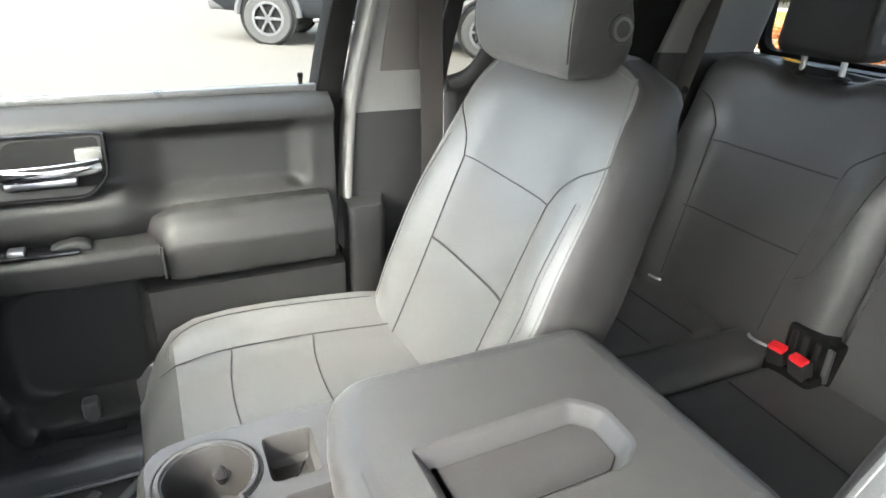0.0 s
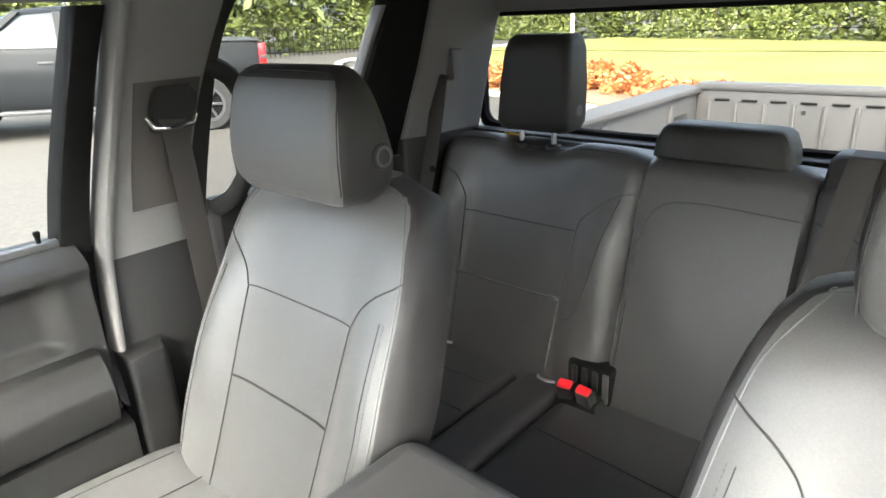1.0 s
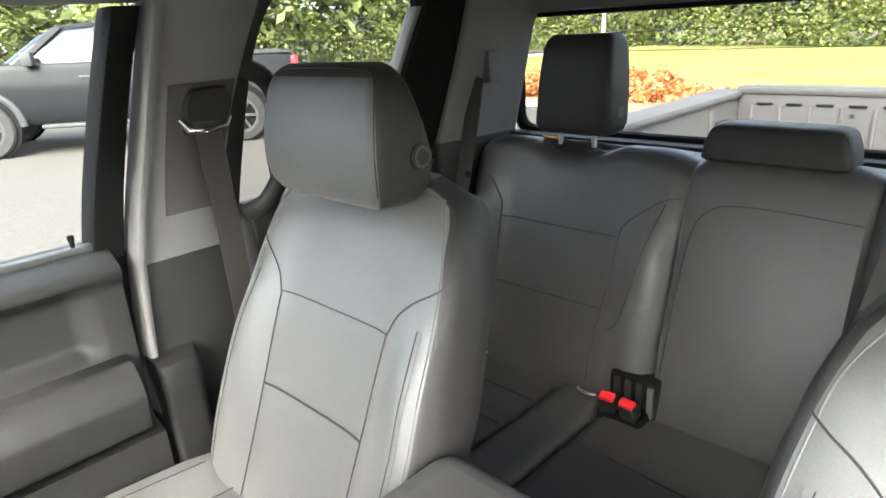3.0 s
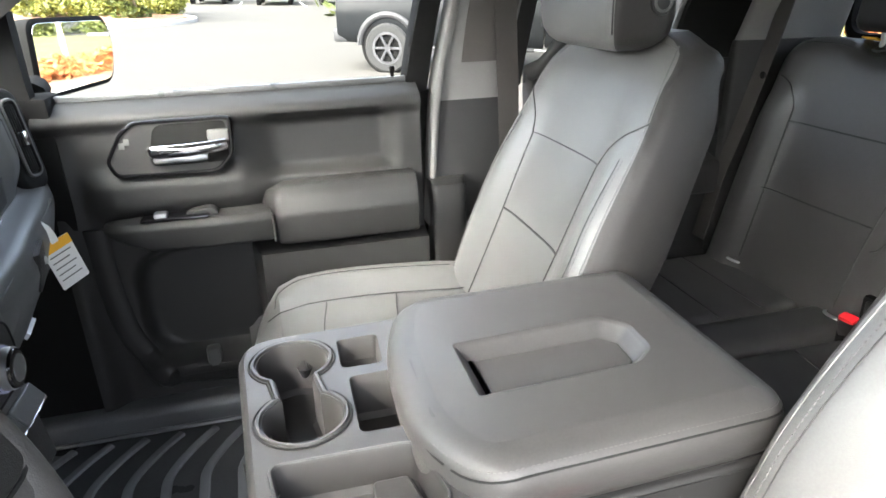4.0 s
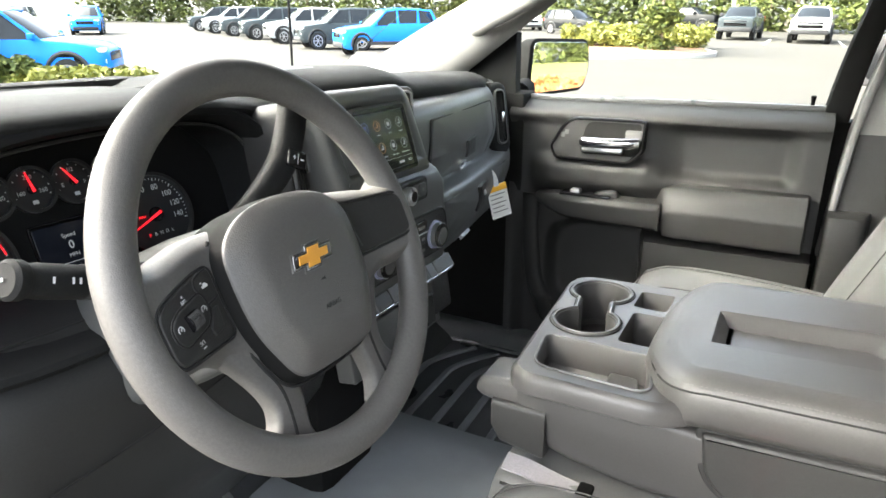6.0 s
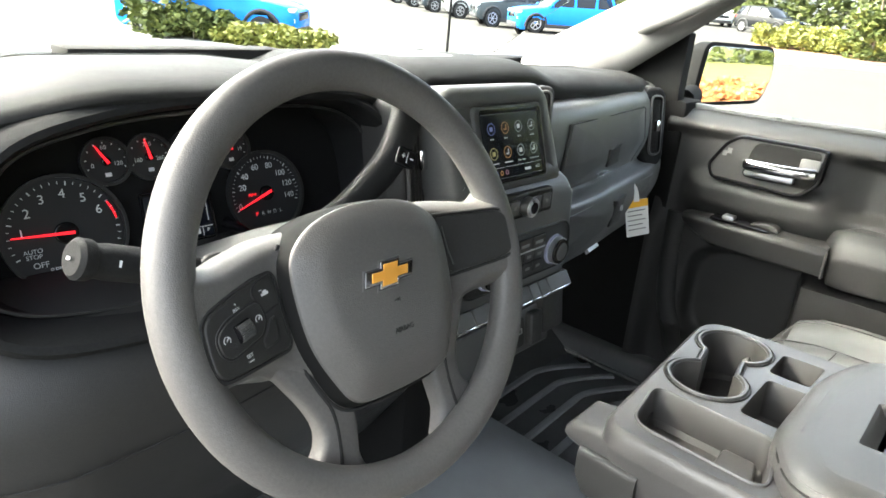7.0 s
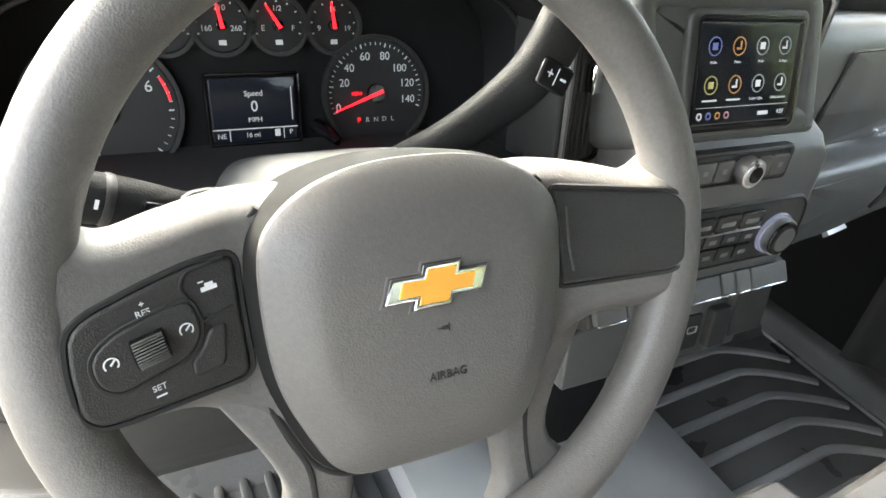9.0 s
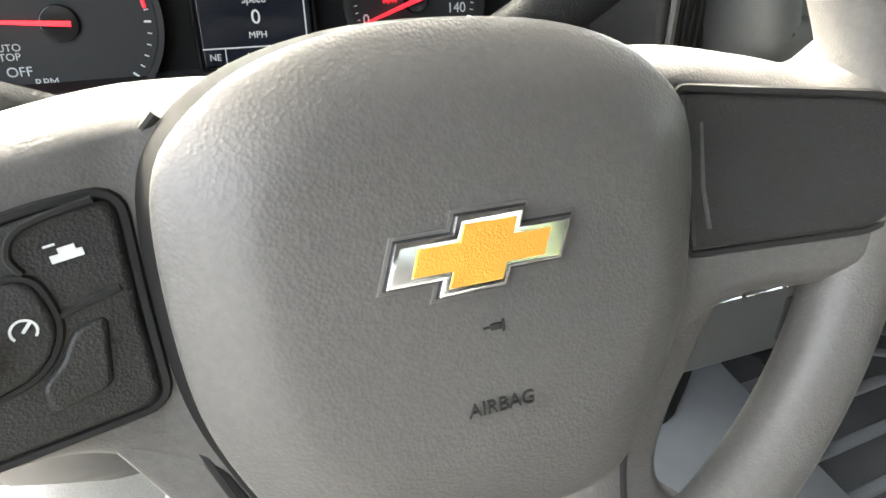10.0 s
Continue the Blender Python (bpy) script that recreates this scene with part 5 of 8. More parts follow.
# passenger side: one surface along y, s runs from the top down
def glove_profile(y):
    d = lerp(y, [(0.12, 0.0), (0.3, -0.016), (0.42, -0.036), (0.55, -0.058), (0.68, -0.092), (0.80, -0.142)])
    pts = [(-0.305, 1.675), (-0.277, 1.668), (-0.262, 1.650), (-0.254, 1.620), (-0.250, 1.580), (-0.252, 1.552), (-0.259, 1.532), (-0.264, 1.520), (-0.252, 1.5135), (-0.234, 1.509), (-0.224, 1.501), (-0.220, 1.465), (-0.235, 1.420), (-0.257, 1.376), (-0.32, 1.350)]
    return [Vector((x + d, y, z)) for x, z in pts]


def glove_surf(y, s):
    """A place on the passenger panel, s in steps of its profile, and the way it faces."""
    def at(yy, ss):
        pts = smooth_path(glove_profile(yy), 3)
        ss = max(0, min(len(pts) - 1.001, 3 * ss))
        i = int(ss)
        return pts[i].lerp(pts[i + 1], ss - i)
    p = at(y, s)
    n = (at(y + 0.01, s) - p).cross(at(y, s + 0.05) - at(y, s - 0.05)).normalized()
    return p, (n if n.x > 0 else -n)


loops = []
for k in range(25):
    y = 0.10 + 0.69 * k / 24
    pr = smooth_path(glove_profile(y), 3)
    loops.append([(-0.62, y, 1.66)] + pr + [(-0.62, y, 1.38)])
part("passenger_panel", loft(loops), PLASTIC_GREY, dash, "dark grey passenger side panel")
glove = part("glove_box_door", patch(rounded([(0.178, 2.45), (0.545, 2.45), (0.555, 4.2), (0.515, 6.3), (0.155, 6.3), (0.15, 4.2)], [0.03, 0.03, 0.02, 0.03, 0.02, 0.02], 5), glove_surf, 0.005, 0.004), PLASTIC_GREY, dash, "upper glove box door with a latch")
part("door_gap", sweep([glove_surf(*p)[0] + glove_surf(*p)[1] * 0.001 for p in shrink(rounded([(0.178, 2.45), (0.545, 2.45), (0.555, 4.2), (0.515, 6.3), (0.155, 6.3), (0.15, 4.2)], [0.03, 0.03, 0.02, 0.03, 0.02, 0.02], 5), -0.004)], 0.0035, 6, closed=True, up=(1, 0, 0.2)), SEAM, dash)
part("latch", patch(rounded([(0.33, 4.0), (0.392, 3.9), (0.392, 5.05), (0.33, 5.15)], 0.008), glove_surf, 0.009, 0.002), PLASTIC, glove, "glove box latch")
part("latch_bar", patch(rounded([(0.318, 5.95), (0.368, 5.90), (0.368, 6.12), (0.318, 6.17)], 0.005), glove_surf, 0.008, 0.001), SATIN, glove, "bright latch edge")
lower = part("lower_glove_door", patch(rounded([(0.15, 10.25), (0.60, 10.25), (0.60, 12.7), (0.15, 12.7)], 0.03, 5), glove_surf, 0.004, 0.003), PLASTIC_GREY, dash, "lower glove box door")
part("latch", patch(rounded([(0.335, 10.5), (0.39, 10.4), (0.39, 11.6), (0.335, 11.7)], 0.01), glove_surf, 0.008, 0.002), PLASTIC, lower)
part("latch_bar", patch(rounded([(0.315, 12.82), (0.365, 12.80), (0.365, 12.98), (0.315, 13.0)], 0.005), glove_surf, 0.007, 0.001), SATIN, lower, "bright latch edge")
part("keyhole", disc(plane_frame(glove_surf(0.362, 10.9)[0] + glove_surf(0.362, 10.9)[1] * 0.010, (0, 1, 0), (-0.2, 0, 1)), 0.006, 0.004), SATIN, lower)
# outer vent: a tall pod with slats
vm = plane_frame((-0.322, 0.630, 1.592), (0.25, 1, 0), (-0.15, 0, 1))
vent = part("side_vent", slab(rect(-0.037, -0.092, 0.040, 0.085, 0.034, 6), vm, 0.05, 0.010, 4), PLASTIC_SOFT, dash, "tall outer air vent")
part("vent_mouth", dish(rect(-0.014, -0.06, 0.016, 0.062, 0.012, 5), vm @ pose(0, 0, 0.002), 0.010, 0.002), MATT_BLACK, vent)
part("vent_rim", sweep([vm @ Vector((p.x, p.y, 0.003)) for p in rect(-0.017, -0.063, 0.019, 0.065, 0.014, 5)], 0.003, 6, closed=True, up=(1, 0, 0.2)), PLASTIC_GREY, vent)
for k in range(5):
    part("slat", moved(box((-0.012 + 0.0058 * k, -0.055, -0.004), (-0.0100 + 0.0058 * k, 0.057, 0.003), 0.0006, 1), vm), PLASTIC, vent)
part("vent_knob", moved(box((-0.004, -0.012, 0.0), (0.007, 0.012, 0.012), 0.002), vm), CHROME, vent, "bright vent slider")

# instrument hood and knee panel on the driver's side
OPENING = [(-0.655, 1.535), (-0.662, 1.60), (-0.628, 1.665), (-0.55, 1.692), (-0.44, 1.702), (-0.31, 1.700), (-0.245, 1.682), (-0.214, 1.645), (-0.206, 1.58), (-0.222, 1.530), (-0.33, 1.514), (-0.55, 1.510)]
mouth = smooth_path([(y, z, 0) for y, z in OPENING], 5, closed=True)


def tunnel(d, x):
    return [(x - 0.3 * (p.y - 1.6), p.x, p.y) for p in shrink([Vector((p.x, p.y)) for p in mouth], d)]


part("cluster_hood", loft([tunnel(-0.018, -0.36), tunnel(-0.016, -0.290), tunnel(-0.013, -0.272), tunnel(-0.007, -0.265), tunnel(-0.001, -0.266), tunnel(0.004, -0.276), tunnel(0.008, -0.295), tunnel(0.012, -0.330), tunnel(0.018, -0.392)], caps=False), PLASTIC_SOFT, dash, "arched hood round the instruments")
part("hood_edge", sweep([(x, y, z) for x, y, z in tunnel(0.0125, -0.300)], 0.002, 6, closed=True, up=(1, 0, 0.2)), PLASTIC, dash)


def knee(y, z):
    d = ease(y, [(-0.80, -0.05), (-0.62, 0.0), (-0.2, 0.0), (-0.13, -0.01)])
    return Vector((lerp(z, [(1.02, -0.47), (1.12, -0.38), (1.25, -0.285), (1.40, -0.225), (1.47, -0.222), (1.515, -0.255), (1.54, -0.31)]) + d, y, z))


part("knee_panel", loft([[knee(-0.80 + 0.66 * i / 16, 1.02 + 0.52 * j / 16) for j in range(17)] + [Vector((-0.6, -0.80 + 0.66 * i / 16, 1.54)), Vector((-0.6, -0.80 + 0.66 * i / 16, 1.02))] for i in range(17)]), PLASTIC, dash, "dark driver's knee panel")
part("knee_seam", sweep([knee(-0.79 + 0.65 * i / 20, 1.415 - 0.02 * math.sin(i / 4)) + Vector((0.001, 0, 0)) for i in range(21)], 0.0010, 6), SEAM, dash)
vm = plane_frame((-0.315, -0.715, 1.585), (-0.25, 1, 0), (-0.15, 0, 1))
dv = part("side_vent", slab(rect(-0.05, -0.12, 0.045, 0.09, 0.035, 6), vm, 0.06, 0.010, 4), PLASTIC_SOFT, dash, "tall outer air vent")
part("vent_mouth", dish(rect(-0.018, -0.09, 0.014, 0.062, 0.012, 5), vm @ pose(0, 0, 0.002), 0.010, 0.002), MATT_BLACK, dv)
part("vent_rim", sweep([vm @ Vector((p.x, p.y, 0.004)) for p in rect(-0.024, -0.097, 0.019, 0.068, 0.014, 5)], 0.004, 6, closed=True, up=(1, 0, 0.2)), PLASTIC_GREY, dv)
for k in range(4):
    part("slat", moved(box((-0.016 + 0.0075 * k, -0.085, -0.004), (-0.0140 + 0.0075 * k, 0.057, 0.003), 0.0006, 1), vm), PLASTIC, dv)
sw = part("headlamp_switch", slab(rect(-0.03, -0.02, 0.03, 0.02, 0.008), plane_frame(knee(-0.735, 1.36) + Vector((0.006, 0, 0)), (0, 1, 0), (-0.3, 0, 1)), 0.01, 0.002), GLOSS_BLACK, dash, "small black switch plate")
part("switch_mark", box((knee(-0.735, 1.36).x + 0.006, -0.742, 1.355), (knee(-0.735, 1.36).x + 0.0075, -0.728, 1.368), 0.0005), WHITE_MARK, sw)

# the middle stack, level by level
def stack_front(z):
    return lerp(z, [(1.30, -0.255), (1.335, -0.235), (1.36, -0.222), (1.40, -0.206), (1.44, -0.203), (1.50, -0.199), (1.55, -0.198), (1.572, -0.206), (1.59, -0.230), (1.68, -0.262), (1.70, -0.290), (1.715, -0.32), (1.728, -0.36), (1.735, -0.40)])


loops = []
for z in (1.30, 1.335, 1.36, 1.40, 1.44, 1.50, 1.55, 1.572, 1.582, 1.60, 1.64, 1.68, 1.70, 1.715, 1.725, 1.732, 1.736):
    f = stack_front(z)
    y0 = lerp(z, [(1.30, -0.145), (1.42, -0.160), (1.58, -0.156), (1.62, -0.140), (1.66, -0.118), (1.70, -0.105), (1.736, -0.09)])
    y1 = lerp(z, [(1.30, 0.105), (1.42, 0.128), (1.55, 0.112), (1.60, 0.088), (1.66, 0.070), (1.70, 0.055), (1.736, 0.03)])
    loops.append([(p.y, p.x, z) for p in rounded([(y0, f), (y1, f), (y1 + 0.012, -0.55), (y0 - 0.012, -0.55)], [0.016, 0.016, 0.005, 0.005], 5)])
stack = part("centre_panel", loft(loops), PLASTIC_GREY, dash, "dark grey centre stack")
sm = plane_frame((-0.2330, -0.0390, 1.632), (0, 1, 0), (-0.29, 0, 1))
pod_edge = rounded([(-0.128, -0.064), (0.119, -0.064), (0.104, 0.066), (0.086, 0.084), (-0.118, 0.086), (-0.142, 0.066)], [0.02, 0.012, 0.03, 0.02, 0.02, 0.03], 6)
loops = []
for d, w in ((-0.006, -0.10), (-0.004, -0.030), (0.0, -0.004), (0.002, 0.004), (0.006, 0.009), (0.012, 0.0115), (0.020, 0.0120), (0.026, 0.0105), (0.030, 0.007)):
    loops.append([sm @ Vector((p.x, p.y, w)) for p in shrink(pod_edge, d)])
part("screen_hood", loft(loops), PLASTIC_GREY, dash, "light-catching frame of the display")
# side vents beside the stack
for y0, y1, tilt in ((-0.212, -0.158, -0.25), (0.090, 0.110, 0.9)):
    m = plane_frame((-0.262 if y0 < 0 else -0.268, (y0 + y1) / 2, 1.622), (tilt, 1, 0), (-0.12, 0, 1))
    w = (y1 - y0) / 2
    v = part("centre_vent", slab(rect(-w - 0.006, -0.088, w + 0.006, 0.082, 0.018, 6), m, 0.06, 0.006, 3), PLASTIC, dash, "tall centre air vent")
    part("vent_mouth", dish(rect(-w + 0.003, -0.076, w - 0.003, 0.070, 0.010, 5), m @ pose(0, 0, 0.002), 0.012, 0.002), MATT_BLACK, v)
    part("vent_rim", sweep([m @ Vector((p.x, p.y, 0.003)) for p in rect(-w, -0.079, w, 0.073, 0.012, 5)], 0.003, 6, closed=True, up=(1, 0, 0.2)), PLASTIC_GREY, v)
    for k in range(6 if w > 0.02 else 3):
        a = -w + 0.008 + (2 * w - 0.016) * k / (5 if w > 0.02 else 2)
        part("slat", moved(box((a - 0.0012, -0.072, -0.006), (a + 0.0012, 0.066, 0.002), 0.0006, 1), m), PLASTIC, v)
    part("vent_knob", moved(box((-0.007, -0.012, -0.002), (0.007, 0.014, 0.013), 0.003), m), CHROME, v, "bright vent slider")

# display with its icons
display = thing("infotainment_display", sm @ Vector((0, 0, 0.012)), "lit touch screen with two rows of round app icons", "display")
part("bezel", slab(rect(-0.076, -0.054, 0.078, 0.056, 0.012, 5), sm @ pose(0, 0, 0.0125), 0.008, 0.003), PLASTIC_GREY, display, "dark frame")
part("bezel_step", dish(rect(-0.066, -0.047, 0.066, 0.047, 0.004, 4), sm @ pose(0, 0, 0.0128), 0.0005, 0.003), GLOSS_BLACK, display)
SCREEN = material("dark_screen", (0.010, 0.012, 0.018), 0.10, vary=0.02, rough_vary=0.02)
panel = part("screen_panel", slab(rect(-0.063, -0.043, 0.063, 0.043, 0.002), sm @ pose(0, 0, 0.0136), 0.003, 0.0004), SCREEN, display, "dark glossy screen")
blue, amber, teal, violet = (glowing("icon_" + n, c, 0.075) for n, c in (("blue", (0.16, 0.2, 0.55)), ("orange", (0.6, 0.28, 0.08)), ("grey", (0.35, 0.38, 0.42)), ("violet", (0.5, 0.25, 0.35))))
olive = glowing("icon_olive", (0.55, 0.5, 0.2), 0.075)
APPS = [("Audio", blue), ("Phone", amber), ("Wi-Fi", teal), ("Settings", teal), ("Apps", olive), ("Apps", amber), ("Trailer Lights", teal), ("Online Services", teal)]
TEXT_W = glowing("screen_text", (0.75, 0.78, 0.85), 0.10)
for k, (word, ink) in enumerate(APPS):
    x, y = -0.0455 + 0.0303 * (k % 4), (0.024 if k < 4 else -0.009)
    m = sm @ pose(x, y, 0.0141)
    ic = part("app_icon", ring_plate(m, 0.0072, 0.0082, 0.0003, 28), ink, panel)
    part("icon_glyph", moved(joined(box((-0.0035, -0.003, 0), (0.0022, -0.001, 0.0003), 0), box((0.001, -0.003, 0), (0.0028, 0.0045, 0.0003), 0)) if k % 2 else box((-0.0032, -0.003, 0), (0.0032, 0.003, 0.0003), 0.0), m), ink if k in (0, 1, 4) else TEXT_W, panel)
    if k in (4, 5):
        part("icon_caption", moved(box((-0.0090, -0.0142, 0), (0.0090, -0.0127, 0.0002), 0), m), TEXT_W, panel)
    else:
        writing("icon_caption", word, 0.0034, m @ pose(0, -0.0135, 0), TEXT_W, panel, depth=0.0001)
part("screen_rule", moved(box((-0.061, -0.0288, 0.0141), (0.061, -0.0284, 0.0144), 0), sm), TEXT_W, panel)
for k, ink in enumerate((TEXT_W, blue, amber, violet)):
    part("dock_icon", ring_plate(sm @ pose(-0.056 + 0.0115 * k, -0.036, 0.0141), 0.0020, 0.0034, 0.0003, 16), ink, panel)
part("dock_bar", moved(box((0.020, -0.038, 0.0141), (0.034, -0.0345, 0.0144), 0), sm), TEXT_W, panel)
writing("screen_clock", "4:23", 0.0055, sm @ pose(0.051, -0.036, 0.0142), TEXT_W, panel, depth=0.0001)

# volume strip
m = plane_frame((stack_front(1.552) + 0.001, -0.030, 1.552), (0, 1, 0), (-0.02, 0, 1))
vol = part("volume_panel", slab(rect(-0.070, -0.0185, 0.070, 0.0185, 0.005, 5), m @ pose(0, 0, 0.003), 0.01, 0.002), PLASTIC, stack, "audio control strip")
part("strip_groove", sweep([m @ Vector((p.x, p.y, 0.0035)) for p in rect(-0.066, -0.0155, 0.066, 0.0155, 0.004, 5)], 0.0012, 6, closed=True, up=(1, 0, 0.2)), SEAM, vol)
for x0, x1 in ((-0.062, -0.040), (-0.037, -0.016), (0.016, 0.037), (0.040, 0.062)):
    part("strip_button", slab(rect(x0, -0.0105, x1, 0.0105, 0.003), m @ pose(0, 0, 0.0062), 0.004, 0.001), PLASTIC_GREY, vol)
    part("button_mark", moved(box(((x0 + x1) / 2 - 0.003, -0.0025, 0.0062), ((x0 + x1) / 2 + 0.003, 0.0025, 0.0065), 0), m), PILLAR, vol)
kn = part("volume_knob", disc(m @ pose(0, 0, 0.020), 0.0125, 0.018, 32, 0.003), SATIN, vol, "round volume knob")
part("knob_ring", ring_plate(m @ pose(0, 0, 0.006), 0.0125, 0.0143, 0.012, 32), SATIN, kn, "chrome ring")
part("knob_face", disc(m @ pose(0, 0, 0.0206), 0.0085, 0.001, 24, 0.0005), GLOSS_BLACK, kn)
# heating controls
m = plane_frame((stack_front(1.468) + 0.001, -0.022, 1.468), (0, 1, 0), (0.02, 0, 1))
hv = part("heating_panel", slab(rounded([(-0.125, -0.038), (0.125, -0.038), (0.135, 0.0), (0.125, 0.040), (-0.125, 0.040), (-0.135, 0.0)], 0.02, 5), m @ pose(0, 0, 0.003), 0.01, 0.002), PLASTIC, stack, "heating and cooling controls")
part("panel_groove", sweep([m @ Vector((p.x, p.y, 0.0035)) for p in rounded([(-0.122, -0.036), (0.122, -0.036), (0.132, 0.0), (0.122, 0.038), (-0.122, 0.038), (-0.132, 0.0)], 0.02, 5)], 0.0013, 6, closed=True, up=(1, 0, 0.2)), SEAM, hv)
GLOW_RING = glowing("blue_knob_light", (0.45, 0.48, 0.7), 0.05)
for x in (-0.077, 0.088):
    k1 = part("heating_knob", disc(m @ pose(x, -0.004, 0.020), 0.0205, 0.019, 36, 0.003), GLOSS_BLACK, hv, "ribbed round heating knob")
    part("knob_base", ring_plate(m @ pose(x, -0.004, 0.0035), 0.0215, 0.0245, 0.004, 40), GLOW_RING, k1, "blue-lit ring")
    part("knob_face", disc(m @ pose(x, -0.004, 0.0208), 0.0145, 0.001, 30, 0.0006), PLASTIC_GREY, k1)
    part("knob_grip", ring_plate(m @ pose(x, -0.004, 0.006), 0.0206, 0.0220, 0.010, 24), SATIN, k1)
for r, (y0, y1, bits) in enumerate(((0.010, 0.030, 3), (-0.008, 0.008, 4), (-0.028, -0.011, 4))):
    for b in range(bits):
        x0 = -0.048 + 0.106 * b / bits
        bt = part("heating_button", slab(rect(x0 + 0.001, y0, x0 + 0.106 / bits - 0.001, y1, 0.003), m @ pose(0, 0, 0.0065), 0.004, 0.001), GLOSS_BLACK if r == 0 else PLASTIC, hv)
        part("button_mark", moved(box((x0 + 0.008, (y0 + y1) / 2 - 0.003, 0.0066), (x0 + 0.106 / bits - 0.008, (y0 + y1) / 2 + 0.002, 0.0069), 0), m), PILLAR, bt)
part("bright_strip", moved(box((-0.048, 0.0083, 0.003), (0.058, 0.0099, 0.0072), 0.0004), m), SATIN, hv, "satin silver strip")
# switch row and sockets
m = plane_frame((-0.204, -0.015, 1.396), (0, 1, 0), (-0.65, 0, 1))
row = part("switch_panel", slab(rect(-0.150, -0.016, 0.146, 0.016, 0.004), m @ pose(0, 0, 0.004), 0.03, 0.003), PLASTIC, stack, "row of silver-edged switches")
for x0, x1 in ((-0.145, -0.105), (-0.103, -0.063), (-0.061, -0.021), (-0.019, 0.031), (0.033, 0.055), (0.057, 0.079), (0.081, 0.141)):
    key = part("switch_key", slab(rect(x0, -0.012, x1, 0.013, 0.003), m @ pose(0, 0, 0.011), 0.008, 0.002), PLASTIC_GREY, row, "grey switch")
    part("key_edge", moved(box((x0 + 0.002, -0.0135, 0.005), (x1 - 0.002, -0.0115, 0.0112), 0.0006), m), CHROME, key, "bright lower edge")
m = plane_frame((-0.216, -0.015, 1.326), (0, 1, 0), (-0.14, 0, 1))
lowp = part("socket_panel", slab(rect(-0.150, -0.040, 0.120, 0.034, 0.006), m @ pose(0, 0, 0.004), 0.03, 0.003), PLASTIC_GREY, stack, "lower panel with sockets")
part("usb_plate", slab(rect(-0.012, -0.028, 0.048, 0.020, 0.004), m @ pose(0, 0, 0.0065), 0.004, 0.001), PLASTIC, lowp, "socket plate")
for x in (0.004, 0.026):
    part("usb_socket", dish(rect(x, -0.004, x + 0.014, 0.004, 0.001, 2), m @ pose(0, 0, 0.0072), 0.004, 0.0005, 0.001), SATIN, lowp)
part("socket_cover", slab(rect(0.056, -0.030, 0.088, 0.026, 0.006), m @ pose(0, 0, 0.016), 0.014, 0.004), PLASTIC, lowp, "hinged power outlet cover")
part("module_block", moved(box((0.088, -0.020, -0.02), (0.150, 0.050, 0.016), 0.005), m), PLASTIC, lowp, "black control block")
solid("dash_support", box((-0.62, -0.10, 0.96), (-0.34, 0.08, 1.34), 0.03), MATT_BLACK, "black tunnel cover under the dashboard", "panel", kind="structure")

# hanging paper tag
tagm = [Vector((-0.250, 0.466, 1.446))]
tg = thing("paper_tag", tagm[0], "white paper tag with an orange band hanging from glove box", "tag")
tm = plane_frame(tagm[0] + Vector((0, 0, -0.012)), (0.60, 0.78, 0.20), (-0.03, 0.10, 1))
part("sheet", slab(rect(-0.025, -0.048, 0.025, 0.030, 0.003), tm, 0.0008, 0.0003), WHITE_PAPER, tg, "white printed sheet")
part("band", moved(box((-0.025, 0.014, 0.0002), (0.025, 0.030, 0.0010), 0.0002), tm), YELLOW, tg, "orange band")
part("strap", loft([[tm @ Vector((x - 0.006, y, z)), tm @ Vector((x + 0.006, y, z)), tm @ Vector((x + 0.006, y, z - 0.0008)), tm @ Vector((x - 0.006, y, z - 0.0008))] for x, y, z in ((0.0, 0.026, 0.001), (-0.001, 0.040, 0.004), (-0.003, 0.054, 0.003), (-0.006, 0.064, -0.004), (-0.010, 0.069, -0.016), (-0.014, 0.068, -0.030))]), WHITE_PAPER, tg, "white strap")
for k in range(5):
    part("print_line", moved(box((-0.020, 0.006 - 0.010 * k, 0.0001), (0.018 - 0.007 * (k % 2), 0.008 - 0.010 * k, 0.0004), 0), tm), PILLAR, tg)

# ---------------------------------------------------------------- instruments
cl = thing("instrument_cluster", (-0.378, -0.44, 1.53), "black instrument cluster with lit red needles", "gauges")
ca = radians(15)
cmx = plane_frame((-0.368, -0.44, 1.577), (0, 1, 0), (-math.sin(ca), 0, math.cos(ca)))  # local x along +y, y up


def cl_xy(y, z):
    return y + 0.44, (z - 1.577) / math.cos(ca)


part("face", slab(rounded([(-0.235, -0.09), (0.235, -0.09), (0.225, 0.05), (0.16, 0.125), (-0.16, 0.125), (-0.225, 0.06)], 0.03), cmx @ pose(0, 0, -0.003), 0.012, 0.002), MATT_BLACK, cl, "black gauge face")
DIAL = material("dial_black", (0.012, 0.012, 0.013), 0.5, vary=0.1)


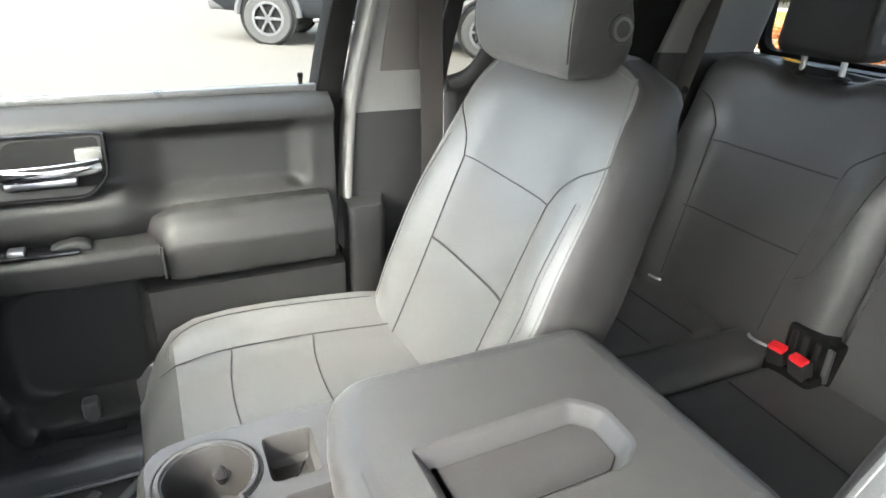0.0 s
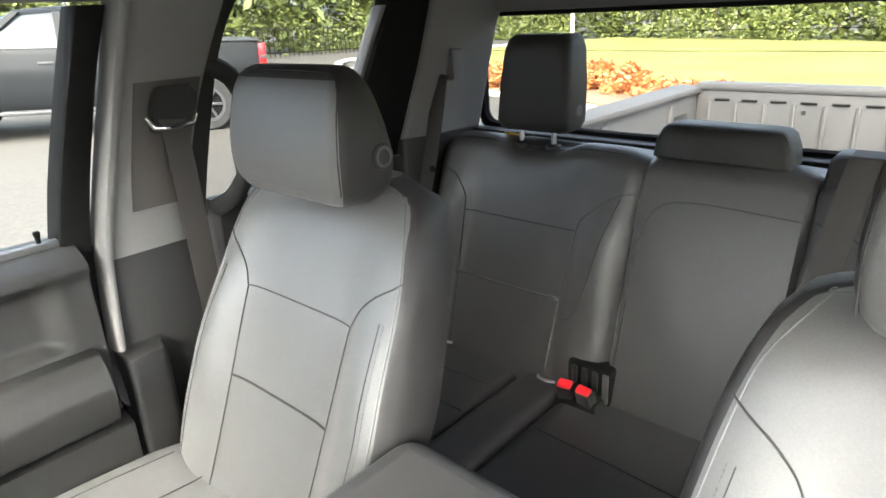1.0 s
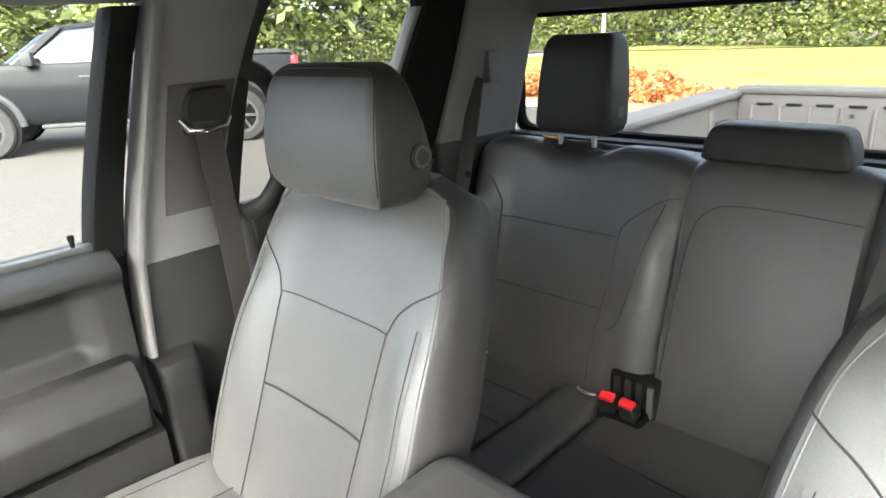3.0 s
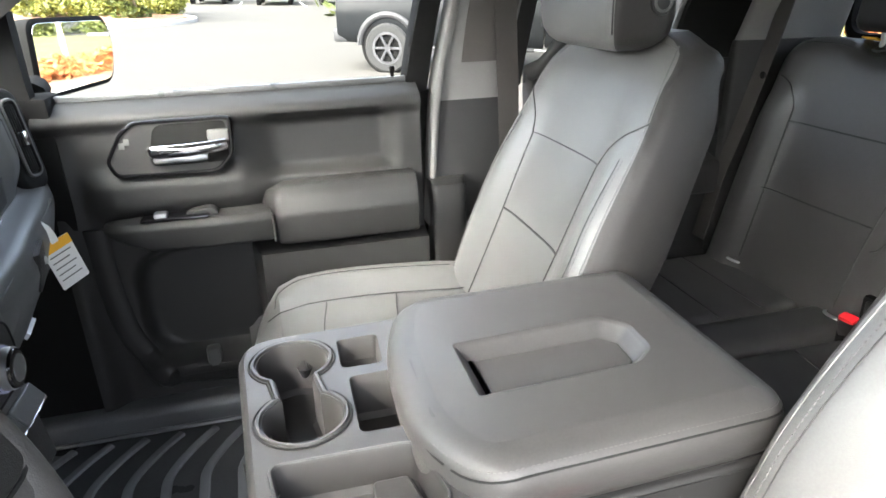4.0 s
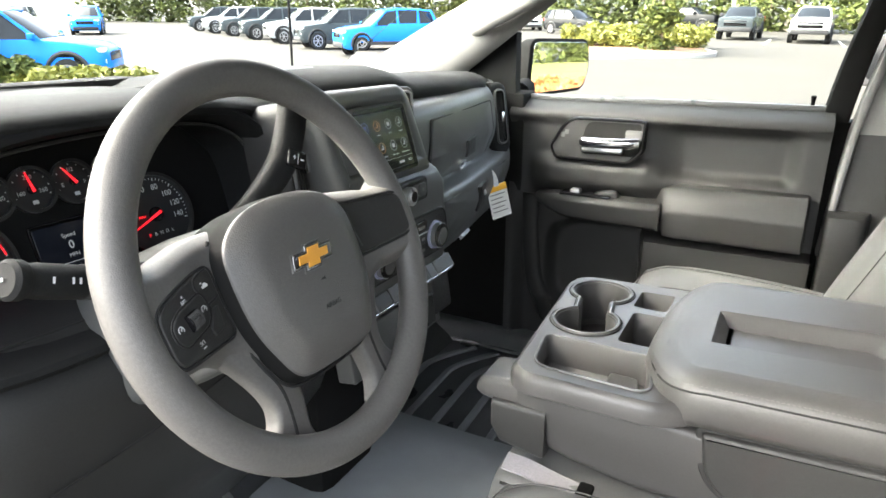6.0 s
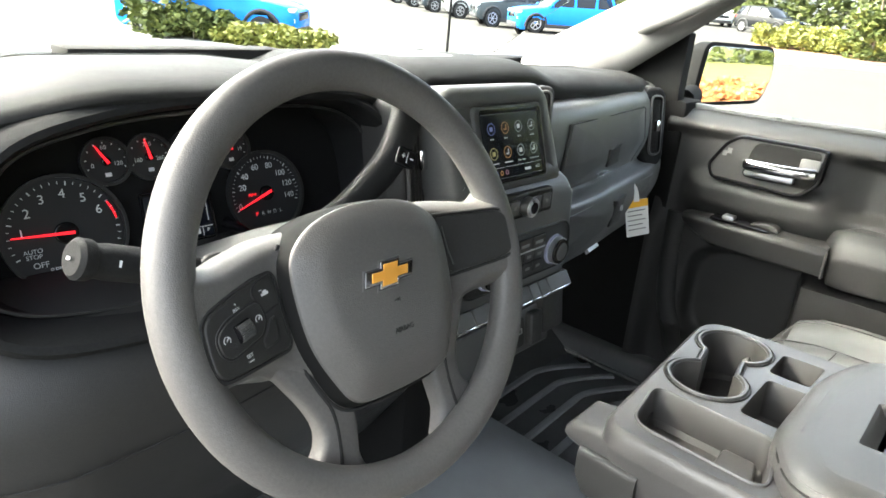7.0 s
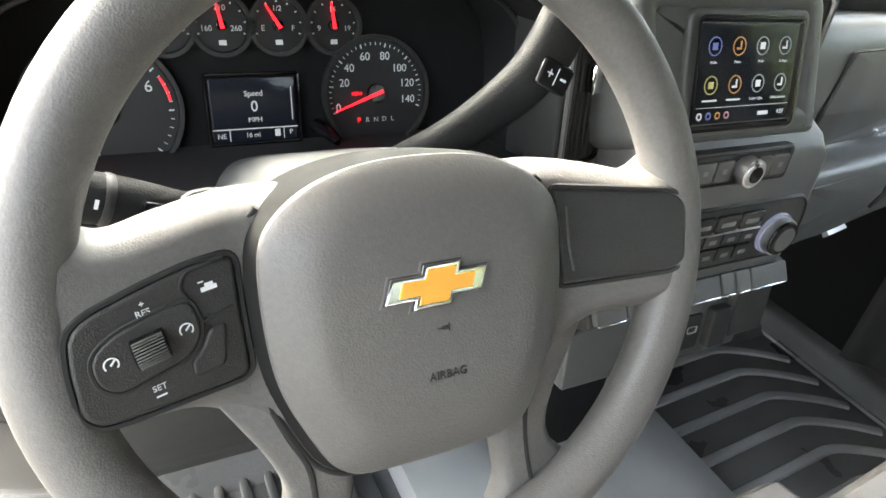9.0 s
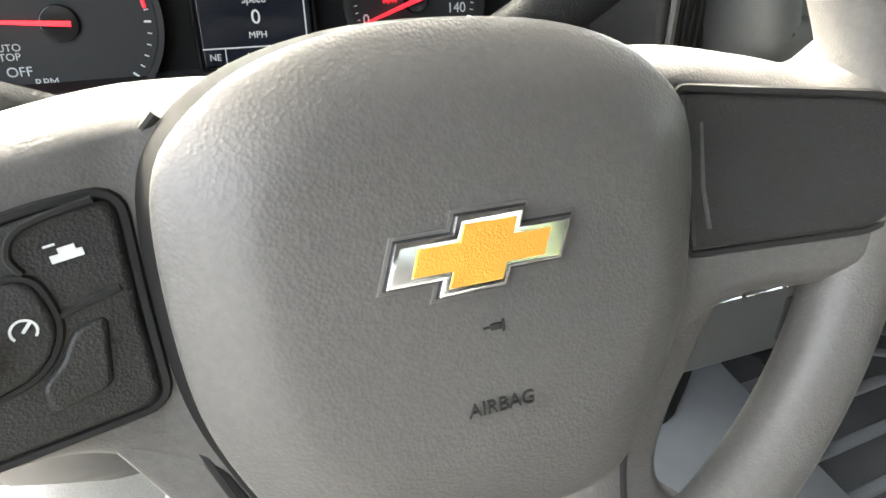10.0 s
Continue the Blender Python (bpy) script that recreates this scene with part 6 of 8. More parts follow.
def gauge(name, y, z, r, a0, a1, ticks, value, words, size, parent, hub=0.010, red=None):
    """Angles in degrees, clockwise from the left; value: where the needle points."""
    x0, y0 = cl_xy(y, z)
    m = cmx @ pose(x0, y0, 0.0)
    g = part(name, disc(m @ pose(0, 0, 0.002), r, 0.004, 48, 0.0008), DIAL, parent, "round dial with white markings")
    part("dial_rim", ring_plate(m @ pose(0, 0, 0.0), r, r + 0.0035, 0.007, 56), PLASTIC, g)
    marks = bmesh.new()
    for k in range(ticks + 1):
        a = radians(180 - (a0 + (a1 - a0) * k / ticks))
        big = k % 5 == 0 if ticks > 12 else True
        ln = (0.075 if big else 0.05) * r
        tick = moved(box((-ln / 2, -0.0006 if big else -0.0003, 0), (ln / 2, 0.0006 if big else 0.0003, 0.0003), 0), m @ pose(math.cos(a) * (r * 0.93 - ln / 2), math.sin(a) * (r * 0.93 - ln / 2), 0.0022, 0, 0, math.degrees(a)))
        marks = joined(marks, tick)
    part("tick_scale", marks, WHITE_MARK, g, smooth=False)
    for word, ang, rad in words:
        a = radians(180 - ang)
        writing("dial_number", word, size, m @ pose(math.cos(a) * r * rad, math.sin(a) * r * rad, 0.0023), WHITE_MARK, g, depth=0.0001)
    if red:
        pts = [(math.cos(radians(180 - a)) * r * 0.90, math.sin(radians(180 - a)) * r * 0.90) for a in [red[0] + (red[1] - red[0]) * k / 8 for k in range(9)]]
        part("red_zone", sweep([m @ Vector((*p, 0.0024)) for p in pts], r * 0.018, 6, flat=0.2, up=(1, 0, 0.3)), NEEDLE, g)
    a = radians(180 - value)
    nm = m @ pose(0, 0, 0.006, 0, 0, math.degrees(a))
    nd = part("needle", moved(loft([[(-r * 0.12, -0.0016, 0), (-r * 0.12, 0.0016, 0), (-r * 0.12, 0.0016, 0.001), (-r * 0.12, -0.0016, 0.001)], [(r * 0.88, -0.0006, 0), (r * 0.88, 0.0006, 0), (r * 0.88, 0.0006, 0.001), (r * 0.88, -0.0006, 0.001)]]), nm), NEEDLE, g, "lit red needle")
    part("needle_hub", disc(m @ pose(0, 0, 0.0055), hub, 0.004, 24, 0.001), GLOSS_BLACK, g)
    return g


t = gauge("tachometer", -0.566, 1.572, 0.0545, -22, 222, 30, 4, [(str(k), [-1, 8, 38, 66, 95, 124, 152][k], 0.70) for k in range(1, 7)], 0.0125, cl, 0.011, (150, 172))
tx, ty = cl_xy(-0.566, 1.570)
for word, dx, dy, s in (("AUTO", -0.0317, -0.0106, 0.006), ("STOP", -0.0317, -0.0158, 0.006), ("OFF", -0.0273, -0.0246, 0.008), ("RPM", -0.0141, -0.0317, 0.007), ("x1000", -0.0123, -0.0378, 0.006)):
    writing("dial_word", word, s, cmx @ pose(tx + dx, ty + dy, 0.0024), WHITE_MARK, t, depth=0.0001)
s = gauge("speedometer", -0.340, 1.577, 0.0485, -22, 197, 35, -20, [("0", -18, 0.80), ("20", 18, 0.66), ("40", 42, 0.70), ("60", 73, 0.70), ("80", 106, 0.70), ("100", 137, 0.66), ("120", 165, 0.66), ("140", 192, 0.66)], 0.0098, cl, 0.009)
sx, sy = cl_xy(-0.340, 1.576)
writing("dial_word", "MPH", 0.005, cmx @ pose(sx - 0.019, sy + 0.001, 0.0024), NEEDLE, s, depth=0.0001)
for k, ch in enumerate("PRNDL"):
    writing("gear_letter", ch, 0.0062, cmx @ pose(cl_xy(-0.359 + 0.0082 * k, 1.5545)[0], cl_xy(0, 1.5545)[1], 0.0062), NEEDLE if k == 0 else WHITE_MARK, s, depth=0.0001)
for y, words, val in ((-0.516, [("0", -14, 0.64), ("60", 90, 0.66), ("120", 194, 0.56)], 60), (-0.472, [("160", -12, 0.56), ("210", 90, 0.62), ("260", 192, 0.56)], 80), (-0.426, [("E", -10, 0.6), ("1/2", 90, 0.62), ("F", 190, 0.6)], 58), (-0.378, [("9", -10, 0.6), ("14", 90, 0.62), ("19", 190, 0.6)], 84)):
    gm = gauge("small_gauge", y, 1.634, 0.0215, -20, 200, 8, val, words, 0.0062, cl, 0.0045)
    gx, gy = cl_xy(y, 1.634)
    part("gauge_symbol", moved(box((gx - 0.003, gy - 0.0155, 0.0024), (gx + 0.003, gy - 0.0115, 0.0027), 0), cmx), WHITE_MARK, gm)
dx, dy = cl_xy(-0.4515, 1.568)
dm = cmx @ pose(dx, dy, 0.0)
info = part("information_display", slab(rect(-0.036, -0.027, 0.036, 0.027, 0.002), dm @ pose(0, 0, 0.002), 0.004, 0.0006), SCREEN, cl, "small dark information screen")
part("info_frame", sweep([dm @ Vector((p.x, p.y, 0.002)) for p in rect(-0.039, -0.030, 0.039, 0.030, 0.003)], 0.0014, 6, closed=True, up=(1, 0, 0.2)), GLOSS_BLACK, info)
for word, x, y, s in (("Speed", 0.0, 0.0135, 0.0065), ("0", 0.0, 0.0025, 0.0125), ("MPH", 0.0, -0.0085, 0.0060), ("NE", -0.029, -0.0215, 0.0058), ("16 mi", -0.003, -0.0215, 0.0055), ("P", 0.030, -0.0205, 0.0056)):
    writing("info_text", word, s, dm @ pose(x, y, 0.0023), TEXT_W, info, depth=0.0001)
part("info_rule", moved(joined(box((-0.036, -0.0163, 0.002), (0.036, -0.0155, 0.0023), 0), box((-0.0225, -0.026, 0.002), (-0.0219, -0.0163, 0.0023), 0), box((0.0235, -0.026, 0.002), (0.0241, -0.0163, 0.0023), 0), box((0.0318, -0.010, 0.002), (0.0326, 0.018, 0.0023), 0)), dm), TEXT_W, info)
part("pump_symbol", moved(box((0.016, -0.0235, 0.002), (0.0205, -0.0175, 0.0023), 0), dm), TEXT_W, info)
part("trip_stem", sweep([cmx @ Vector((*cl_xy(-0.398, 1.552), 0.0)), cmx @ Vector((*cl_xy(-0.391, 1.545), 0.018)), cmx @ Vector((*cl_xy(-0.388, 1.540), 0.030))], [0.007, 0.005, 0.003], 10), GLOSS_BLACK, cl, "short black trip stem")

# ---------------------------------------------------------------- steering wheel
WT = radians(23)
wm = plane_frame((-0.0635, -0.43, 1.597), (0, 1, 0), (-math.sin(WT), 0, math.cos(WT)))
W_R, W_r = 0.1690, 0.0165
wheel = thing("steering_wheel", wm.translation, "black four-spoke steering wheel with gold emblem on hub", "steering wheel")
WHEEL_SKIN = material("wheel_urethane", (0.084, 0.0805, 0.078), 0.50, vary=0.07, grain=0.08, bump=0.22, bump_size=950, voronoi=True)
COVER_SKIN = material("airbag_cover_grain", (0.080, 0.077, 0.075), 0.40, vary=0.06, grain=0.06, bump=0.26, bump_size=820, voronoi=True)


def W(u, v, w=0.0):
    return wm @ Vector((u, v, w))


ring = [W(W_R * math.cos(2 * math.pi * k / 96), W_R * math.sin(2 * math.pi * k / 96)) for k in range(96)]
axis = wm.to_3x3() @ Vector((0, 0, 1))
part("rim", sweep(ring, W_r, 24, closed=True, flat=0.98, up=axis), WHEEL_SKIN, wheel, "grained black rim")

half = [(0.0, 0.048), (0.04, 0.049), (0.075, 0.050), (0.095, 0.0485), (0.1215, 0.0430), (0.143, 0.0385), (0.160, 0.048), (0.172, 0.040), (0.176, 0.0), (0.170, -0.043), (0.152, -0.047), (0.120, -0.048), (0.104, -0.054), (0.090, -0.066), (0.070, -0.080), (0.040, -0.088), (0.0, -0.090)]
outline = half + [(-x, y) for x, y in half[-2:0:-1]]
outline = [Vector((p.x, p.y)) for p in smooth_path([(x, y, 0) for x, y in outline], 4, closed=True)]
loops = [[W(p.x, p.y, -0.034) for p in outline]]
for d, w in ((0.0, -0.024), (0.0010, -0.0195), (0.0030, -0.0150), (0.0060, -0.0110), (0.0095, -0.0075), (0.0125, -0.0055), (0.0150, -0.0050)):
    loops.append([W(p.x, p.y, w) for p in shrink(outline, d)])
for f in (0.8, 0.6, 0.4, 0.2, 0.0):
    loops.append([W(p.x, p.y * f, -0.0050) for p in shrink(outline, 0.0150)])
part("spoke_frame", loft(loops, caps=False), WHEEL_SKIN, wheel, "dark grey spoke frame")
# two lower spokes, rounded bands that flare into the rim
for sd in (1, -1):
    edge_a = smooth_path([(0.108, -0.046, 0), (0.097, -0.064, 0), (0.085, -0.085, 0), (0.0785, -0.104, 0), (0.0815, -0.119, 0), (0.092, -0.131, 0), (0.104, -0.142, 0)], 4)
    edge_b = smooth_path([(0.060, -0.050, 0), (0.054, -0.070, 0), (0.047, -0.088, 0), (0.0435, -0.105, 0), (0.0455, -0.124, 0), (0.0465, -0.140, 0), (0.038, -0.160, 0)], 4)
    loops = []
    for k, (a, b) in enumerate(zip(edge_a, edge_b)):
        low = 0.004 * max(0, k / len(edge_a) - 0.5)
        ring_k = []
        for f, w in ((0.0, -0.024), (0.0, -0.015), (0.02, -0.0110), (0.07, -0.0080), (0.16, -0.0066), (0.84, -0.0066), (0.93, -0.0080), (0.98, -0.0110), (1.0, -0.015), (1.0, -0.024)):
            p = Vector(a).lerp(Vector(b), f)
            ring_k.append(W(sd * p.x, p.y, w - low))
        loops.append(ring_k if sd > 0 else ring_k[::-1])
    part("lower_spoke", loft(loops), WHEEL_SKIN, wheel, "dark grey lower spoke")
# hub cushion: a narrow flank blackened for shade, a raked border, low flat dome
U0 = -0.0025
outer = [(0.0, 0.0610), (0.030, 0.0590), (0.056, 0.0520), (0.0745, 0.0400), (0.0835, 0.026), (0.0858, 0.004), (0.0845, -0.026), (0.0800, -0.048), (0.0700, -0.072), (0.060, -0.090), (0.046, -0.099), (0.022, -0.1015), (0.0, -0.102)]
crease = [(0.0, 0.0590), (0.029, 0.0570), (0.053, 0.0500), (0.0700, 0.0380), (0.0780, 0.025), (0.0800, 0.004), (0.0785, -0.026), (0.0740, -0.047), (0.0640, -0.070), (0.0545, -0.0865), (0.0425, -0.0940), (0.021, -0.0960), (0.0, -0.0965)]
field = [(0.0, 0.0300), (0.024, 0.0295), (0.042, 0.0280), (0.0510, 0.0235), (0.0550, 0.016), (0.0560, 0.003), (0.0550, -0.021), (0.0520, -0.038), (0.0450, -0.052), (0.0375, -0.0600), (0.0290, -0.0635), (0.016, -0.0648), (0.0, -0.0650)]


def both_sides(half_pts):
    pts = half_pts + [(-x, y) for x, y in half_pts[-2:0:-1]]
    return [Vector((p.x + U0, p.y)) for p in smooth_path([(x, y, 0) for x, y in pts], 4, closed=True)]


outer, crease, field = both_sides(outer), both_sides(crease), both_sides(field)
mid_pt = Vector((U0, -0.015))
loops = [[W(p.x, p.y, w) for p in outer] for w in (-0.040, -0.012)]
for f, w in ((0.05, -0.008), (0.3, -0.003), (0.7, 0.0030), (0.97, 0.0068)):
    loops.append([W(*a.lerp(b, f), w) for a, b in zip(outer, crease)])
part("cover_flank", loft(loops, caps=False), MATT_BLACK, wheel, "raked airbag cover flank, blackened to stand for its shade")
loops = [[W(*a.lerp(b, 0.90), 0.0060) for a, b in zip(outer, crease)], [W(*a.lerp(b, 0.96), 0.0074) for a, b in zip(outer, crease)]]
for f, w in ((0.0, 0.0082), (0.04, 0.0092), (0.12, 0.0107), (0.3, 0.0134), (0.5, 0.0161), (0.7, 0.0184), (0.83, 0.0196), (0.92, 0.0202), (1.0, 0.0206)):
    loops.append([W(*a.lerp(b, f), w) for a, b in zip(crease, field)])
for f, w in ((0.85, 0.0210), (0.6, 0.0211), (0.3, 0.0211), (0.08, 0.0211)):
    loops.append([W(*mid_pt.lerp(p, f), w) for p in field])
cover = part("airbag_cover", loft(loops), COVER_SKIN, wheel, "grained black airbag cover")
rim_line = shrink(outer, -0.0012)
low = max(range(len(rim_line)), key=lambda k: rim_line[k].y)
rim_line = [p for p in rim_line[low:] + rim_line[:low] if p.y < 0.044]
part("cover_gap", sweep([W(p.x, p.y, -0.007) for p in rim_line], 0.0016, 8, up=axis), SEAM, wheel)
# grooves that run from the cushion down the lower spokes
for sd in (1, -1):
    rail = smooth_path([(0.0820 * sd + U0, -0.048, 0), (0.0730 * sd + U0, -0.072, 0), (0.0640 * sd + U0, -0.094, 0), (0.0640 * sd + U0, -0.122, 0), (0.0700 * sd + U0, -0.156, 0)], 5)
    part("spoke_groove", sweep([W(p.x, p.y, -0.0066 - 0.0020 * max(0, -p.y - 0.10) / 0.06) for p in rail], 0.0016, 6, up=axis), SEAM, wheel)
# right spoke: blank dark panel
blank = rounded([(0.0830, 0.0330), (0.157, 0.0245), (0.1645, 0.0170), (0.1640, -0.0165), (0.1560, -0.0212), (0.0885, -0.0230)], [0.002, 0.007, 0.008, 0.008, 0.006, 0.002], 5)
part("blank_panel", slab(blank, wm @ pose(0, 0, -0.0035), 0.008, 0.002), PLASTIC, wheel, "blank dark spoke panel")
part("panel_gap", sweep([W(p.x, p.y, -0.0055) for p in shrink(blank, -0.0015)], 0.0018, 6, closed=True, up=axis), SEAM, wheel)
part("panel_highlight", sweep([W(0.0905, 0.0225, -0.0033), W(0.0918, 0.0, -0.0033), W(0.0945, -0.015, -0.0033)], 0.0008, 6, up=axis), PLASTIC_GREY, wheel)
# left spoke: cruise buttons
pod = rounded([(-0.0905, 0.0228), (-0.110, 0.0205), (-0.128, 0.0155), (-0.150, 0.0080), (-0.1570, 0.0020), (-0.1580, -0.012), (-0.1565, -0.0315), (-0.151, -0.0375), (-0.140, -0.0380), (-0.0885, -0.0345), (-0.0900, -0.005)], 0.006, 5)
buttons = part("button_pod", slab(pod, wm @ pose(0, 0, -0.003), 0.008, 0.002), PLASTIC, wheel, "cruise control button pod")
part("pod_gap", sweep([W(p.x, p.y, -0.0052) for p in shrink(pod, -0.0014)], 0.0016, 6, closed=True, up=axis), SEAM, wheel)
pm = wm @ pose(-0.0010, -0.0045, 0.0)


def P(u, v, w):
    return W(u - 0.0010, v - 0.0045, w)


inner = rounded([(-0.110, 0.012), (-0.140, 0.004), (-0.150, -0.004), (-0.148, -0.016), (-0.141, -0.021), (-0.112, -0.013), (-0.106, -0.003)], 0.006, 5)
part("inner_button", slab(inner, pm @ pose(0, 0, -0.0012), 0.004, 0.0012), PLASTIC, buttons)
part("inner_gap", sweep([P(p.x, p.y, -0.0028) for p in shrink(inner, -0.0008)], 0.0011, 6, closed=True, up=axis), SEAM, buttons)
part("split_line", sweep([P(-0.1065, 0.000, -0.0028), P(-0.092, 0.004, -0.0028)], 0.001, 6, up=axis), SEAM, buttons)
part("distance_gap", sweep([P(p.x, p.y, -0.0028) for p in smooth_path([(-0.094, 0.027, 0), (-0.109, 0.023, 0), (-0.113, 0.017, 0), (-0.111, 0.012, 0)], 5)], 0.001, 6, up=axis), SEAM, buttons)
part("lower_key", slab(rounded([(-0.096, -0.002), (-0.104, -0.004), (-0.108, -0.012), (-0.113, -0.016), (-0.112, -0.024), (-0.098, -0.021)], 0.003, 4), pm @ pose(0, 0, -0.0015), 0.004, 0.0015), PLASTIC, buttons)
rl = part("thumb_roller", moved(sweep([(-0.0068, 0, 0), (-0.0064, 0, 0), (0.0064, 0, 0), (0.0068, 0, 0)], [0.0058, 0.0066, 0.0066, 0.0058], 28), pm @ pose(-0.1275, -0.005, -0.0012, 0, 0, 12)), GLOSS_BLACK, buttons, "ribbed thumb roller")
for k in range(-5, 6):
    part("roller_rib", moved(box((-0.0060, -0.0003, 0), (0.0060, 0.0003, 0.0008), 0.0002, 1), pm @ pose(-0.1275, -0.005, -0.0012, 0, 0, 12) @ pose(0, 0, 0, k * 11, 0, 0) @ pose(0, 0, 0.0064)), PLASTIC_GREY, rl)
tilt = 8
writing("button_word", "RES", 0.0038, pm @ pose(-0.1285, 0.0098, -0.0027, 0, 0, tilt), WHITE_MARK, buttons, depth=0.0001)
writing("button_word", "+", 0.0042, pm @ pose(-0.1285, 0.0135, -0.0027, 0, 0, tilt), WHITE_MARK, buttons, depth=0.0001)
writing("button_word", "SET", 0.0038, pm @ pose(-0.1265, -0.0232, -0.0027, 0, 0, tilt), WHITE_MARK, buttons, depth=0.0001)
part("set_bar", moved(box((-0.0022, -0.0004, 0), (0.0022, 0.0004, 0.0002), 0), pm @ pose(-0.1262, -0.0268, -0.0027, 0, 0, tilt)), WHITE_MARK, buttons)
for x, y in ((-0.1425, -0.0075), (-0.113, -0.001)):
    sy = part("cruise_symbol", moved(loft([[(r * math.cos(a), r * math.sin(a), z) for a in [radians(-40 + 260 * k / 14) for k in range(15)]] for r, z in ((0.0024, 0), (0.0024, 0.0002), (0.0030, 0.0002), (0.0030, 0))], caps=False, closed=False), pm @ pose(x, y, -0.0010)), WHITE_MARK, buttons)
    part("symbol_hand", moved(box((-0.0004, -0.0005, 0), (0.0004, 0.0024, 0.0002), 0), pm @ pose(x, y, -0.0010, 0, 0, -40)), WHITE_MARK, buttons)
part("distance_symbol", moved(joined(box((-0.0035, -0.0010, 0), (0.0035, 0.0010, 0.0002), 0), box((-0.0015, 0.0010, 0), (0.0022, 0.0024, 0.0002), 0), box((-0.004, 0.0032, 0), (-0.0015, 0.0038, 0.0002), 0)), pm @ pose(-0.1015, 0.0145, -0.0027, 0, 0, tilt)), WHITE_MARK, buttons)

# emblem: a gold cross with slanted ends in a chrome frame
def emblem(a, d):
    """Half-width a; d grows the outline."""
    h1, h2, t = 0.0040, 0.0086, 0.0080
    sl = 0.32
    pts = [(-a, -h1), (-t, -h1), (-t, -h2), (t, -h2), (t, -h1), (a, -h1), (a, h1), (t, h1), (t, h2), (-t, h2), (-t, h1), (-a, h1)]
    res = []
    for x, y in pts:
        gx = d * (1 if x > 0 else -1)
        gy = d * (1 if y > 0 else -1)
        res.append(Vector((x + gx + sl * (y + gy), y + gy)))
    return res


em = wm @ pose(U0 - 0.0010, -0.0012, 0.0209)
part("emblem_recess", slab(emblem(0.0235, 0.0036), em @ pose(0, 0, 0.0007), 0.003, 0.0006, 2), COVER_SKIN, cover)
part("emblem_shadow_gap", slab(emblem(0.0235, 0.0024), em @ pose(0, 0, 0.0009), 0.003, 0.0001, 1), SEAM, cover)
bd = part("emblem_frame", slab(emblem(0.0235, 0.0020), em @ pose(0, 0, 0.0026), 0.004, 0.0016, 2), CHROME, cover, "chrome emblem frame")
part("emblem_field", slab(emblem(0.0195, -0.0003), em @ pose(0, 0, 0.0030), 0.003, 0.0003, 1), GOLD, cover, "gold emblem field")
part("horn_symbol", moved(joined(box((-0.0016, -0.0010, 0), (0.0018, 0.0010, 0.0003), 0.0001), box((0.0018, -0.0018, 0), (0.0027, 0.0018, 0.0003), 0.0001), box((-0.0038, -0.0003, 0), (-0.0016, 0.0003, 0.0003), 0)), wm @ pose(U0 + 0.0020, -0.0235, 0.0213)), SEAM, cover)
writing("airbag_word", "AIRBAG", 0.0060, wm @ pose(U0 + 0.0025, -0.0475, 0.0214), SEAM, cover, depth=0.0003)

# the side spokes rise towards the rim
def spoke_lift(u, v):
    return 0.0195 * lerp(abs(u), [(0.088, 0.0), (0.165, 1.0)]) * (1 - ease(abs(v), [(0.052, 0.0), (0.085, 1.0)]))


wheel_turn = wm.to_3x3()
wheel_back = wheel_turn.inverted()
for ob in wheel.children_recursive:
    if ob.name.split(".")[0] in ("rim", "airbag_cover", "cover_flank", "lower_spoke", "spoke_groove"):
        continue
    for vert in ob.data.vertices:
        q = wheel_back @ vert.co
        vert.co = wheel_turn @ (q + Vector((0, 0, spoke_lift(q.x, q.y))))

# column shroud, stalks
col = thing("steering_column", W(0, 0, -0.1), "dark grey steering column shroud with two stalks", "steering column")
loops = []
for w, hw, top, bot in ((-0.030, 0.052, 0.040, -0.055), (-0.055, 0.070, 0.052, -0.070), (-0.12, 0.078, 0.058, -0.080), (-0.22, 0.080, 0.055, -0.090), (-0.30, 0.078, 0.050, -0.10)):
    loops.append([W(p.x, p.y, w) for p in rounded([(-hw, bot), (hw, bot), (hw, 0.01), (hw * 0.7, top), (-hw * 0.7, top), (-hw, 0.01)], 0.03, 5)])
part("shroud", loft(loops), PLASTIC_GREY, col, "dark grey shroud")
part("ignition_ring", sweep([W(0.07 * math.cos(a) * 0.32 - 0.090, 0.022 * math.sin(a) + 0.020, -0.085) for a in [2 * math.pi * k / 24 for k in range(24)]], 0.004, 8, closed=True, up=axis), PLASTIC, col)
# wiper and turn stalk
p0, p1 = Vector((-0.165, -0.505, 1.580)), Vector((-0.1530, -0.618, 1.6252))
st = part("turn_stalk", sweep([p0.lerp(p1, t) for t in (0, 0.2, 0.42, 0.5, 0.9, 0.93, 1.0)], [0.010, 0.011, 0.013, 0.0135, 0.0135, 0.0128, 0.0125], 18), PLASTIC_SOFT, col, "black turn signal and wiper stalk")
part("stalk_end", sweep([p0.lerp(p1, t) for t in (0.985, 1.0, 1.06, 1.085)], [0.0142, 0.0150, 0.0150, 0.012], 20), PLASTIC_SOFT, st, "black rotating end")
part("stalk_ring", sweep([p0.lerp(p1, t) for t in (0.55, 0.56, 0.58, 0.59)], [0.0138, 0.0142, 0.0142, 0.0138], 18), PLASTIC, st)
d = (p1 - p0).normalized()
out = Vector((1, 0, 0.25)) - d * Vector((1, 0, 0.25)).dot(d)
out.normalize()
up2 = out.cross(d)
